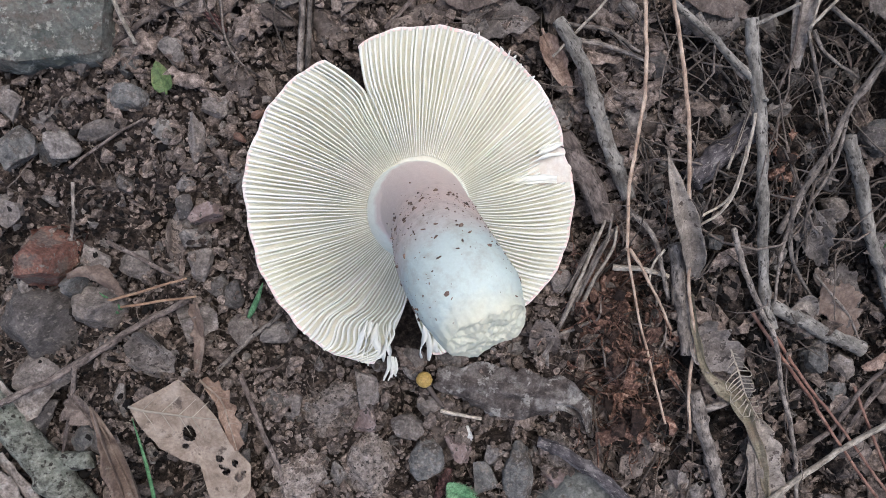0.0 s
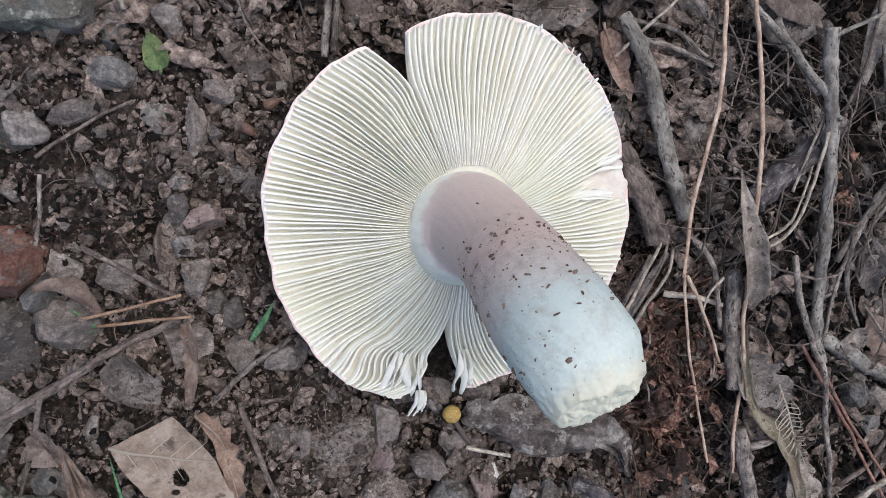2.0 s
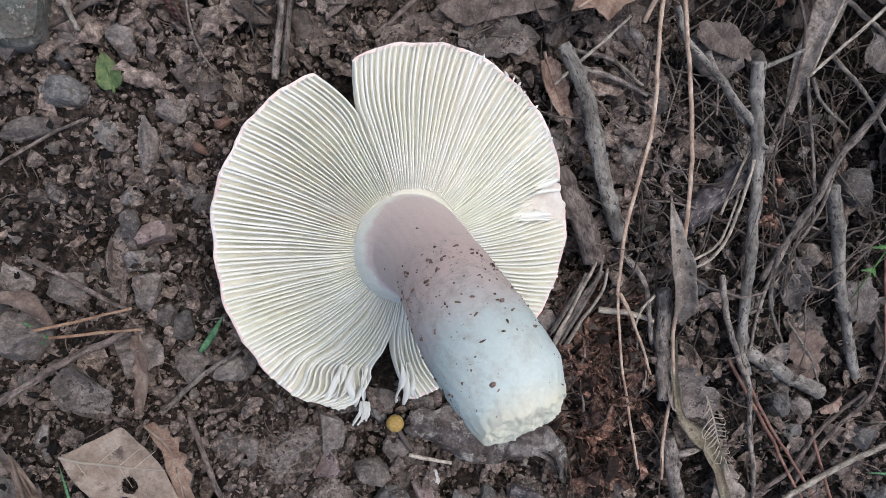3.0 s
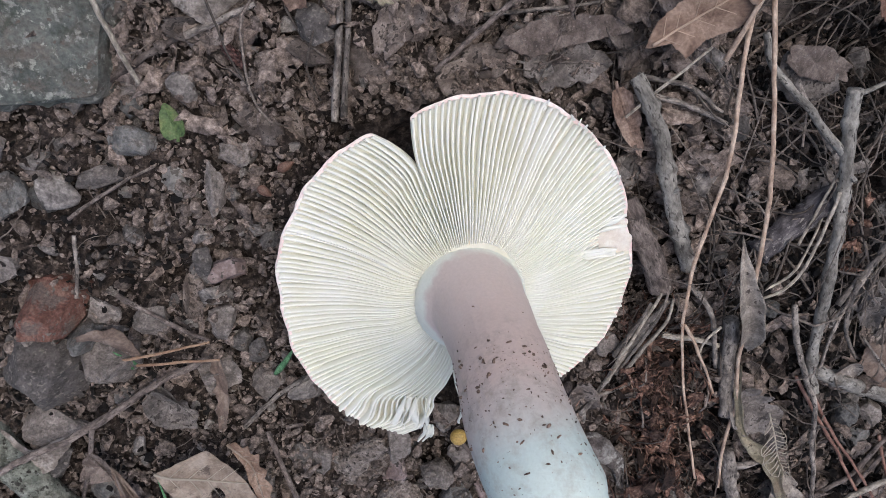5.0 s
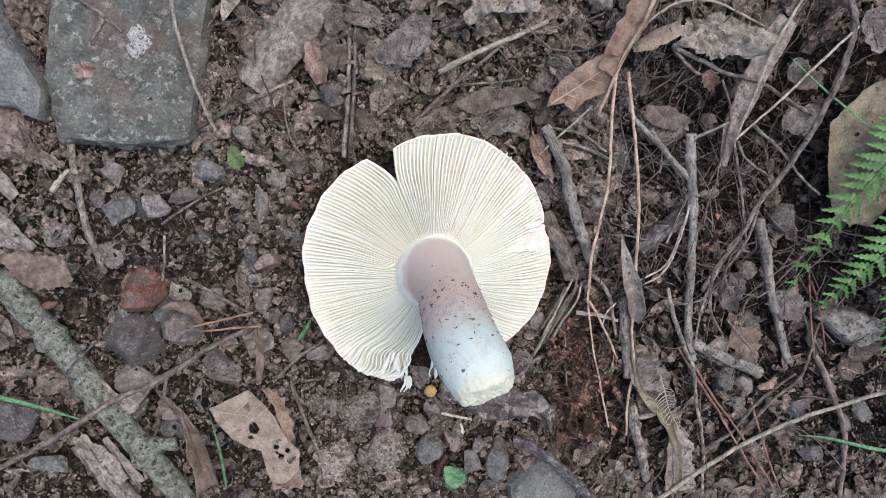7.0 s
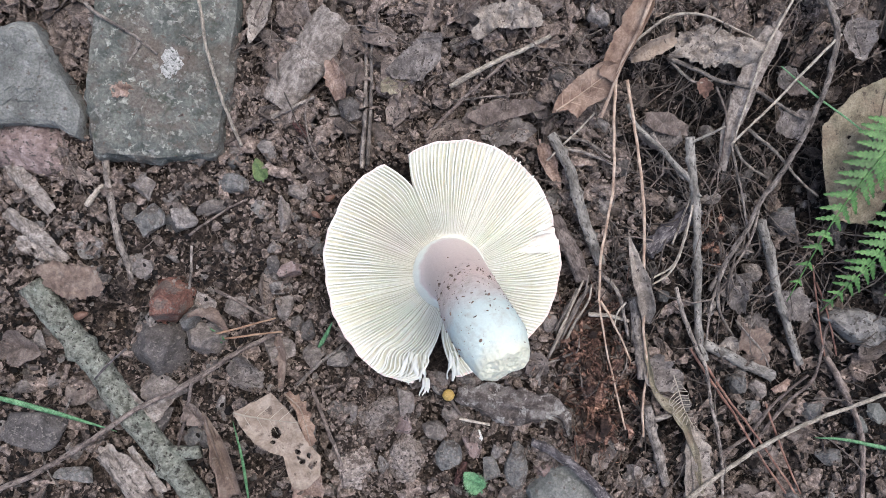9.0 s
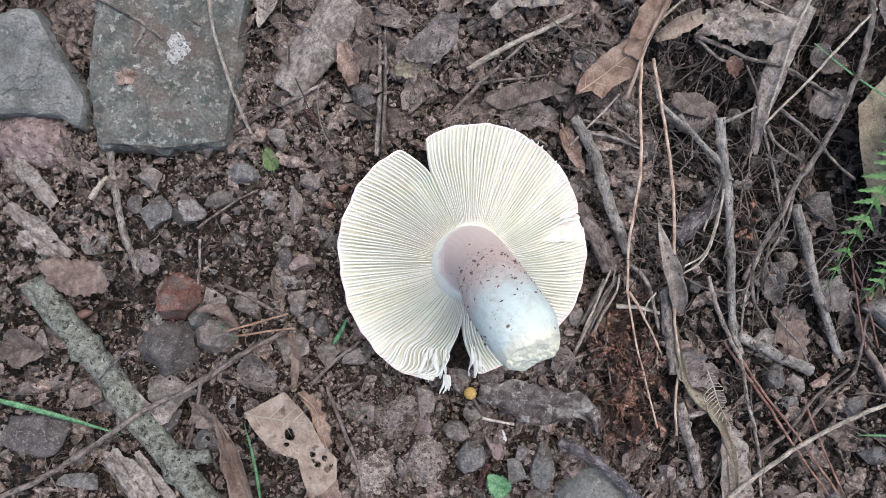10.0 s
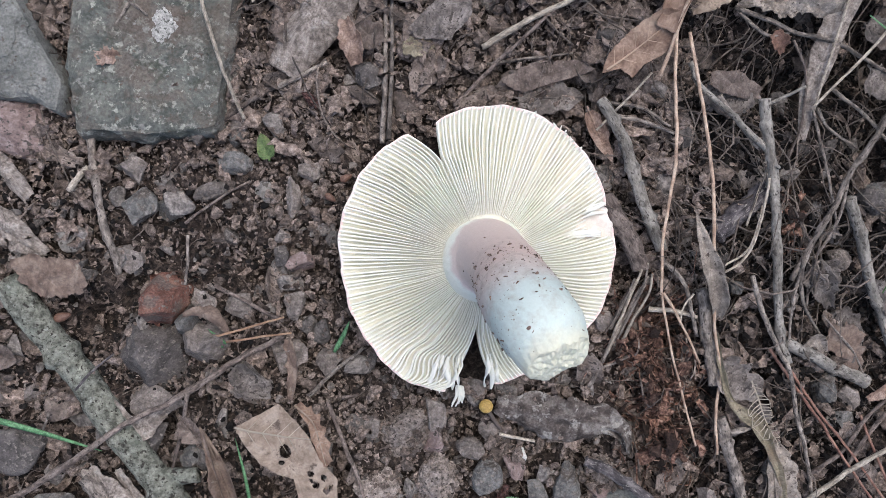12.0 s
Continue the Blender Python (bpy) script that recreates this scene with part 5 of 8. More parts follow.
def stem_material():
    mt = material("stem_skin", [(0.50, 0.50, 0.50), (0.60, 0.60, 0.60)], 90, 0.6, 0.6, 1000, bump_size=0.0006, subsurface=0.2, grain_amount=0.06)
    n, l = mt.node_tree.nodes, mt.node_tree.links
    b = n["Principled BSDF"]
    at = n.new("ShaderNodeAttribute")
    at.attribute_name = "along"
    ramp = n.new("ShaderNodeValToRGB")
    e = ramp.color_ramp.elements
    stops = [(0.180, (0.66, 0.68, 0.62)), (0.215, (0.565, 0.475, 0.445)), (0.52, (0.550, 0.437, 0.405)), (0.63, (0.52, 0.475, 0.455)),
             (0.735, (0.465, 0.555, 0.55)), (0.92, (0.53, 0.62, 0.595)), (1.0, (0.62, 0.63, 0.52))]
    while len(e) < len(stops):
        e.new(0.5)
    for k, (pos, c) in enumerate(stops):
        e[k].position, e[k].color = pos, (*c, 1)
    tex = n.new("ShaderNodeTexNoise")
    tex.inputs["Scale"].default_value = 110
    tex.inputs["Detail"].default_value = 4
    co = n.new("ShaderNodeTexCoord")
    l.new(co.outputs["Object"], tex.inputs["Vector"])
    ma = n.new("ShaderNodeMath")
    ma.operation = "MULTIPLY_ADD"
    l.new(tex.outputs["Fac"], ma.inputs[0])
    ma.inputs[1].default_value = 0.12
    l.new(at.outputs["Fac"], ma.inputs[2])
    sb = n.new("ShaderNodeMath")
    sb.operation = "SUBTRACT"
    l.new(ma.outputs["Value"], sb.inputs[0])
    sb.inputs[1].default_value = 0.06
    l.new(sb.outputs["Value"], ramp.inputs["Fac"])
    film = n.new("ShaderNodeTexNoise")
    film.inputs["Scale"].default_value = 210
    film.inputs["Detail"].default_value = 6
    film.inputs["Roughness"].default_value = 0.7
    l.new(co.outputs["Object"], film.inputs["Vector"])
    amount = n.new("ShaderNodeMapRange")
    amount.inputs["From Min"].default_value, amount.inputs["From Max"].default_value = 0.48, 0.68
    amount.inputs["To Max"].default_value = 0.85
    l.new(film.outputs["Fac"], amount.inputs["Value"])
    band = n.new("ShaderNodeValToRGB")
    for k, (pos, c) in enumerate([(0.36, 0.0), (0.52, 1.0), (0.72, 0.6), (0.97, 0.15)]):
        if k > 1:
            band.color_ramp.elements.new(pos)
        band.color_ramp.elements[k].position, band.color_ramp.elements[k].color = pos, (c, c, c, 1)
    l.new(at.outputs["Fac"], band.inputs["Fac"])
    both = n.new("ShaderNodeMath")
    both.operation = "MULTIPLY"
    l.new(amount.outputs["Result"], both.inputs[0])
    l.new(band.outputs["Color"], both.inputs[1])
    dirty = n.new("ShaderNodeMix")
    dirty.data_type = "RGBA"
    l.new(both.outputs["Value"], dirty.inputs["Factor"])
    l.new(ramp.outputs["Color"], dirty.inputs["A"])
    dirty.inputs["B"].default_value = (0.30, 0.255, 0.22, 1)
    hsv = [x for x in n if x.bl_idname == "ShaderNodeHueSaturation"][0]
    l.new(dirty.outputs["Result"], hsv.inputs["Color"])
    hsv.inputs["Saturation"].default_value = 1.0
    return mt


def gill_material():
    """Thin cream blades that let light through."""
    n, l = GILL.node_tree.nodes, GILL.node_tree.links
    thin = n.new("ShaderNodeBsdfTranslucent")
    thin.inputs["Color"].default_value = (0.92, 0.925, 0.84, 1)
    mix = n.new("ShaderNodeMixShader")
    mix.inputs["Fac"].default_value = 0.13
    l.new(n["Principled BSDF"].outputs["BSDF"], mix.inputs[1])
    l.new(thin.outputs["BSDF"], mix.inputs[2])
    l.new(mix.outputs["Shader"], n["Material Output"].inputs["Surface"])


gill_material()
STEM = stem_material()
build_mushroom()

# ---- stones ----
slab = slate("large grey-green weathered flat slab with white lichen patches", [(-0.195, 0.166), (-0.200, 0.122), (-0.201, 0.101), (-0.197, 0.072), (-0.165, 0.070), (-0.134, 0.074), (-0.131, 0.095), (-0.121, 0.168)], 0.014, SLAB, 3, rag=0.012, rough=0.05, flakes=0.035, bevel=0.10, facets=0.0, name="slab", category="slab")
patch_on(slab, "lichen_patch", "white crusty lichen patch", -0.1581, 0.1195, 0.0062, LICHEN, 3)
slate("pale blue-grey flat split slab", [(-0.258, 0.130), (-0.237, 0.139), (-0.228, 0.137), (-0.212, 0.106), (-0.205, 0.094), (-0.207, 0.079), (-0.219, 0.087), (-0.258, 0.086)], 0.015, PALE_SLAB, 8, tilt=(-0.05, 0.02), rag=0.025, flakes=0.05, facets=0.0, name="slab", category="slab")
slate("dull red angular stone beside the slabs", [(-0.253, 0.084), (-0.236, 0.088), (-0.222, 0.085), (-0.207, 0.073), (-0.217, 0.060), (-0.239, 0.061), (-0.254, 0.065)], 0.010, PINK_ROCK, 12, tilt=(-0.1, 0.1), facets=0.8, rough=0.10)
slate("large dark purplish-brown stone in the soil", [(-0.173, -0.011), (-0.179, -0.022), (-0.183, -0.037), (-0.177, -0.052), (-0.158, -0.052), (-0.149, -0.043), (-0.151, -0.028), (-0.162, -0.017)], 0.013, DARK_ROCK, 121, rough=0.14, bevel=0.08, facets=1.7, soft=0, rag=0.02)
slate("red-brown angular stone on a darker stone", [(-0.167, 0.003), (-0.157, 0.005), (-0.147, 0.002), (-0.149, -0.009), (-0.160, -0.021), (-0.168, -0.017)], 0.018, RED_ROCK, 25, tilt=(0.15, 0.1), rough=0.09, bevel=0.03, facets=1.7, soft=0, rag=0.03)
slate("lumpy brown stone coated with soil", [(-0.146, -0.015), (-0.132, -0.022), (-0.131, -0.034), (-0.143, -0.043), (-0.152, -0.036), (-0.152, -0.025)], 0.015, BROWN_ROCK, 123, tilt=(0.1, 0.25), rough=0.16, bevel=0.08, facets=1.5, soft=0)
slate("dark wedge-shaped grey stone", [(-0.148, -0.009), (-0.156, -0.019), (-0.154, -0.030), (-0.146, -0.022), (-0.143, -0.014)], 0.014, GREY_ROCK, 24, tilt=(0.3, 0.0), rough=0.07, facets=1.3, soft=0)
stone("brown soil-coated stone", -0.1435, -0.0083, 0.0158, 0.0126, -0.01, 0.012, BROWN_ROCK, 28)
stone("dark grey-brown round stone", -0.1246, -0.0116, 0.0133, 0.0151, -0.01, 0.013, BROWN_ROCK, 29)
stone("small cream-coloured pebble", -0.2048, 0.0198, 0.0126, 0.0105, 0.00, 0.010, PALE_ROCK, 30, 3, 0.25)
STONES = "grey-brown stone half sunk in the soil"
stone(STONES, -0.1442, 0.0706, 0.0105, 0.0103, 0.01, 0.010, GREY_ROCK, 37)
stone("triangular brown stone", -0.1254, 0.0768, 0.0128, 0.0100, 0.86, 0.010, BROWN_ROCK, 38)
stone(STONES, -0.1735, 0.0109, 0.0154, 0.0128, 0.00, 0.011, BROWN_ROCK, 41)
stone("dark blue-grey pebble", -0.1264, 0.0704, 0.0102, 0.0095, 0.00, 0.010, GREY_ROCK, 42)
stone("pinkish smooth pebble", -0.0308, -0.0750, 0.0119, 0.0126, -0.02, 0.012, PINK_ROCK, 44)
stone("pale pink elongated stone", 0.0082, -0.0895, 0.0192, 0.0098, -1.07, 0.011, PINK_ROCK, 47)
stone("grey angular stone", 0.0180, -0.1006, 0.0138, 0.0167, -0.01, 0.013, GREY_ROCK, 48)
stone("brown crumbly stone", -0.0598, -0.0675, 0.0110, 0.0108, -0.01, 0.012, BROWN_ROCK, 49)
stone("small dull brown stone beside the gills", -0.0106, -0.0495, 0.0114, 0.0103, -0.01, 0.011, BROWN_ROCK, 50)
slate("large pale grey rock with flat faces", [(0.040, -0.111), (0.051, -0.101), (0.063, -0.098), (0.073, -0.105), (0.082, -0.113), (0.067, -0.130), (0.042, -0.126)], 0.016, PALE_SLAB, 51, tilt=(-0.1, -0.3), rough=0.08, soft=1)
stone("small pebble in the litter", 0.1167, -0.0520, 0.0135, 0.0113, -0.01, 0.010, GREY_ROCK, 53)
stone("faceted grey-brown stone", 0.1613, -0.0534, 0.0124, 0.0131, -0.01, 0.013, GREY_ROCK, 54, boxy=2.6)
stone("rounded grey-brown stone", 0.1783, -0.0580, 0.0143, 0.0146, -0.01, 0.013, BROWN_ROCK, 55)
stone("angular blue-grey stone", 0.2371, -0.0756, 0.0166, 0.0106, -0.96, 0.010, PALE_SLAB, 56)
stone("angular blue-grey stone", 0.2462, -0.0686, 0.0202, 0.0121, -0.74, 0.010, PALE_SLAB, 57)
stone("flat grey stone under the straw", 0.2081, -0.0690, 0.0172, 0.0170, 0.01, 0.012, GREY_ROCK, 58)
stone("rounded dark stone", 0.1865, 0.0428, 0.0145, 0.0164, 0.03, 0.013, GREY_ROCK, 59)
stone("grey stone among the twigs", 0.1254, 0.0494, 0.0166, 0.0162, 0.02, 0.010, BROWN_ROCK, 60)
stone("brown stone among the twigs", 0.1155, 0.0492, 0.0099, 0.0128, 0.00, 0.009, BROWN_ROCK, 61)
stone("grey pebble among the twigs", 0.1730, -0.0675, 0.0118, 0.0093, -0.01, 0.009, GREY_ROCK, 62)
stone("dark brown stone", 0.1273, -0.0631, 0.0147, 0.0131, -0.01, 0.010, DARK_ROCK, 63)
stone("grey-brown stone", 0.2183, -0.0946, 0.0174, 0.0138, 0.01, 0.010, GREY_ROCK, 64)
stone("flat dark purple-grey stone", -0.2328, -0.0789, 0.0382, 0.0242, 0.01, 0.016, DARK_ROCK, 65, 4, boxy=3)
stone("grey stone with a bluish face", -0.2092, -0.1046, 0.0279, 0.0114, 0.00, 0.014, GREY_ROCK, 66)
stone("brown angular stone beside the stick", -0.2373, -0.0557, 0.0137, 0.0096, 0.01, 0.011, BROWN_ROCK, 67)
stone("brown angular stone beside the stick", -0.2227, -0.0508, 0.0140, 0.0127, 0.01, 0.011, BROWN_ROCK, 68)
stone("wide brown stone at the twig", -0.1649, -0.0572, 0.0295, 0.0209, 0.01, 0.014, BROWN_ROCK, 69)
stone("dark wedge of stone", -0.1658, -0.0727, 0.0187, 0.0227, 0.01, 0.012, DARK_ROCK, 70)
stone("dark stone under a leaf", -0.1454, -0.0814, 0.0157, 0.0179, 0.01, 0.012, GREY_ROCK, 71)
stone("grey-brown stone", 0.1011, -0.1027, 0.0117, 0.0116, -0.01, 0.010, BROWN_ROCK, 72)
stone("small pinkish pebble", -0.0268, -0.0231, 0.0108, 0.0100, 0.00, 0.010, PINK_ROCK, 73)
stone("pale brown pebble beside the cap", 0.0500, -0.0164, 0.0115, 0.0129, -0.01, 0.011, BROWN_ROCK, 74)
stone("brown stone beside the pine needles", -0.1219, -0.0513, 0.0208, 0.0141, -0.01, 0.010, BROWN_ROCK, 75)
stone("brown stone in the soil", -0.1016, -0.0360, 0.0195, 0.0198, -0.01, 0.012, BROWN_ROCK, 76)
stone("brown stone in the soil", -0.0828, -0.0376, 0.0154, 0.0169, -0.01, 0.010, BROWN_ROCK, 77)
stone("crumbly brown stone", -0.0966, -0.0078, 0.0126, 0.0197, -0.01, 0.010, BROWN_ROCK, 78)
stone("dark brown stone", -0.1383, -0.0154, 0.0152, 0.0070, -0.01, 0.008, DARK_ROCK, 79)
stone("dark green-grey mossy stone", -0.0634, 0.0973, 0.0157, 0.0179, 0.01, 0.016, DARK_ROCK, 81)
stone("tall grey-brown stone", 0.0326, -0.0991, 0.0138, 0.0282, -0.01, 0.013, GREY_ROCK, 82, boxy=2.6)
stone("lumpy clod of dry soil", -0.0469, -0.0691, 0.0367, 0.0284, -0.01, 0.017, DRY_SOIL, 83, 5, 0.5, bumps=0.22, cuts=5, name="soil_clod", category="soil clod")
stone("lumpy clod of dry soil", -0.0343, -0.0957, 0.0312, 0.0329, -0.02, 0.017, DRY_SOIL, 84, 5, 0.5, bumps=0.22, cuts=5, name="soil_clod", category="soil clod")
stone("lumpy clod of dry soil", -0.0612, -0.0988, 0.0282, 0.0257, -0.01, 0.014, DRY_SOIL, 85, 5, 0.5, bumps=0.24, cuts=5, name="soil_clod", category="soil clod")
stone("lumpy clod of dry soil", 0.0495, -0.0918, 0.0216, 0.0202, -0.01, 0.012, DRY_SOIL, 86, 5, 0.5, bumps=0.24, cuts=5, name="soil_clod", category="soil clod")
stone("flat dark stone among the roots", 0.1831, 0.0410, 0.0150, 0.0147, 0.00, 0.012, DARK_ROCK, 87, boxy=3)
stone("square grey-brown stone", 0.1688, 0.0117, 0.0128, 0.0117, -0.01, 0.013, BROWN_ROCK, 88, boxy=3.5)
stone("small square grey stone", 0.1132, -0.0009, 0.0077, 0.0076, -0.01, 0.009, GREY_ROCK, 89, boxy=3)
stone("reddish-brown stone beside the dark twig", 0.0481, -0.1006, 0.0120, 0.0117, -0.02, 0.012, PINK_ROCK, 90)
stone("rounded brown stone below the bud", -0.0036, -0.0698, 0.0134, 0.0135, -0.01, 0.011, BROWN_ROCK, 91)
stone("large square brown stone", -0.0139, -0.0792, 0.0145, 0.0108, -0.01, 0.013, BROWN_ROCK, 92, boxy=3.5)
stone("grey-green angular stone", -0.0059, -0.0920, 0.0157, 0.0190, -0.01, 0.015, GREY_ROCK, 93, boxy=2.6)
stone("tall brown clod of stone", -0.0307, -0.0616, 0.0128, 0.0170, -0.02, 0.014, BROWN_ROCK, 94)
stone("mottled grey-green stone in the soil", -0.1715, 0.0356, 0.0182, 0.0210, 0.00, 0.014, GREY_ROCK, 95)
stone("grey stone with pale specks", -0.1572, 0.0374, 0.0146, 0.0153, 0.00, 0.013, GREY_ROCK, 96)
stone("oblong brown-grey stone", -0.1383, 0.0442, 0.0180, 0.0084, 0.32, 0.011, BROWN_ROCK, 97, boxy=2.6)
stone("brown-grey rounded stone", -0.1724, 0.0549, 0.0171, 0.0176, 0.00, 0.014, BROWN_ROCK, 98)
stone("banded dark grey stone", -0.1265, 0.0578, 0.0172, 0.0118, 0.00, 0.013, GREY_ROCK, 99, boxy=2.6)
stone("small pale brown stone", -0.1122, 0.0445, 0.0105, 0.0095, -0.01, 0.011, PALE_ROCK, 100)
stone("knobbly grey-brown stone", -0.0930, 0.0545, 0.0143, 0.0116, 0.00, 0.011, BROWN_ROCK, 101, bumps=0.16)
stone("long pale grey-brown stone", -0.0978, 0.0399, 0.0239, 0.0090, -1.47, 0.012, BROWN_ROCK, 102, bumps=0.12)
stone("brown stone beside the slab", -0.1444, 0.0700, 0.0114, 0.0100, 0.00, 0.011, BROWN_ROCK, 103)
stone("brown stone beside the slab", -0.1246, 0.0753, 0.0113, 0.0058, 0.00, 0.010, BROWN_ROCK, 104)
stone("brown stone beside the slab", -0.1263, 0.0685, 0.0118, 0.0079, 0.00, 0.010, GREY_ROCK, 105)
stone("pale pinkish stone beside the cap", -0.0946, 0.0114, 0.0158, 0.0120, 0.00, 0.013, PINK_ROCK, 106)
stone("dark blue-grey stone", -0.1041, 0.0121, 0.0095, 0.0132, 0.00, 0.012, DARK_ROCK, 107)
stone("white chalky fleck on the soil", 0.0115, -0.0829, 0.0048, 0.0081, -0.02, 0.005, CHALK, 80, 2, 0.2, category="fleck")
# ---- sticks and twigs ----
stick("thick grey lichen-covered stick", [(-0.2335, 0.0010, 0.0045), (-0.2180, -0.0200, 0.0060), (-0.1990, -0.0440, 0.0060), (-0.1805, -0.0690, 0.0060), (-0.1620, -0.0930, 0.0060), (-0.1470, -0.1140, 0.0060), (-0.1330, -0.1350, 0.0050)], 0.0071, 0.0072, BARK, 1, 24, 0.06, 110, branches=[([(-0.1575, -0.0905, 0.0060), (-0.1500, -0.0900, 0.0070), (-0.1425, -0.0890, 0.0070)], 0.0042, 0.0036)], knots=2)
stick("long thin grey-brown twig lying across the thick stick", [(-0.2540, -0.1126, 0.0080), (-0.2251, -0.0985, 0.0110), (-0.1965, -0.0798, 0.0140), (-0.1764, -0.0657, 0.0150), (-0.1484, -0.0513, 0.0120), (-0.1212, -0.0339, 0.0100), (-0.1030, -0.0244, 0.0080)], 0.0016, 0.0013, BROWN_TWIG, 2, 10, branches=[([(-0.1457, -0.0501, 0.0130), (-0.1488, -0.0667, 0.0080), (-0.1564, -0.0904, 0.0050)], 0.0011, 0.0007)], knots=2)
stick("short dark knobbly twig beside the slab", [(-0.1949, 0.0703, 0.0040), (-0.1927, 0.0550, 0.0050), (-0.1891, 0.0357, 0.0050), (-0.1841, 0.0190, 0.0050), (-0.1810, 0.0045, 0.0040)], 0.0021, 0.0017, TWIG, 3, 10, knots=2)
stick("flat pale wood splinter", [(-0.2051, 0.0441, 0.0030), (-0.1992, 0.0518, 0.0040), (-0.1958, 0.0551, 0.0040)], 0.0019, 0.0012, STRAW, 4, 6, steps=14, name="splinter")
stick("knobbly grey-brown stick beside the cap", [(0.0468, 0.0870, 0.0120), (0.0525, 0.0759, 0.0120), (0.0584, 0.0620, 0.0110), (0.0635, 0.0467, 0.0100), (0.0698, 0.0313, 0.0080), (0.0762, 0.0171, 0.0060)], 0.0027, 0.0031, GREY_TWIG, 5, 12, 0.14, knots=3, branches=[([(0.0636, 0.0453, 0.0100), (0.0650, 0.0488, 0.0130)], 0.0012, 0.0008)])
stick("grey upright twig with a broken top", [(0.1197, 0.0867, 0.0210), (0.1221, 0.0737, 0.0200), (0.1243, 0.0587, 0.0190), (0.1270, 0.0408, 0.0170), (0.1286, 0.0213, 0.0150), (0.1307, -0.0013, 0.0130), (0.1351, -0.0257, 0.0100), (0.1385, -0.0373, 0.0090)], 0.0026, 0.0019, GREY_TWIG, 6, 12, 0.12, 60, branches=[([(0.1238, 0.0623, 0.0190), (0.1154, 0.0698, 0.0180), (0.1031, 0.0809, 0.0170), (0.0910, 0.0936, 0.0150), (0.0865, 0.1043, 0.0140)], 0.0017, 0.0013), ([(0.1207, 0.0833, 0.0200), (0.1285, 0.0875, 0.0200), (0.1402, 0.0932, 0.0190)], 0.0010, 0.0007), ([(0.1243, 0.0573, 0.0190), (0.1264, 0.0548, 0.0220)], 0.0012, 0.0008)], knots=4)
stick("pale forked twig", [(0.0992, 0.0880, 0.0160), (0.1091, 0.0756, 0.0160), (0.1201, 0.0636, 0.0170)], 0.0012, 0.0010, TWIG, 7)
stick("long thin root-like twig", [(0.1165, 0.0050, 0.0140), (0.1236, -0.0125, 0.0130), (0.1323, -0.0296, 0.0130), (0.1373, -0.0409, 0.0130), (0.1426, -0.0615, 0.0100), (0.1480, -0.0793, 0.0080), (0.1532, -0.0973, 0.0060), (0.1541, -0.1166, 0.0050)], 0.0013, 0.0009, TWIG, 8)
stick("short thick dark grey stick", [(0.1370, -0.0278, 0.0090), (0.1506, -0.0338, 0.0080), (0.1658, -0.0407, 0.0070), (0.1847, -0.0489, 0.0060)], 0.0030, 0.0034, GREY_TWIG, 9, 12, 0.1, knots=2)
stick("long curving bare vine", [(0.1897, 0.1678, 0.0220), (0.1981, 0.1468, 0.0220), (0.1970, 0.1283, 0.0220), (0.1922, 0.1097, 0.0210), (0.1784, 0.0780, 0.0200), (0.1660, 0.0556, 0.0180), (0.1523, 0.0296, 0.0150), (0.1384, 0.0031, 0.0120)], 0.0017, 0.0012, TWIG, 10, 10, 0.15, 70, name="vine", category="vine", knots=5, branches=[([(0.1644, 0.0540, 0.0180), (0.1608, 0.0329, 0.0140), (0.1501, 0.0097, 0.0110), (0.1486, -0.0102, 0.0090)], 0.0009, 0.0006)])
stick("broken weathered stick", [(0.0935, -0.0014, 0.0090), (0.0958, -0.0142, 0.0090), (0.0997, -0.0300, 0.0080), (0.1021, -0.0472, 0.0080)], 0.0030, 0.0028, TWIG, 12, 12, 0.12, knots=1)
stick("broken weathered stick with a stub", [(0.1048, -0.0630, 0.0080), (0.1086, -0.0774, 0.0080), (0.1129, -0.0907, 0.0070), (0.1192, -0.1090, 0.0060)], 0.0031, 0.0025, TWIG, 13, 12, 0.12, branches=[([(0.1072, -0.0702, 0.0080), (0.1128, -0.0683, 0.0100), (0.1181, -0.0667, 0.0110)], 0.0017, 0.0013)], knots=2)
stick("grey straight stick", [(0.1661, 0.0426, 0.0120), (0.1761, 0.0201, 0.0110), (0.1848, -0.0061, 0.0100), (0.1997, -0.0412, 0.0080)], 0.0030, 0.0022, GREY_TWIG, 14, 12, 0.1, knots=2)
stick("dark purplish bent twig", [(0.0395, -0.0834, 0.0120), (0.0468, -0.0855, 0.0140), (0.0550, -0.0899, 0.0150), (0.0649, -0.0968, 0.0150), (0.0794, -0.1109, 0.0140), (0.0901, -0.1231, 0.0120)], 0.0023, 0.0029, DARK_TWIG, 15, 12, 0.1, knots=3, branches=[([(0.0399, -0.0837, 0.0130), (0.0401, -0.0801, 0.0160)], 0.0008, 0.0005)])
stick("flat fibrous strip of dead stalk", [(-0.0554, 0.1450, 0.0040), (-0.0549, 0.1227, 0.0040), (-0.0556, 0.0947, 0.0040), (-0.0568, 0.0672, 0.0040)], 0.0010, 0.0014, TWIG, 16, 6)
stick("flat fibrous strip of dead stalk", [(-0.0526, 0.1451, 0.0040), (-0.0521, 0.1169, 0.0050), (-0.0525, 0.0919, 0.0040), (-0.0534, 0.0689, 0.0040)], 0.0009, 0.0012, TWIG, 17, 6)
stick("thin straight pale twig at the cap's edge", [(-0.0905, -0.0528, 0.0050), (-0.0777, -0.0407, 0.0070), (-0.0652, -0.0295, 0.0090)], 0.0010, 0.0009, TWIG, 18, 8)
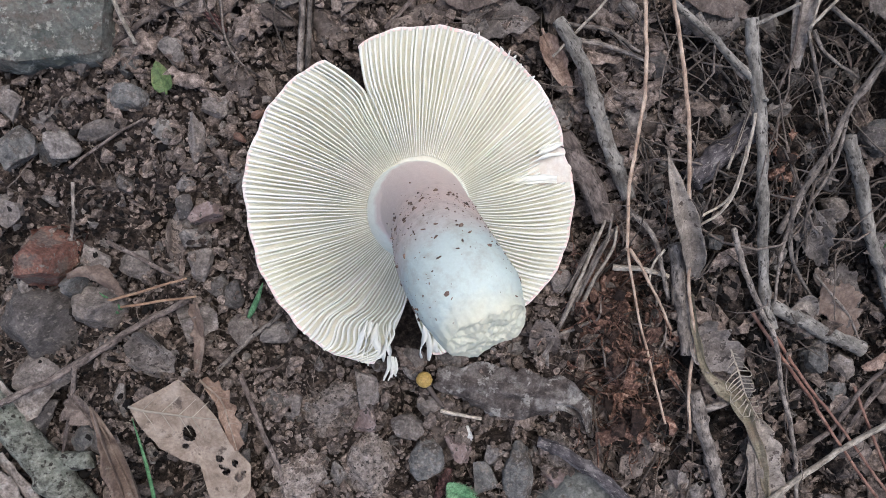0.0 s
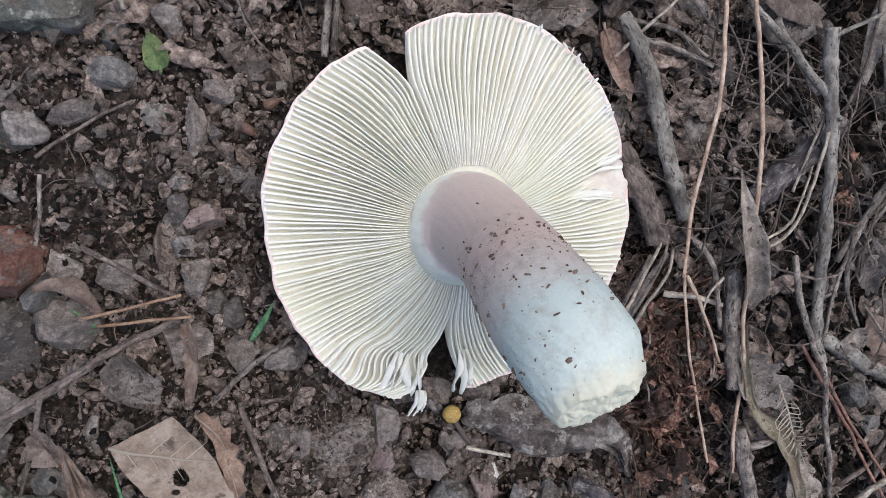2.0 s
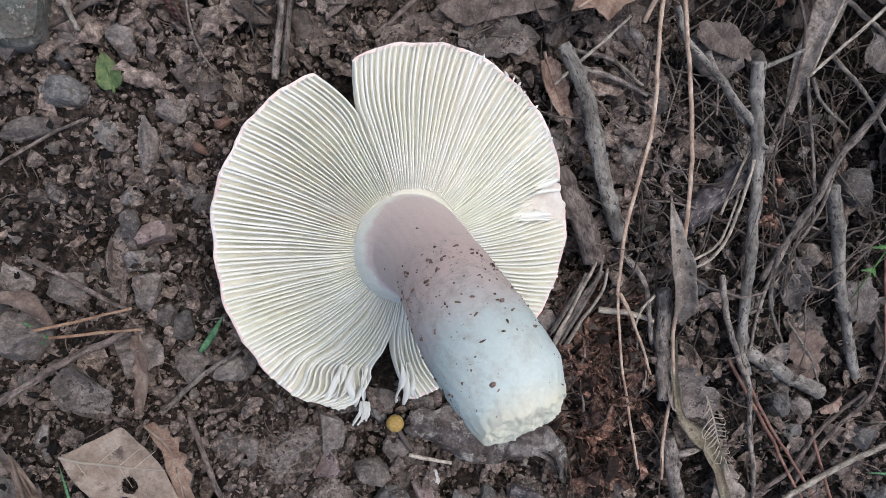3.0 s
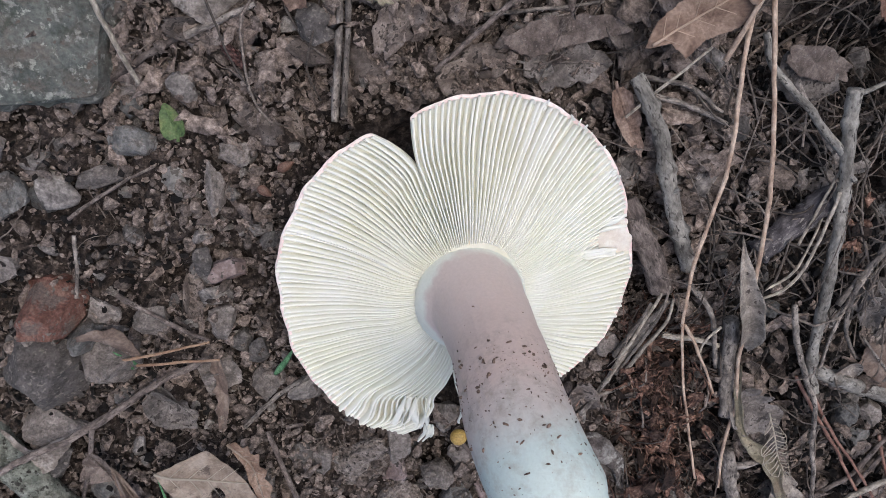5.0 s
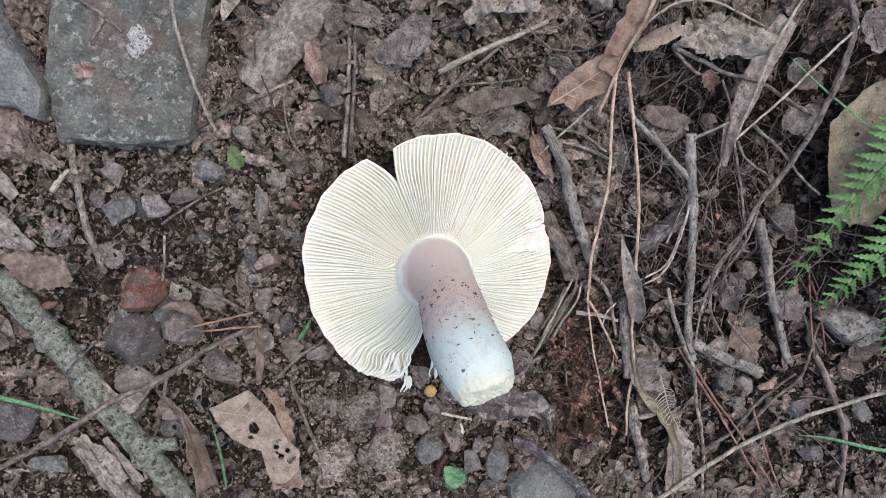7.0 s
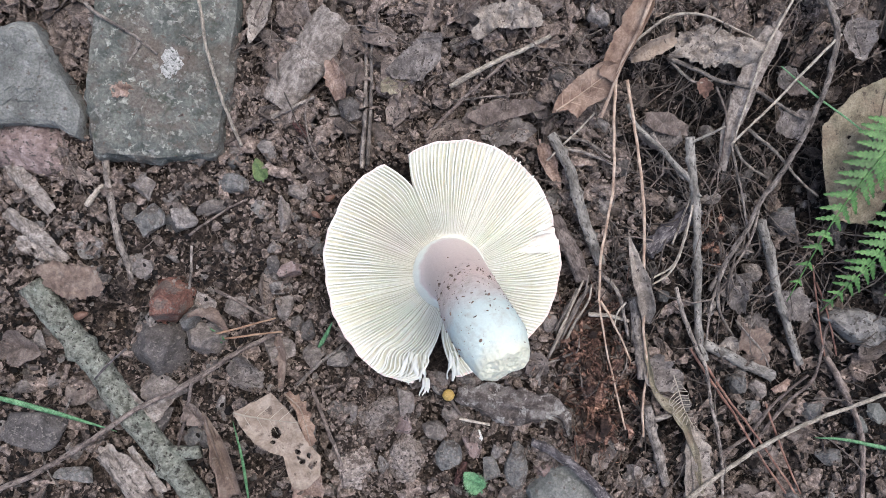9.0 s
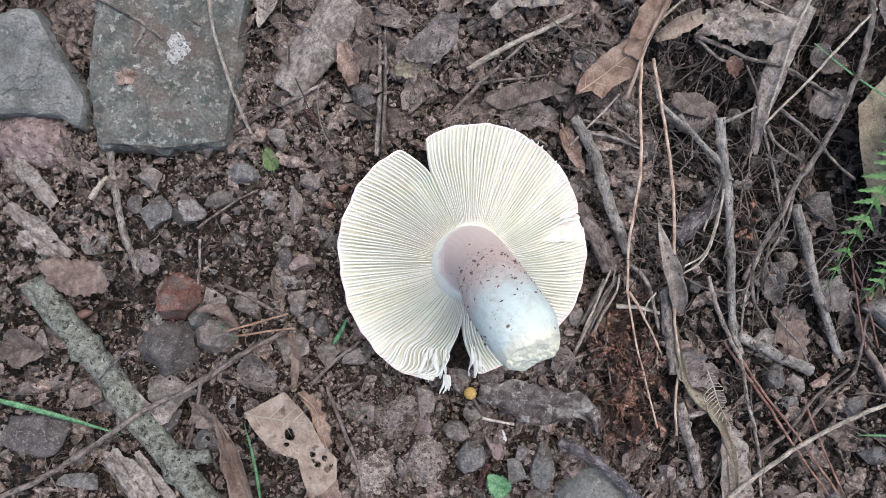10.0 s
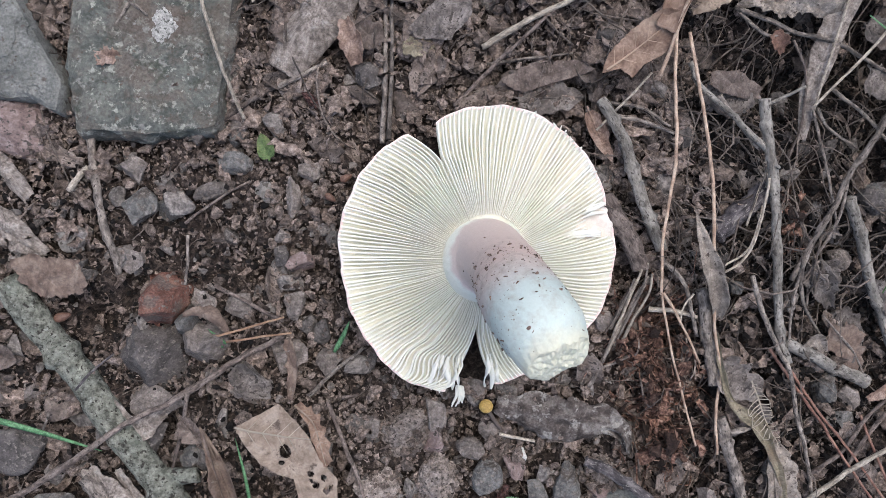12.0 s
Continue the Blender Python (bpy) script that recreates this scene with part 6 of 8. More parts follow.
stick("thin bent brown twig", [(-0.0813, -0.0546, 0.0050), (-0.0773, -0.0657, 0.0060), (-0.0718, -0.0785, 0.0060), (-0.0668, -0.0930, 0.0050), (-0.0635, -0.1102, 0.0050)], 0.0011, 0.0010, BROWN_TWIG, 19, 8)
stick("short brown twig stub", [(-0.0752, -0.0540, 0.0040), (-0.0682, -0.0526, 0.0040)], 0.0009, 0.0008, BROWN_TWIG, 20, 6, steps=12)
stick("thin twig beside the needles", [(-0.1364, -0.0007, 0.0040), (-0.1249, -0.0063, 0.0060), (-0.1111, -0.0133, 0.0060), (-0.1029, -0.0177, 0.0050)], 0.0010, 0.0008, BROWN_TWIG, 21, 8)
stick("upright thin grey twig", [(-0.1481, 0.0231, 0.0060), (-0.1485, 0.0106, 0.0060), (-0.1494, -0.0005, 0.0070)], 0.0008, 0.0007, TWIG, 22, 6)
stick("thin curved rootlet twig", [(-0.1500, 0.0287, 0.0040), (-0.1331, 0.0407, 0.0050), (-0.1192, 0.0490, 0.0050)], 0.0007, 0.0005, BROWN_TWIG, 23, 6)
stick("pale dry stalk over leaf litter", [(-0.0099, 0.1116, 0.0050), (0.0096, 0.1225, 0.0070), (0.0264, 0.1308, 0.0080), (0.0434, 0.1394, 0.0080)], 0.0015, 0.0012, STRAW, 24, 8, name="stalk", category="stalk")
stick("thin brown stalk over leaf litter", [(-0.0226, 0.0851, 0.0040), (-0.0044, 0.1031, 0.0060), (0.0096, 0.1156, 0.0070), (0.0250, 0.1294, 0.0080)], 0.0011, 0.0008, BROWN_TWIG, 25, 8, name="stalk", category="stalk")
stick("brown stalk over leaf litter", [(-0.0070, 0.1049, 0.0040), (0.0100, 0.1070, 0.0040), (0.0342, 0.1108, 0.0040)], 0.0008, 0.0006, TWIG, 26, 6, name="stalk", category="stalk")
stick("short grey wood splinter by the slab", [(-0.1065, 0.0937, 0.0050), (-0.0940, 0.0990, 0.0050), (-0.0823, 0.1049, 0.0050)], 0.0014, 0.0008, TWIG, 27, 8, name="splinter")
stick("brown dead stalk by the slab", [(-0.1317, 0.0781, 0.0040), (-0.1190, 0.0872, 0.0050), (-0.1065, 0.0942, 0.0050)], 0.0015, 0.0010, BROWN_TWIG, 28, 8, name="stalk", category="stalk")
stick("thin pale stem beside the cap", [(0.0441, 0.0730, 0.0120), (0.0562, 0.0853, 0.0140), (0.0680, 0.0986, 0.0170)], 0.0006, 0.0005, STRAW, 29, 6, name="stalk", category="stalk")
stick("thin grey twig under the needles", [(0.0551, 0.0808, 0.0070), (0.0665, 0.0774, 0.0070), (0.0812, 0.0717, 0.0060)], 0.0011, 0.0008, TWIG, 30, 8)
stick("grey twig leaning near the stem foot", [(0.0425, -0.0490, 0.0030), (0.0499, -0.0333, 0.0060), (0.0596, -0.0142, 0.0070), (0.0696, 0.0043, 0.0070)], 0.0010, 0.0013, TWIG, 31, 8)
stick("small pale twig", [(0.0460, -0.0411, 0.0040), (0.0559, -0.0364, 0.0050), (0.0631, -0.0336, 0.0050)], 0.0008, 0.0007, TWIG, 32, 6, steps=16)
stick("pale dead stalk", [(0.0700, -0.0115, 0.0060), (0.0812, -0.0114, 0.0070), (0.0928, -0.0144, 0.0070)], 0.0013, 0.0010, STRAW, 33, 8, name="stalk", category="stalk")
stick("grey curved twig", [(0.0748, 0.0129, 0.0090), (0.0845, 0.0015, 0.0100), (0.0889, -0.0126, 0.0100), (0.0927, -0.0241, 0.0090)], 0.0012, 0.0009, TWIG, 34, 8)
stick("thin pale root", [(0.1143, 0.0283, 0.0120), (0.1238, 0.0548, 0.0150), (0.1267, 0.0631, 0.0160)], 0.0006, 0.0005, STRAW, 35, 6, name="root", category="root")
stick("curved pale root", [(0.1012, 0.0085, 0.0090), (0.1141, 0.0153, 0.0090), (0.1199, 0.0252, 0.0100), (0.1247, 0.0480, 0.0120)], 0.0006, 0.0005, STRAW, 36, 6, name="root", category="root")
stick("pale dry straw", [(0.1750, 0.1631, 0.0200), (0.1591, 0.1333, 0.0200), (0.1527, 0.1116, 0.0190), (0.1463, 0.0850, 0.0170)], 0.0008, 0.0006, STRAW, 38, 6, name="straw", category="straw")
stick("pale dry straw", [(0.2009, 0.1438, 0.0220), (0.1817, 0.1232, 0.0210), (0.1609, 0.1009, 0.0200), (0.1450, 0.0840, 0.0180)], 0.0008, 0.0006, STRAW, 39, 6, name="straw", category="straw")
stick("grey bent root twig", [(0.1075, 0.1300, 0.0130), (0.1231, 0.1235, 0.0150), (0.1359, 0.1182, 0.0160), (0.1522, 0.1151, 0.0160), (0.1693, 0.1079, 0.0150), (0.1871, 0.0992, 0.0130)], 0.0013, 0.0009, TWIG, 40, 8, branches=[([(0.1092, 0.1279, 0.0130), (0.1222, 0.1174, 0.0140), (0.1331, 0.1182, 0.0150)], 0.0009, 0.0007)])
stick("thin drooping root", [(0.1534, 0.0932, 0.0160), (0.1703, 0.0811, 0.0160), (0.1852, 0.0673, 0.0140), (0.2007, 0.0564, 0.0110)], 0.0010, 0.0007, TWIG, 41, 7, name="root", category="root")
stick("thin drooping root", [(0.1481, 0.0836, 0.0160), (0.1548, 0.0743, 0.0150), (0.1693, 0.0652, 0.0130)], 0.0009, 0.0006, TWIG, 42, 7, name="root", category="root")
stick("thin hanging stem", [(0.1462, 0.0836, 0.0150), (0.1529, 0.0648, 0.0130), (0.1587, 0.0423, 0.0100), (0.1638, 0.0261, 0.0080)], 0.0008, 0.0006, TWIG, 43, 7, name="root", category="root")
stick("thin hanging stem", [(0.1345, 0.1144, 0.0160), (0.1421, 0.0992, 0.0150), (0.1424, 0.0772, 0.0130), (0.1363, 0.0595, 0.0100)], 0.0007, 0.0005, BROWN_TWIG, 44, 7, name="root", category="root")
stick("brown arching stalk", [(0.0883, 0.1366, 0.0120), (0.1059, 0.1500, 0.0150), (0.1245, 0.1527, 0.0160), (0.1412, 0.1474, 0.0150), (0.1552, 0.1421, 0.0130)], 0.0008, 0.0006, STRAW, 45, 7, name="stalk", category="stalk")
stick("thin twig crossing the litter", [(0.1706, -0.0908, 0.0070), (0.1888, -0.0663, 0.0090), (0.2082, -0.0493, 0.0090), (0.2134, -0.0224, 0.0090), (0.2199, -0.0091, 0.0080)], 0.0011, 0.0007, BROWN_TWIG, 46, 8)
stick("thin twig crossing the litter", [(0.1519, -0.0926, 0.0070), (0.1696, -0.0803, 0.0080), (0.1852, -0.0630, 0.0090), (0.2042, -0.0474, 0.0100)], 0.0011, 0.0008, BROWN_TWIG, 47, 8)
stick("long pale straw with a reddish streak", [(0.1210, -0.1247, 0.0080), (0.1497, -0.1042, 0.0100), (0.1816, -0.0840, 0.0120), (0.2108, -0.0700, 0.0130), (0.2568, -0.0508, 0.0140)], 0.0014, 0.0012, STRAW, 48, 8, name="straw", category="straw")
stick("brown weathered twig", [(0.2148, -0.0360, 0.0080), (0.2260, -0.0592, 0.0090), (0.2341, -0.0870, 0.0070), (0.2356, -0.1188, 0.0050)], 0.0020, 0.0014, BROWN_TWIG, 49, 10, knots=2)
stick("grey twig by the fern", [(0.1954, 0.0102, 0.0070), (0.2040, -0.0097, 0.0060), (0.2199, -0.0366, 0.0050)], 0.0009, 0.0006, BROWN_TWIG, 50, 7)
stick("dead split wood beside the thick stick", [(-0.1949, -0.0904, 0.0060), (-0.1822, -0.1062, 0.0070), (-0.1682, -0.1224, 0.0070), (-0.1591, -0.1360, 0.0060)], 0.0050, 0.0056, TWIG, 51, 10, 0.2)
stick("hair-thin curling root", [(-0.2116, -0.0605, 0.0100), (-0.2194, -0.0760, 0.0060), (-0.2282, -0.0861, 0.0050), (-0.2271, -0.0990, 0.0050), (-0.2205, -0.1107, 0.0040)], 0.0006, 0.0005, TWIG, 53, 6, name="root", category="root")
stick("thin stub crossing the thick stick", [(-0.1952, -0.0476, 0.0210), (-0.1893, -0.0404, 0.0210), (-0.1819, -0.0328, 0.0120)], 0.0006, 0.0006, DARK_TWIG, 54, 6, steps=14)
stick("large weathered grey log", [(0.2440, 0.1995, 0.0100), (0.2520, 0.1530, 0.0110), (0.2630, 0.1158, 0.0100), (0.2820, 0.0684, 0.0080)], 0.0175, 0.015, LOG, 55, 26, 0.14, 90, name="log", category="log", scale=120)
stick("grey twig at the litter's edge", [(0.0479, 0.0872, 0.0080), (0.0662, 0.0841, 0.0060), (0.0800, 0.0756, 0.0040)], 0.0010, 0.0008, TWIG, 56, 6)
stick("dry stalk lying across the slab", [(-0.1433, 0.1583, 0.0150), (-0.1409, 0.1468, 0.0150), (-0.1374, 0.1264, 0.0150), (-0.1311, 0.1046, 0.0140), (-0.1218, 0.0777, 0.0080)], 0.0011, 0.0009, STRAW, 57, 7, name="stalk", category="stalk")
stick("thin forked twig lying on the slab", [(-0.2009, 0.1495, 0.0140), (-0.1951, 0.1447, 0.0140), (-0.1836, 0.1378, 0.0140), (-0.1717, 0.1303, 0.0140), (-0.1636, 0.1245, 0.0130)], 0.0012, 0.0008, TWIG, 58, 7, branches=[([(-0.1720, 0.1297, 0.0140), (-0.1784, 0.1210, 0.0140), (-0.1863, 0.1113, 0.0130)], 0.0010, 0.0006)])
ribbon("reddish-brown rotten scrap on the slab", [(-0.1880, 0.1075, 0.0140), (-0.1828, 0.1052, 0.0150), (-0.1773, 0.1049, 0.0140)], [0.0043, 0.0086, 0.0038], RUST_LEAF, 61, 0.3, (0.1, 0.2), 0.3, 0.10)
stick("thick brown bark-covered stub beside the cap", [(0.0497, 0.0422, 0.0060), (0.0551, 0.0314, 0.0080), (0.0613, 0.0194, 0.0080), (0.0670, 0.0072, 0.0060)], 0.0042, 0.0045, BROWN_TWIG, 91, 12, 0.12, knots=1)
stick("dark rotten branch crumbling into soil", [(0.1008, 0.0240, 0.0060), (0.1105, 0.0326, 0.0070), (0.1196, 0.0401, 0.0080), (0.1306, 0.0481, 0.0080)], 0.0052, 0.0046, DARK_TWIG, 92, 14, 0.2)
STALKS = "thin dry grey-brown stalk in a tuft"
stick(STALKS, [(0.0507, -0.0321, 0.0070), (0.0573, -0.0126, 0.0100), (0.0641, 0.0040, 0.0110), (0.0665, 0.0114, 0.0100)], 0.0009, 0.0006, STRAW, 93, 7, name="stalk", category="stalk", group="tuft of stalks")
stick(STALKS, [(0.0542, -0.0289, 0.0070), (0.0606, -0.0125, 0.0110), (0.0662, 0.0008, 0.0110), (0.0684, 0.0108, 0.0090)], 0.0007, 0.0005, TWIG, 94, 7, name="stalk", category="stalk", group="tuft of stalks")
stick(STALKS, [(0.0578, -0.0262, 0.0080), (0.0619, -0.0152, 0.0110), (0.0686, -0.0033, 0.0110), (0.0705, 0.0060, 0.0090)], 0.0008, 0.0006, STRAW, 95, 7, name="stalk", category="stalk", group="tuft of stalks")
stick(STALKS, [(0.0519, -0.0207, 0.0080), (0.0581, -0.0072, 0.0100), (0.0627, 0.0034, 0.0100)], 0.0011, 0.0008, TWIG, 96, 7, name="stalk", category="stalk", group="tuft of stalks")
stick(STALKS, [(0.0747, -0.0032, 0.0130), (0.0817, -0.0139, 0.0120), (0.0891, -0.0262, 0.0100), (0.0952, -0.0373, 0.0080)], 0.0007, 0.0005, NEEDLE, 97, 7, name="stalk", category="stalk", group="tuft of stalks")
stick(STALKS, [(0.0884, -0.0033, 0.0120), (0.0844, -0.0099, 0.0120), (0.0837, -0.0181, 0.0100)], 0.0006, 0.0004, STRAW, 98, 6, name="stalk", category="stalk", group="tuft of stalks")
stick("pale root looping over the twigs", [(0.1227, 0.0503, 0.0200), (0.1204, 0.0348, 0.0180), (0.1168, 0.0205, 0.0150), (0.1113, 0.0112, 0.0120), (0.1043, 0.0063, 0.0090)], 0.0007, 0.0005, STRAW, 99, 7, name="root", category="root")
stick("bent pale twig under the vine", [(0.1432, 0.0137, 0.0160), (0.1429, -0.0022, 0.0140), (0.1475, -0.0130, 0.0130), (0.1558, -0.0241, 0.0100)], 0.0010, 0.0007, TWIG, 100, 8)
stick("bent pale twig under the vine", [(0.1464, 0.0190, 0.0160), (0.1410, 0.0031, 0.0140), (0.1387, -0.0130, 0.0120), (0.1385, -0.0267, 0.0090)], 0.0009, 0.0006, TWIG, 101, 8)
stick("pale reddish root hair", [(0.1571, -0.0147, 0.0100), (0.1662, -0.0241, 0.0110), (0.1764, -0.0337, 0.0100), (0.1832, -0.0463, 0.0080)], 0.0006, 0.0005, TWIG, 102, 7, name="root", category="root")
# ---- needles ----
NEEDLES = "long tan pine needle bent over the litter"
stick(NEEDLES, [(0.0788, 0.1411, 0.0220), (0.0770, 0.1113, 0.0220), (0.0771, 0.0870, 0.0210), (0.0778, 0.0653, 0.0200), (0.0762, 0.0435, 0.0180), (0.0736, 0.0186, 0.0150), (0.0737, -0.0039, 0.0130)], 0.0009, 0.0007, NEEDLE, 61, 8, 0.05, name="pine_needle", category="needle", group="pine needles")
stick(NEEDLES, [(0.0830, 0.1154, 0.0220), (0.0876, 0.0953, 0.0210), (0.0931, 0.0626, 0.0200), (0.0960, 0.0325, 0.0170), (0.0971, 0.0074, 0.0150), (0.0999, -0.0181, 0.0130), (0.1044, -0.0408, 0.0120), (0.1023, -0.0582, 0.0100), (0.1025, -0.0799, 0.0090)], 0.0009, 0.0007, NEEDLE, 62, 8, 0.05, 60, name="pine_needle", category="needle", group="pine needles")
stick("thin tan pine needle", [(0.0737, -0.0025, 0.0130), (0.0797, -0.0293, 0.0120), (0.0862, -0.0524, 0.0100), (0.0930, -0.0760, 0.0070)], 0.0006, 0.0005, NEEDLE, 63, 7, 0.05, name="pine_needle", category="needle", group="pine needles")
stick("short orange-brown pine needle", [(-0.1381, -0.0254, 0.0090), (-0.1212, -0.0208, 0.0110), (-0.1020, -0.0151, 0.0110)], 0.0006, 0.0005, ORANGE_NEEDLE, 64, 8, 0.05, name="pine_needle", category="needle", group="pine needles")
stick("short orange-brown pine needle", [(-0.1299, -0.0274, 0.0090), (-0.1130, -0.0248, 0.0110), (-0.0986, -0.0228, 0.0120)], 0.0006, 0.0005, ORANGE_NEEDLE, 65, 8, 0.05, name="pine_needle", category="needle", group="pine needles")
stick("fallen red-brown pine needle", [(0.1297, -0.0301, 0.0090), (0.1440, -0.0515, 0.0100), (0.1587, -0.0703, 0.0100), (0.1740, -0.0924, 0.0090), (0.1895, -0.1147, 0.0080)], 0.0008, 0.0006, RED_NEEDLE, 66, 8, 0.05, name="pine_needle", category="needle", group="pine needles")
stick("fallen red-brown pine needle", [(0.1341, -0.0330, 0.0090), (0.1513, -0.0573, 0.0100), (0.1675, -0.0762, 0.0100), (0.1829, -0.0968, 0.0090), (0.1954, -0.1148, 0.0080)], 0.0008, 0.0006, RED_NEEDLE, 67, 8, 0.05, name="pine_needle", category="needle", group="pine needles")
stick("fallen red-brown pine needle", [(0.1796, -0.0646, 0.0080), (0.1842, -0.0795, 0.0090), (0.1908, -0.0972, 0.0080), (0.1984, -0.1151, 0.0070)], 0.0008, 0.0006, RED_NEEDLE, 68, 8, 0.05, name="pine_needle", category="needle", group="pine needles")
stick("fallen red-brown pine needle", [(0.2030, 0.0171, 0.0080), (0.2075, -0.0092, 0.0090), (0.2150, -0.0394, 0.0080)], 0.0006, 0.0005, RED_NEEDLE, 69, 7, 0.05, name="pine_needle", category="needle", group="pine needles")
stick("fallen red-brown pine needle", [(0.2053, 0.0072, 0.0080), (0.2126, -0.0091, 0.0090), (0.2210, -0.0359, 0.0080)], 0.0006, 0.0005, RED_NEEDLE, 70, 7, 0.05, name="pine_needle", category="needle", group="pine needles")
# ---- leaves ----
dry_leaf("large yellowing leaf beside the fern", [(0.198, 0.095), (0.213, 0.114), (0.235, 0.124), (0.246, 0.093), (0.243, 0.064), (0.228, 0.040), (0.208, 0.044), (0.201, 0.069)], OLIVE_LEAF, 10, 0.012, tilt=(0.05, 0.05), curl=0.06, crumple=0.05, rag=0.025, holes=[(0.214, 0.090, 0.0012), (0.224, 0.062, 0.0010)], rib=[(0.233, 0.122), (0.228, 0.090), (0.218, 0.046)], veins=5)
dry_leaf("flat grey-brown leaf beside the twigs", [(0.093, 0.088), (0.098, 0.098), (0.107, 0.098), (0.117, 0.091), (0.119, 0.085), (0.109, 0.078), (0.101, 0.081)], GREY_LEAF, 11, 0.008, curl=0.12, crumple=0.08, rag=0.05)
dry_leaf("grey-tan torn leaf piece", [(0.162, -0.021), (0.172, -0.011), (0.180, -0.015), (0.182, -0.027), (0.176, -0.038), (0.167, -0.035)], GREY_LEAF, 12, 0.008, curl=0.12, crumple=0.12, rag=0.09)
slate("pale grey rough stone under the fern", [(0.213, -0.014), (0.220, -0.009), (0.229, -0.008), (0.247, -0.013), (0.250, -0.025), (0.238, -0.031), (0.226, -0.025)], 0.014, PALE_ROCK, 14, rough=0.15, soft=1)
dry_leaf("grey-brown crumpled leaf over the litter", [(-0.001, 0.139), (0.002, 0.152), (0.022, 0.158), (0.040, 0.150), (0.039, 0.142), (0.025, 0.141), (0.014, 0.142), (0.005, 0.134)], PALE_LEAF, 15, 0.012, curl=0.15, crumple=0.30, rag=0.13, lip=0.15)
dry_leaf("brown matted leaf pressed flat", [(-0.002, 0.096), (0.012, 0.105), (0.037, 0.107), (0.043, 0.101), (0.024, 0.096), (0.009, 0.091)], BROWN_LEAF, 17, 0.006, curl=0.08, crumple=0.07, rag=0.09)
leaf("brown matted leaf", 0.0243, 0.0898, 0.0320, 0.0160, 0.03, GREY_LEAF, 18, 0.003, 0.12, 0.05, torn=0.3)
leaf("small bluish-grey leaf", -0.1129, 0.1456, 0.0285, 0.0104, -1.89, PALE_LEAF, 21, 0.005, 0.6, 0.05, torn=0.2)
dry_leaf("large crumpled pale leaf above the hollow", [(0.107, 0.131), (0.108, 0.141), (0.127, 0.146), (0.144, 0.146), (0.157, 0.136), (0.156, 0.126), (0.140, 0.127), (0.128, 0.124), (0.116, 0.129)], PALE_LEAF, 23, 0.016, curl=0.12, crumple=0.40, rag=0.15, lip=0.15)
leaf("crumpled grey-brown leaf", 0.1971, 0.1658, 0.0185, 0.0164, -0.71, GREY_LEAF, 24, 0.014, 0.5, 0.1, torn=0.3)
leaf("crumpled grey-brown leaf", 0.2152, 0.1426, 0.0235, 0.0178, -1.22, GREY_LEAF, 25, 0.014, 0.5, 0.1, torn=0.3)
leaf("grey leaf among roots", 0.1807, 0.1197, 0.0171, 0.0120, -0.45, GREY_LEAF, 27, 0.009, 0.2, 0.05, torn=0.2)
leaf("brown leaf beside the stick", -0.2378, -0.0335, 0.0219, 0.0166, -0.28, BROWN_LEAF, 30, 0.005, 0.3, 0.08, torn=0.3)
leaf("brown curled leaf scrap", -0.1447, -0.0683, 0.0140, 0.0100, -0.92, BROWN_LEAF, 31, 0.008, 0.5, 0.1, torn=0.3)
leaf("brown leaf scrap behind the cap", 0.0470, 0.0703, 0.0267, 0.0074, -1.12, RUST_LEAF, 34, 0.006, 0.5, 0.1, torn=0.3)
leaf("greyish leaf scrap", -0.1177, -0.0471, 0.0230, 0.0112, -0.67, GREY_LEAF, 36, 0.007, 0.5, 0.1, torn=0.15)
leaf("greyish leaf with a fold", 0.1596, 0.0026, 0.0169, 0.0155, -0.88, GREY_LEAF, 37, 0.007, 0.6, 0.1, torn=0.2)
leaf("grey-brown leaf scrap", 0.1149, -0.0464, 0.0266, 0.0170, -0.67, GREY_LEAF, 38, 0.008, 0.4, 0.1, torn=0.3)
dry_leaf("reddish-brown crumpled leaf beside the stick", [(-0.229, 0.011), (-0.217, 0.014), (-0.199, 0.011), (-0.191, 0.003), (-0.196, -0.005), (-0.213, -0.006), (-0.224, 0.001)], PINK_LEAF, 39, 0.010, curl=0.12, crumple=0.16, rag=0.10)
ribbon("long fibrous piece of rotten wood", [(-0.2470, 0.0660, 0.0060), (-0.2360, 0.0550, 0.0070), (-0.2220, 0.0400, 0.0060)], [0.0080, 0.0095, 0.0070], DEAD_BARK, 40, -0.5, (0.1, 0.2), 0.12, 0.06, name="wood_piece", category="wood")
ribbon("long fibrous piece of rotten wood", [(-0.2470, 0.0400, 0.0060), (-0.2310, 0.0290, 0.0080), (-0.2140, 0.0140, 0.0070)], [0.0075, 0.0090, 0.0050], DEAD_BARK, 44, -0.5, (0.1, 0.0), 0.14, 0.07, name="wood_piece", category="wood")
leaf("small green leaf growing in the soil", -0.1120, 0.0655, 0.0125, 0.0078, 1.91, GREEN_LEAF, 41, 0.006, 0.5, 0.15, torn=0.05, name="green_leaf", rib_material=GREEN_LEAF)
leaf("bright green toothed leaflet", 0.0074, -0.1058, 0.0143, 0.0104, 2.32, GRASS, 42, 0.010, 0.2, 0.1, teeth=0.8, name="green_leaf", rib_material=GRASS)
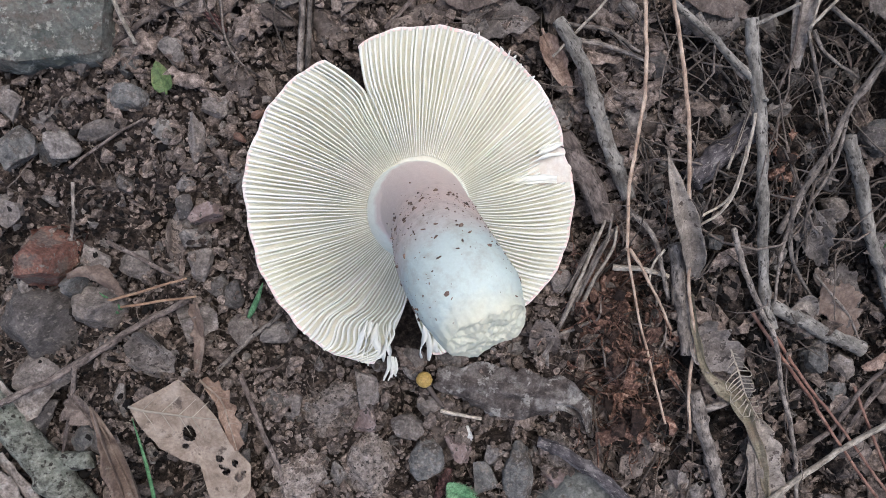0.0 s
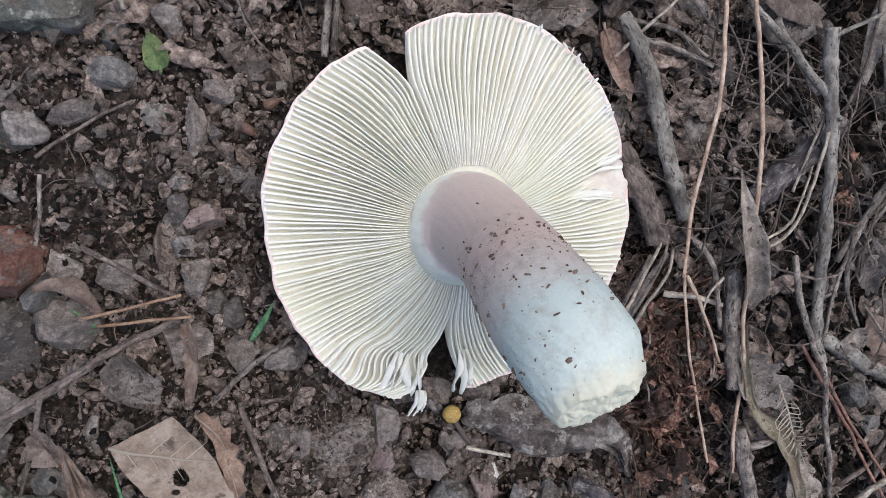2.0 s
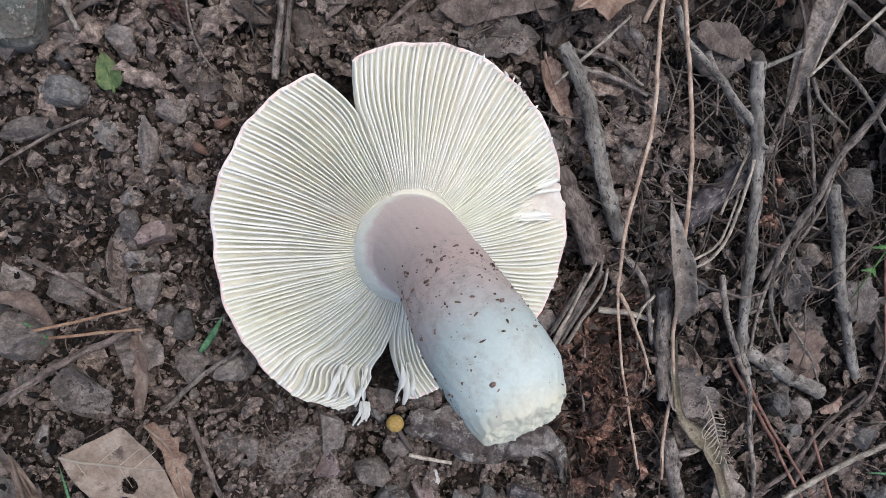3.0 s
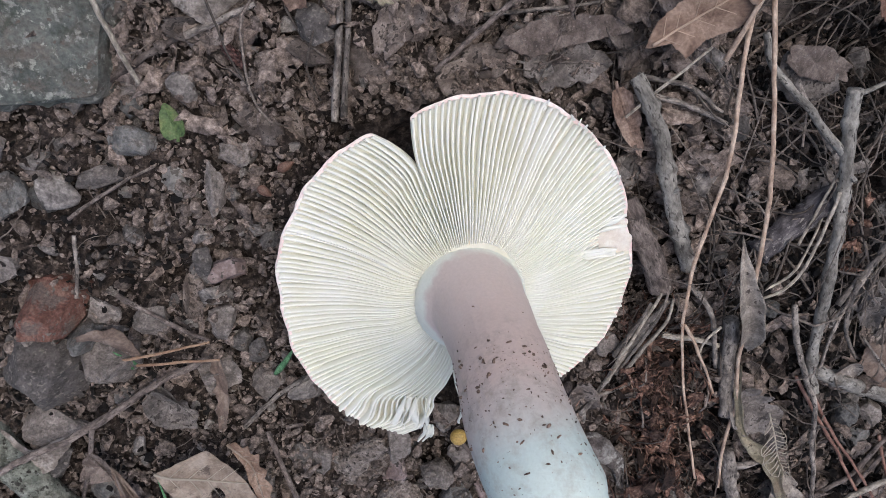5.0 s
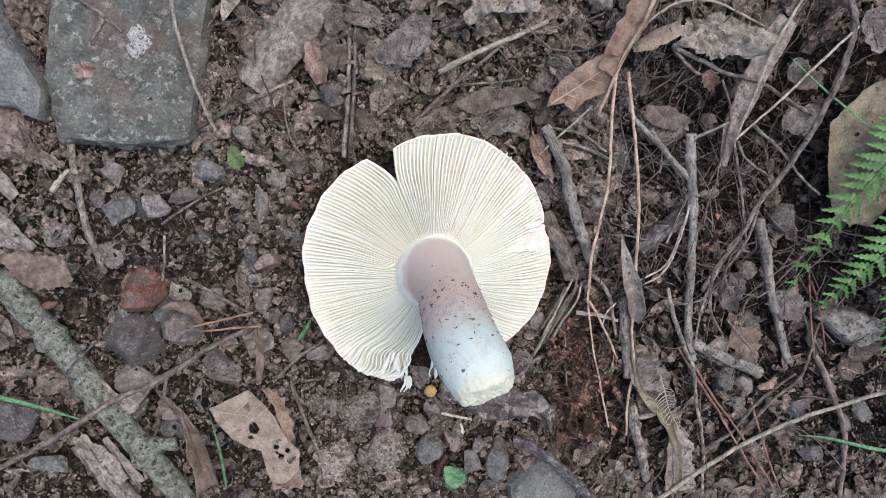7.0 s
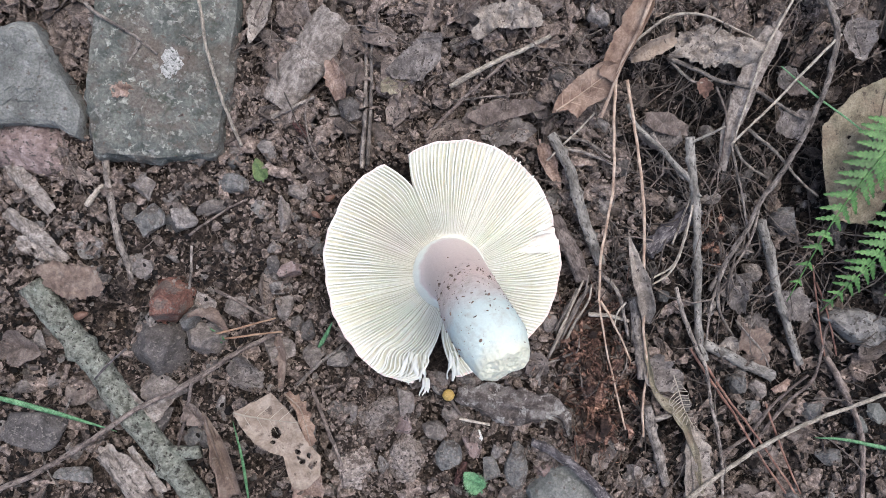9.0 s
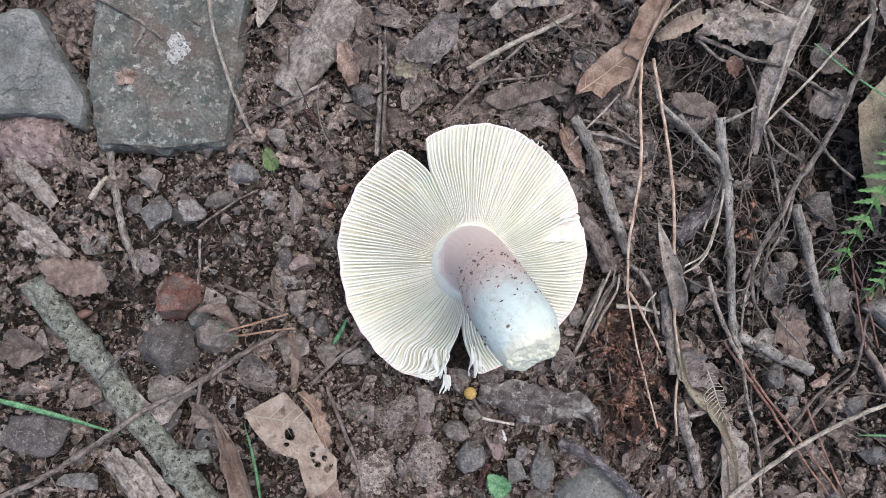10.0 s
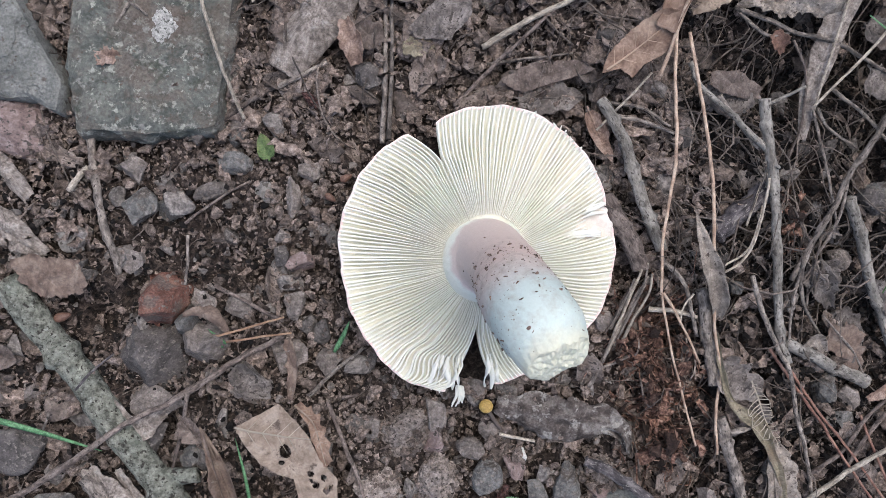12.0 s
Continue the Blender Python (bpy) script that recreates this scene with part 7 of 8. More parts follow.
dry_leaf("pale tan dead leaf with a hole and lacy end", [(-0.122, -0.064), (-0.113, -0.059), (-0.102, -0.053), (-0.095, -0.061), (-0.089, -0.069), (-0.084, -0.080), (-0.076, -0.089), (-0.076, -0.100), (-0.084, -0.107), (-0.091, -0.107), (-0.094, -0.099), (-0.096, -0.089), (-0.103, -0.087), (-0.111, -0.082), (-0.118, -0.072)], TAN_LEAF, 1, 0.012, tilt=(-0.05, 0.08), curl=0.10, crumple=0.05, rag=0.010, soft=0, holes=[(-0.1000, -0.0765, 0.0030), (-0.1015, -0.0812, 0.0015), (-0.0885, -0.0865, 0.0015), (-0.0825, -0.0885, 0.0014), (-0.0860, -0.0920, 0.0016), (-0.0810, -0.0940, 0.0015), (-0.0880, -0.0900, 0.0010), (-0.0790, -0.0925, 0.0010)], rib=[(-0.122, -0.064), (-0.109, -0.067), (-0.099, -0.069), (-0.088, -0.070)], rib_material=STRAW, veins=4)
ribbon("reddish-brown leaf end under a paler leaf", [(-0.0865, -0.0956, 0.0050), (-0.0843, -0.1042, 0.0050), (-0.0828, -0.1159, 0.0040)], [0.0108, 0.0167, 0.0162], RUST_LEAF, 2, 0.3, (0.1, 0.1), 0.12, 0.04)
dry_leaf("ragged orange-brown leaf scrap with toothed edge", [(-0.0960, -0.0550), (-0.0930, -0.0530), (-0.0900, -0.0560), (-0.0880, -0.0550), (-0.0870, -0.0590), (-0.0840, -0.0590), (-0.0840, -0.0640), (-0.0810, -0.0650), (-0.0820, -0.0690), (-0.0790, -0.0720), (-0.0800, -0.0760), (-0.0780, -0.0800), (-0.0810, -0.0830), (-0.0850, -0.0820), (-0.0860, -0.0750), (-0.0880, -0.0710), (-0.0900, -0.0640), (-0.0940, -0.0590)], WARM_LEAF, 3, 0.012, tilt=(0.15, 0.0), curl=0.05, crumple=0.12, rag=0.03, rib=[(-0.0960, -0.0550), (-0.0870, -0.0640), (-0.0810, -0.0830)], rib_material=TAN_LEAF, veins=5, soft=0)
ribbon("long curled pinkish-brown leaf", [(-0.1393, -0.0656, 0.0130), (-0.1355, -0.0748, 0.0120), (-0.1301, -0.0893, 0.0100), (-0.1230, -0.1139, 0.0080)], [0.0011, 0.0050, 0.0105, 0.0125], PINK_LEAF, 4, 1.3, (-0.2, 0.15), 0.10, 0.05, rib=[(0.05, 0.0), (0.5, 0.0), (0.98, 0.0)])
ribbon("brown folded edge of a curled leaf", [(-0.1383, -0.0665, 0.0140), (-0.1337, -0.0828, 0.0130), (-0.1299, -0.1036, 0.0090), (-0.1287, -0.1141, 0.0070)], [0.0011, 0.0049, 0.0054, 0.0038], PINK_LEAF, 5, 0.5, (0.9, 0.8), 0.12, 0.05)
ribbon("tan folded leaf bit between stones", [(-0.1487, -0.0143, 0.0140), (-0.1411, -0.0122, 0.0160), (-0.1344, -0.0143, 0.0150), (-0.1283, -0.0226, 0.0100)], [0.0022, 0.0049, 0.0070, 0.0022], PINK_LEAF, 6, -0.6, (0.3, -0.3), 0.15, 0.05)
dry_leaf("warm brown leaf with a toothed end standing over the litter", [(0.044, 0.097), (0.046, 0.104), (0.054, 0.114), (0.066, 0.123), (0.075, 0.122), (0.076, 0.114), (0.072, 0.106), (0.063, 0.101), (0.0575, 0.0945), (0.052, 0.099)], WARM_LEAF, 7, 0.024, tilt=(0.20, 0.30), curl=0.25, crumple=0.06, rag=0.05, soft=0, rib=[(0.046, 0.0985), (0.058, 0.107), (0.073, 0.119)], rib_material=NEEDLE, veins=4)
ribbon("narrow upper half of a folded brown leaf", [(0.0700, 0.1150, 0.0300), (0.0760, 0.1290, 0.0330), (0.0830, 0.1430, 0.0350), (0.0900, 0.1590, 0.0360)], [0.0100, 0.0110, 0.0130, 0.0080], WARM_LEAF, 8, 0.5, (-0.3, -0.5, -0.4), 0.12, 0.06)
stick("tan stalk leaning on the brown leaf", [(0.0690, 0.0950, 0.0260), (0.0760, 0.1180, 0.0330), (0.0840, 0.1400, 0.0390), (0.0900, 0.1600, 0.0400)], 0.0009, 0.0012, NEEDLE, 105, 7, name="stalk", category="stalk")
ribbon("dark sooty leaf with a curled pale tip", [(-0.0012, -0.0570, 0.0080), (0.0138, -0.0600, 0.0080), (0.0309, -0.0636, 0.0080), (0.0464, -0.0641, 0.0090), (0.0565, -0.0686, 0.0100), (0.0610, -0.0805, 0.0080)], [0.0097, 0.0178, 0.0194, 0.0157, 0.0092, 0.0016], SOOT_LEAF, 8, -0.12, (0.0, 0.0, 0.1, 0.5), 0.22, 0.16)
ribbon("twisted olive-brown leaf strip", [(0.1022, -0.0223, 0.0130), (0.1043, -0.0378, 0.0130), (0.1087, -0.0549, 0.0130), (0.1202, -0.0641, 0.0130), (0.1302, -0.0809, 0.0120), (0.1375, -0.0991, 0.0090), (0.1405, -0.1142, 0.0070)], [0.0022, 0.0038, 0.0032, 0.0070, 0.0054, 0.0035, 0.0022], OLIVE_LEAF, 9, 0.7, (0.9, 0.5, 0.1, 0.6, 0.9), 0.35, 0.16)
ribbon("broad folded tan leaf under a twisted strip", [(0.1319, -0.0768, 0.0080), (0.1354, -0.0904, 0.0090), (0.1389, -0.1174, 0.0060)], [0.0070, 0.0157, 0.0178], PALE_LEAF, 10, 0.35, (-0.15, -0.1), 0.14, 0.07, rib=[(0.05, -0.4), (0.5, -0.35), (0.98, -0.2)])
ribbon("broad tan-grey strip of dead bark", [(-0.0710, 0.1482, 0.0110), (-0.0821, 0.1322, 0.0110), (-0.0932, 0.1168, 0.0100), (-0.1046, 0.1006, 0.0080)], [0.0189, 0.0248, 0.0232, 0.0157], DEAD_BARK, 12, -0.65, (0.0, 0.05), 0.045, 0.03, name="bark_piece", category="bark", nv=18)
ribbon("brown folded leaf beside the bark", [(-0.0741, 0.1240, 0.0090), (-0.0707, 0.1142, 0.0100), (-0.0683, 0.1040, 0.0060)], [0.0059, 0.0103, 0.0054], RUST_LEAF, 13, 0.5, (0.3, 0.1), 0.14, 0.06)
ribbon("purplish-brown leaf under the bark", [(-0.0744, 0.1195, 0.0050), (-0.0632, 0.1180, 0.0060), (-0.0555, 0.1146, 0.0050)], [0.0119, 0.0146, 0.0054], BROWN_LEAF, 14, 0.15, (0, 0.1), 0.2, 0.06)
dry_leaf("large matted grey-brown leaf", [(-0.045, 0.119), (-0.036, 0.128), (-0.024, 0.139), (-0.014, 0.138), (-0.015, 0.126), (-0.024, 0.114), (-0.039, 0.115)], GREY_LEAF, 16, 0.009, tilt=(0.1, 0.1), curl=0.08, crumple=0.10, rag=0.06)
ribbon("yellowish-brown leaf edge in the litter", [(-0.0471, 0.1111, 0.0060), (-0.0395, 0.1115, 0.0070), (-0.0331, 0.1135, 0.0060)], [0.0054, 0.0092, 0.0054], OLIVE_LEAF, 16, 0.3, (0, 0.2), 0.2, 0.07)
ribbon("flat strip of grey bark among twigs", [(0.1649, 0.1461, 0.0180), (0.1551, 0.1228, 0.0170), (0.1491, 0.1051, 0.0150), (0.1450, 0.0873, 0.0130), (0.1453, 0.0696, 0.0090)], [0.0113, 0.0124, 0.0108, 0.0086, 0.0032], DEAD_BARK, 17, -0.2, (0.1, 0.2), 0.10, 0.05, name="bark_strip", category="bark")
ribbon("rolled tan leaf above the hollow", [(0.0876, 0.1276, 0.0120), (0.0965, 0.1330, 0.0150), (0.1102, 0.1405, 0.0160)], [0.0038, 0.0092, 0.0070], TAN_LEAF, 19, 0.7, (0.2, 0.4), 0.12, 0.05)
ribbon("orange-brown bit of leaf on roots", [(0.1257, 0.1183, 0.0150), (0.1285, 0.1139, 0.0150), (0.1316, 0.1096, 0.0120)], [0.0054, 0.0076, 0.0022], SEED, 20, 0.6, (0.2, 0.2), 0.15, 0.06)
ribbon("grey-green leaf with a cut edge", [(0.0961, 0.0972, 0.0110), (0.1063, 0.0943, 0.0120), (0.1224, 0.0912, 0.0110)], [0.0059, 0.0124, 0.0059], BROWN_LEAF, 21, 0.1, (0.1, 0.0), 0.12, 0.04)
ribbon("greyish green leaf among the roots", [(0.1731, 0.0975, 0.0120), (0.1823, 0.0970, 0.0120), (0.1936, 0.1014, 0.0100)], [0.0135, 0.0157, 0.0065], GREY_LEAF, 22, 0.15, (0.0, 0.1), 0.18, 0.05)
ribbon("brown leaf among the roots", [(0.1779, 0.1130, 0.0120), (0.1845, 0.1165, 0.0130), (0.1914, 0.1181, 0.0110)], [0.0032, 0.0092, 0.0054], BROWN_LEAF, 23, 0.4, (0.1, 0.0), 0.15, 0.05)
ribbon("tan strip of split wood beside the stick", [(-0.1841, -0.0559, 0.0070), (-0.1716, -0.0684, 0.0080), (-0.1584, -0.0598, 0.0060)], [0.0054, 0.0108, 0.0043], DEAD_BARK, 24, 0.2, (0.1, 0.1), 0.2, 0.06)
ribbon("grey splintered strip of bark", [(-0.1959, -0.0873, 0.0090), (-0.1834, -0.0983, 0.0100), (-0.1730, -0.1127, 0.0090)], [0.0081, 0.0119, 0.0108], DEAD_BARK, 25, -0.3, (0.1, 0.1), 0.2, 0.06, name="bark_piece", category="bark")
ribbon("tan strip of bark beside the thick stick", [(-0.1813, -0.0878, 0.0080), (-0.1719, -0.1005, 0.0080), (-0.1635, -0.1136, 0.0070)], [0.0038, 0.0059, 0.0065], DEAD_BARK, 26, -0.4, (0.1, 0.3), 0.15, 0.05, name="bark_strip", category="bark")
ribbon("flat tan wood chip beside the stick", [(-0.2232, 0.0094, 0.0060), (-0.2106, 0.0047, 0.0070), (-0.1975, 0.0010, 0.0060)], [0.0081, 0.0108, 0.0070], DEAD_BARK, 27, 0.05, (0.05, 0.1), 0.15, 0.04, name="wood_chip", category="wood")
ribbon("fibrous splintered strip of rotten wood", [(-0.2392, 0.0246, 0.0060), (-0.2267, 0.0191, 0.0070), (-0.2164, 0.0130, 0.0060)], [0.0070, 0.0092, 0.0038], DEAD_BARK, 28, 0.1, (0.05, 0.2), 0.25, 0.08, name="wood_chip", category="wood")
ribbon("dull purple-brown leaf beside the pine needles", [(-0.1014, -0.0260, 0.0060), (-0.0984, -0.0398, 0.0080), (-0.0996, -0.0542, 0.0060)], [0.0038, 0.0059, 0.0032], PINK_LEAF, 29, 0.5, (0.2, 0.4), 0.25, 0.08)
ribbon("greyish brown leaf with pale veins", [(-0.1254, -0.0355, 0.0070), (-0.1190, -0.0436, 0.0090), (-0.1089, -0.0505, 0.0070)], [0.0027, 0.0119, 0.0054], GREY_LEAF, 30, 0.5, (0.3, 0.1), 0.15, 0.07)
ribbon("tan scrap with a torn edge", [(0.1690, -0.0189, 0.0090), (0.1729, -0.0303, 0.0100), (0.1756, -0.0421, 0.0080)], [0.0108, 0.0189, 0.0130], PINK_LEAF, 31, 0.1, (0.05, -0.1), 0.3, 0.05)
ribbon("flat brown leaf scrap under the fern", [(0.1829, -0.0017, 0.0100), (0.1926, -0.0045, 0.0110), (0.2035, -0.0118, 0.0100)], [0.0092, 0.0173, 0.0108], GREY_LEAF, 32, 0.15, (0.1, 0), 0.25, 0.05)
ribbon("red-brown curled leaf bit", [(0.1831, -0.0566, 0.0080), (0.1892, -0.0528, 0.0100), (0.1942, -0.0501, 0.0090)], [0.0027, 0.0065, 0.0032], RUST_LEAF, 33, 0.7, (0.3, 0.2), 0.2, 0.08)
ribbon("grey leaf scrap among the twigs", [(0.1460, 0.0070, 0.0110), (0.1542, -0.0014, 0.0120), (0.1605, -0.0102, 0.0100)], [0.0054, 0.0108, 0.0043], GREY_LEAF, 34, 0.4, (0.2, -0.2), 0.25, 0.07)
ribbon("pale grey papery leaf rolled into a torn point", [(0.0853, 0.0357, 0.0240), (0.0885, 0.0224, 0.0230), (0.0940, 0.0080, 0.0200), (0.0995, -0.0060, 0.0160), (0.1015, -0.0150, 0.0110)], [0.0006, 0.0050, 0.0090, 0.0080, 0.0035], PALE_LEAF, 41, 0.8, (0.0, 0.1, 0.25), 0.14, 0.08)
ribbon("grey-brown leaf against the stick", [(0.1515, 0.0123, 0.0130), (0.1556, 0.0030, 0.0130), (0.1612, -0.0107, 0.0100)], [0.0043, 0.0108, 0.0038], GREY_LEAF, 42, 0.5, (0.2, 0.5), 0.18, 0.06)
ribbon("curled pale leaf bit beside the twig", [(0.1462, -0.0294, 0.0100), (0.1521, -0.0260, 0.0120), (0.1591, -0.0329, 0.0090)], [0.0027, 0.0070, 0.0032], PALE_LEAF, 43, 0.8, (0.3, 0.1), 0.12, 0.06)
# ---- grass ----
blade_of_grass("bright green blade of grass", [(-0.2512, -0.0573, 0.0120), (-0.2334, -0.0627, 0.0120), (-0.2128, -0.0698, 0.0110), (-0.1873, -0.0784, 0.0090)], 0.0032)
blade_of_grass("bright green blade of grass", [(-0.1166, -0.1161, 0.0060), (-0.1194, -0.0921, 0.0090), (-0.1240, -0.0708, 0.0100)], 0.0018)
blade_of_grass("short green blade of grass", [(-0.0792, -0.0324, 0.0060), (-0.0747, -0.0244, 0.0090), (-0.0711, -0.0166, 0.0120)], 0.0026)
blade_of_grass("short green grass tip", [(-0.1306, -0.0286, 0.0060), (-0.1342, -0.0250, 0.0080), (-0.1381, -0.0212, 0.0090)], 0.0018)
blade_of_grass("short green grass tip", [(-0.1320, -0.0303, 0.0060), (-0.1356, -0.0278, 0.0080), (-0.1392, -0.0254, 0.0090)], 0.0016)
blade_of_grass("pale green blade of grass", [(0.2761, -0.0908, 0.0100), (0.2474, -0.0873, 0.0110), (0.2236, -0.0833, 0.0100), (0.2074, -0.0834, 0.0080)], 0.0026)
blade_of_grass("long dark green grass stem among roots", [(0.1705, 0.1265, 0.0170), (0.1904, 0.1115, 0.0180), (0.2104, 0.0964, 0.0190), (0.2318, 0.0813, 0.0180), (0.2427, 0.0608, 0.0160)], 0.0013)

# ---- rust-coloured rot beside the mushroom, and a tangle of stalks ----
def rot(x, y):
    x1, y1 = 0.0708, -0.0249
    x2, y2 = 0.0789, -0.0614
    x3, y3 = 0.1394, 0.0285
    near = np.exp(-((x - x1) / 0.011) ** 2 - ((y - y1) / 0.013) ** 2) + 0.45 * np.exp(-((x - x2) / 0.013) ** 2 - ((y - y2) / 0.022) ** 2)
    return near + 0.4 * np.exp(-((x - x3) / 0.006) ** 2 - ((y - y3) / 0.014) ** 2)


flakes("rotten_wood_flakes", "reddish-brown flakes of rotten wood on the soil", "rotten wood", 330, (0.0012, 0.0062), 71, RUSTY, rot, 0.012, (0.03, 0.17, -0.12, 0.07))
fibre_layer("rusty_fibres", "reddish-brown rotten wood fibres on the soil", 300, 72, RUSTY, rot, 0.018, 0.00038, 0.008, (0.03, 0.11, -0.12, 0.04))
fibre_layer("dry_stalks", "loose tangle of thin dry stalks and roots", 400, 73, FIBRE,
            lambda x, y: (1 - 0.85 * (x > 0.11) * (y > 0.03)) * np.clip(0.8 * ((x > 0.075) & (y > 0.0)) + 0.2 * (x > 0.06) + 0.2 * (y > 0.1), 0, 1), 0.060, 0.00050, 0.012)
scatter("pebbles", "small mixed brown and grey stones in the soil", "stones", 500, (0.0022, 0.0050), 2, GRIT, 74, 0.2, 0.8, chance=lambda x, y: np.clip(1.0 - 0.6 * (y > 0.09), 0, 1) * (1 - 0.7 * dark_zone(x, y)))


def berry():
    x, y = -0.0069, -0.0575
    b = thing("yellow_bud", "small round yellow bud on a thin brown stalk", "bud", (x, y, gz(x, y) + 0.0085))
    v = ICO[3][0] * [0.0034, 0.0033, 0.0032]
    v = v * (1 + 0.04 * fbm(ICO[3][0] * 3, 2, 3))[:, None]
    part("bud", mesh_np("bud", v, ICO[3][1], YELLOW), YELLOW, b)
    q = spline([(0.001, -0.002, -0.001), (0.006, -0.010, -0.004), (0.012, -0.016, -0.006)], 14)
    vv, ff = tube(q, np.linspace(0.0011, 0.0008, 14), 7)
    part("stalk", mesh_np("stalk", vv, ff, BROWN_TWIG), BROWN_TWIG, b)


berry()
stick("short straw bit beside the yellow bud", [(-0.0001, -0.0716, 0.0050), (0.0071, -0.0732, 0.0050), (0.0171, -0.0756, 0.0050)], 0.0009, 0.0007, STRAW, 81, 6, steps=14, name="straw", category="straw")


def seed_at(label, x, y, size, yaw, lift=0.004):
    v = ICO[3][0] * [size, size * 0.55, size * 0.5]
    v[:, 1] *= 1 - 0.35 * v[:, 0] / size
    ob = new("seed", mesh_np("seed", v, ICO[3][1], SEED))
    ob.location = (x, y, gz(x, y) + lift)
    ob.rotation_euler = (0, 0.2, yaw)
    return tagged(ob, label, "seed")


seed_at("glossy orange-brown seed on the soil", -0.0736, 0.0506, 0.0032, 0.5)
seed_at("glossy orange-brown seed on the soil", -0.0811, 0.0411, 0.0030, -0.6)
seed_at("orange seed husk beside the stick", -0.2083, -0.0159, 0.0040, 0.3)


def catkin(label, x, y, long, wide, yaw):
    c = thing("catkin", label, "catkin", (x, y, gz(x, y) + 0.004))
    c.rotation_euler = (0, 0, yaw)
    me = None
    n = 46
    for k in range(n):
        u = (k + 0.5) / n
        a = k * 2.4
        w = wide / 2 * math.sin(math.pi * (0.12 + 0.8 * u))
        if me is None:
            s = ICO[2][0] * [wide * 0.22, wide * 0.13, wide * 0.06]
            me = mesh_np("scale", s, ICO[2][1], CATKIN)
        ob = part("scale", me, CATKIN, c)
        ob.location = ((u - 0.5) * long, w * math.cos(a), w * math.sin(a))
        ob.rotation_euler = (a + 1.57, 0.5, 0)
    q = np.stack([np.linspace(-0.55, 0.5, 10) * long, np.zeros(10), np.zeros(10)], -1)
    vv, ff = tube(q, wide * 0.32, 8)
    part("core", mesh_np("core", vv, ff, CATKIN), CATKIN, c)


catkin("dark red scaly catkin on the soil", -0.0904, 0.0876, 0.0106, 0.0042, -0.83)
catkin("dark red scaly catkin beside green leaf", 0.0010, -0.1035, 0.0135, 0.0048, -1.96)


def frond(label, points, width, pairs, seed):
    """A fern frond: rachis with rows of cut leaflets, each a part of its own."""
    rng = np.random.default_rng(seed)
    p = spline([(a, b, gz(a, b) + h) for a, b, h in points], 60)
    f = thing("fern_frond", label, "fern", tuple(p[0]), "fern fronds")
    off = p[0]
    vv, ff = tube(p, np.linspace(0.0009, 0.0003, 60), 7)
    part("rachis", mesh_np("rachis", vv - off, ff, FERN), FERN, f)
    for k in range(pairs):
        u = 0.06 + 0.92 * k / pairs
        i = int(u * 59)
        d = p[min(i + 1, 59)] - p[max(i - 1, 0)]
        d /= np.linalg.norm(d)
        side = np.array([-d[1], d[0], 0.0])
        side /= np.linalg.norm(side)
        l = width * (1 - u) ** 0.75 * (0.92 + 0.16 * rng.random()) + 0.0015
        for sg in (1, -1):
            way = sg * side * 0.86 + d * 0.50 + np.array([0, 0, rng.normal(-0.10, 0.10)])
            way /= np.linalg.norm(way)
            across = np.cross([0, 0, 1], way)
            across /= np.linalg.norm(across)
            lobes = max(3, int(l / 0.0024))
            n = lobes * 4 + 1
            t = np.linspace(0, 1, n)
            w = l * 0.205 * (1 - t) ** 0.7 * (0.22 + 0.78 * np.abs(np.sin(np.pi * (t * lobes + 0.1)))) + 0.0002
            droop = -0.12 * l * t ** 2
            mid = p[i] + np.outer(t * l, way) + np.outer(droop, [0, 0, 1])
            lean = 0.10 * l * np.abs(np.sin(np.pi * t * lobes))
            a = mid + np.outer(w, across) + np.outer(lean * 0.4, way) + [0, 0, 0.0004]
            b = mid - np.outer(w, across) + np.outer(lean * 0.4, way) + [0, 0, 0.0004]
            v = np.concatenate([np.stack([a, mid, b], 1).reshape(-1, 3), np.stack([a, mid, b], 1).reshape(-1, 3) - [0, 0, 0.00018]])
            ii, jj = np.meshgrid(np.arange(n - 1), np.arange(2), indexing="ij")
            q = np.stack([ii * 3 + jj, ii * 3 + jj + 1, (ii + 1) * 3 + jj + 1, (ii + 1) * 3 + jj], -1).reshape(-1, 4)
            part("leaflet", mesh_np("leaflet", v - off, [np.vstack([q, q[:, ::-1] + 3 * n])], FERN), FERN, f)


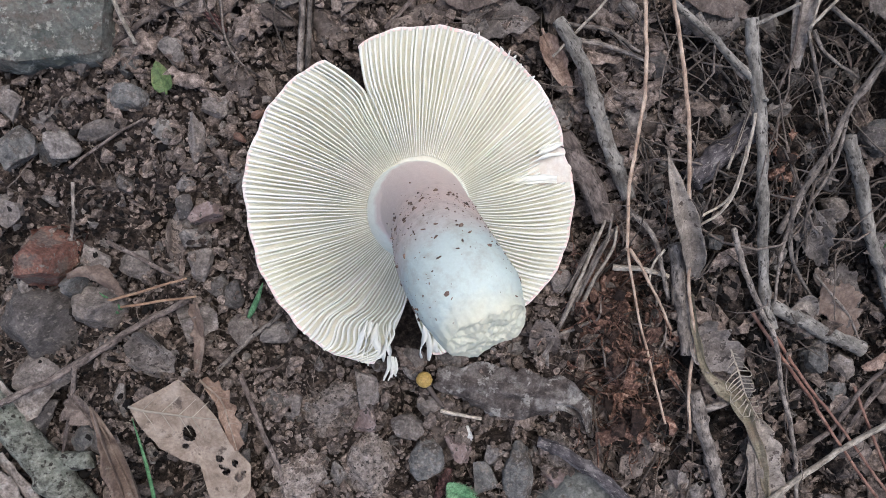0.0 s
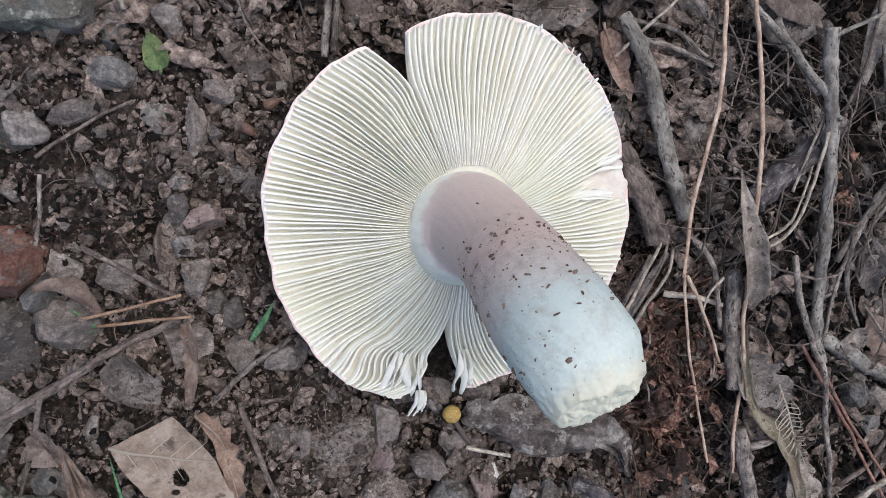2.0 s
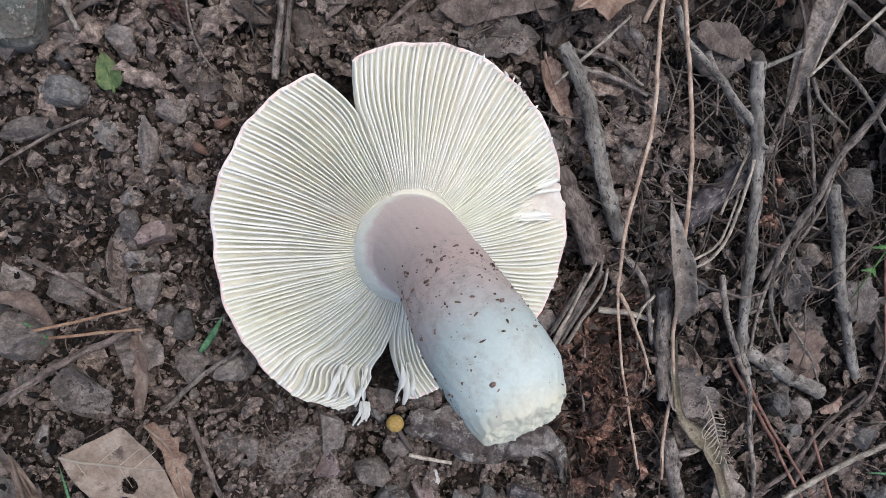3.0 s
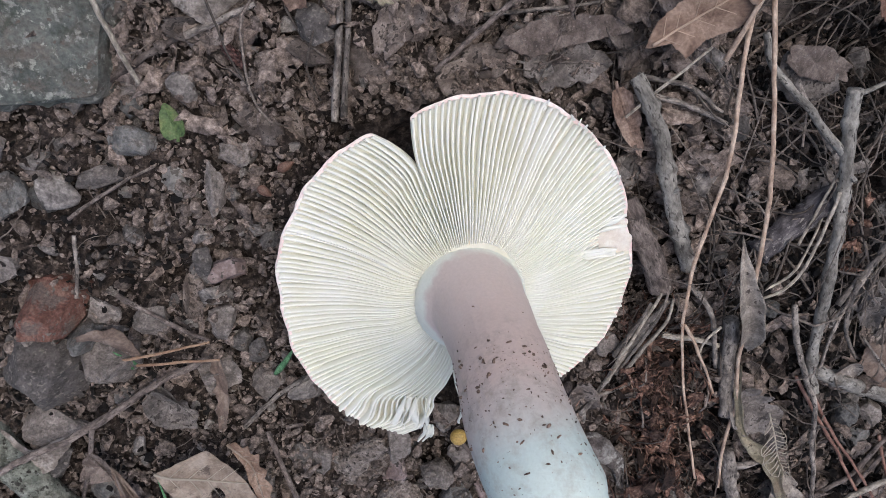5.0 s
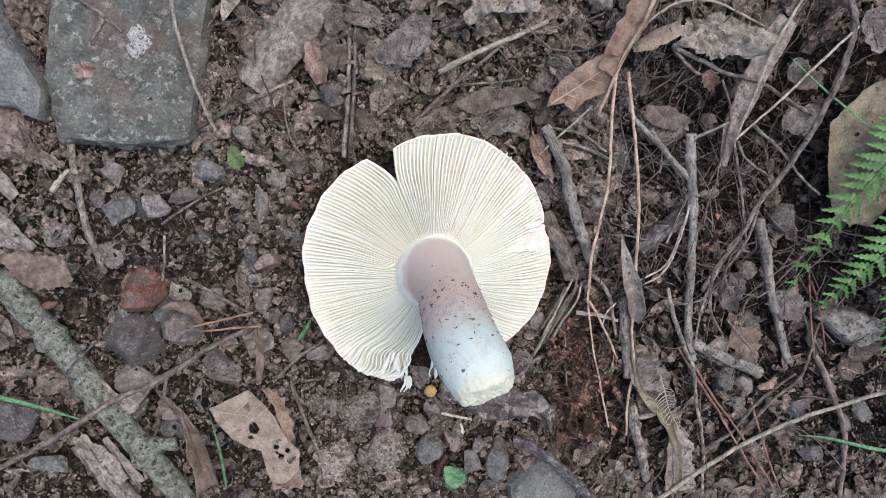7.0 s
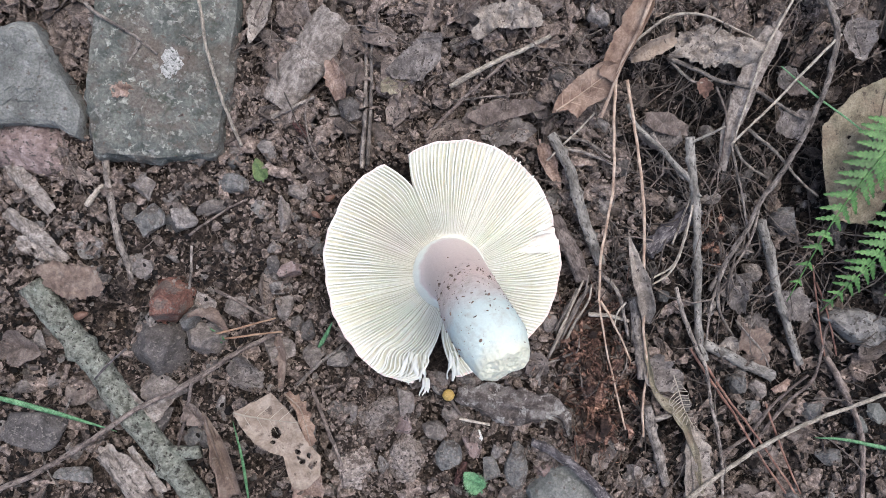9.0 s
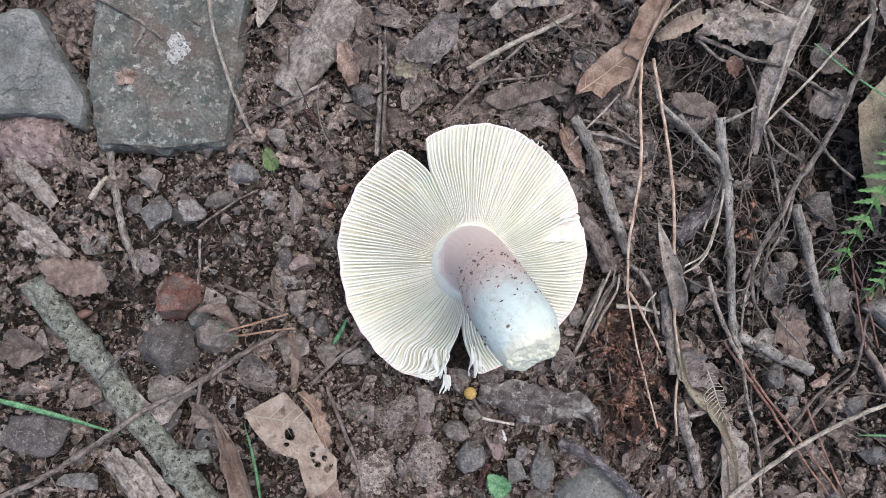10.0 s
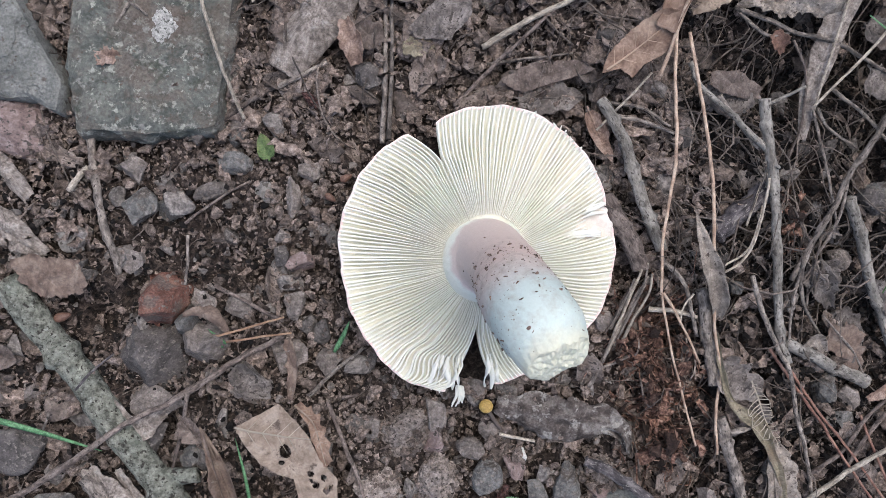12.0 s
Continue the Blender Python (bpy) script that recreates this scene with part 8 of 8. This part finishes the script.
frond("green fern frond with finely cut leaflets", [(0.2395, 0.0981, 0.0300), (0.2205, 0.0758, 0.0320), (0.2023, 0.0442, 0.0280), (0.1851, -0.0036, 0.0160)], 0.021, 15, 1)
frond("green fern frond with finely cut leaflets", [(0.2645, 0.0678, 0.0300), (0.2389, 0.0422, 0.0320), (0.2215, 0.0161, 0.0260), (0.2055, -0.0088, 0.0160)], 0.022, 15, 2)
frond("green fern frond with finely cut leaflets", [(0.2661, 0.0459, 0.0300), (0.2481, 0.0234, 0.0300), (0.2457, -0.0061, 0.0240), (0.2485, -0.0392, 0.0140)], 0.020, 14, 3)
frond("young green fern frond", [(0.2689, 0.0959, 0.0300), (0.2488, 0.0859, 0.0320), (0.2366, 0.0763, 0.0320), (0.2194, 0.0619, 0.0300)], 0.015, 10, 4)


def skeleton_leaf():
    """The bare veins of a rotted leaf, curled."""
    rng = np.random.default_rng(19)
    mid = spline([(a, b, gz(a, b) + h) for a, b, h in [(0.1193, -0.0452, 0.0120), (0.1216, -0.0546, 0.0150), (0.1251, -0.0645, 0.0150), (0.1344, -0.0784, 0.0110)]], 40)
    t = thing("skeleton_leaf", "pale lacy skeleton of a rotted leaf", "leaf", tuple(mid[20]))

    def vein(name, pts, r):
        vv, ff = tube(spline(pts, 12), np.linspace(r, r * 0.6, 12), 5)
        part(name, mesh_np(name, vv - mid[20], ff, STRAW), STRAW, t)

    vein("midrib", mid[::6], 0.0004)
    ends = {1: [], -1: []}
    for k in range(15):
        i = 2 + int(36 * k / 15)
        d = mid[i + 1] - mid[i]
        d /= np.linalg.norm(d)
        s = np.array([-d[1], d[0], 0])
        w = 0.0075 * math.sin(math.pi * (0.14 + 0.76 * k / 14))
        for sg in (1, -1):
            w1 = w * rng.uniform(0.75, 1.15) * (1.0 if sg < 0 else 0.75)
            e = mid[i] + sg * s * w1 + d * w1 * rng.uniform(0.2, 0.6) + [0, 0, -0.004 * sg * rng.uniform(0.2, 1)]
            vein("vein", [mid[i], mid[i] + sg * s * w1 * 0.55 + d * w1 * 0.1 + [0, 0, 0.0022], e], 0.00026)
            ends[sg].append(e)
    vein("vein", ends[1][2:9], 0.0002)
    vein("vein", ends[-1][4:13], 0.0002)


skeleton_leaf()
fibre_layer("dry_grass", "loose dead straw lying over the leaf litter", 150, 76, FIBRE,
            lambda x, y: np.clip((1 - 0.6 * (y > 0.03)) * (x > 0.10) * (y > -0.02) + 0.5 * (x > 0.055) * (x < 0.10) * (y < 0.0), 0, 1), 0.065, 0.00050, 0.014, aim=1.3)
pebbles(290, 301)
leaf_scraps(295, 302)
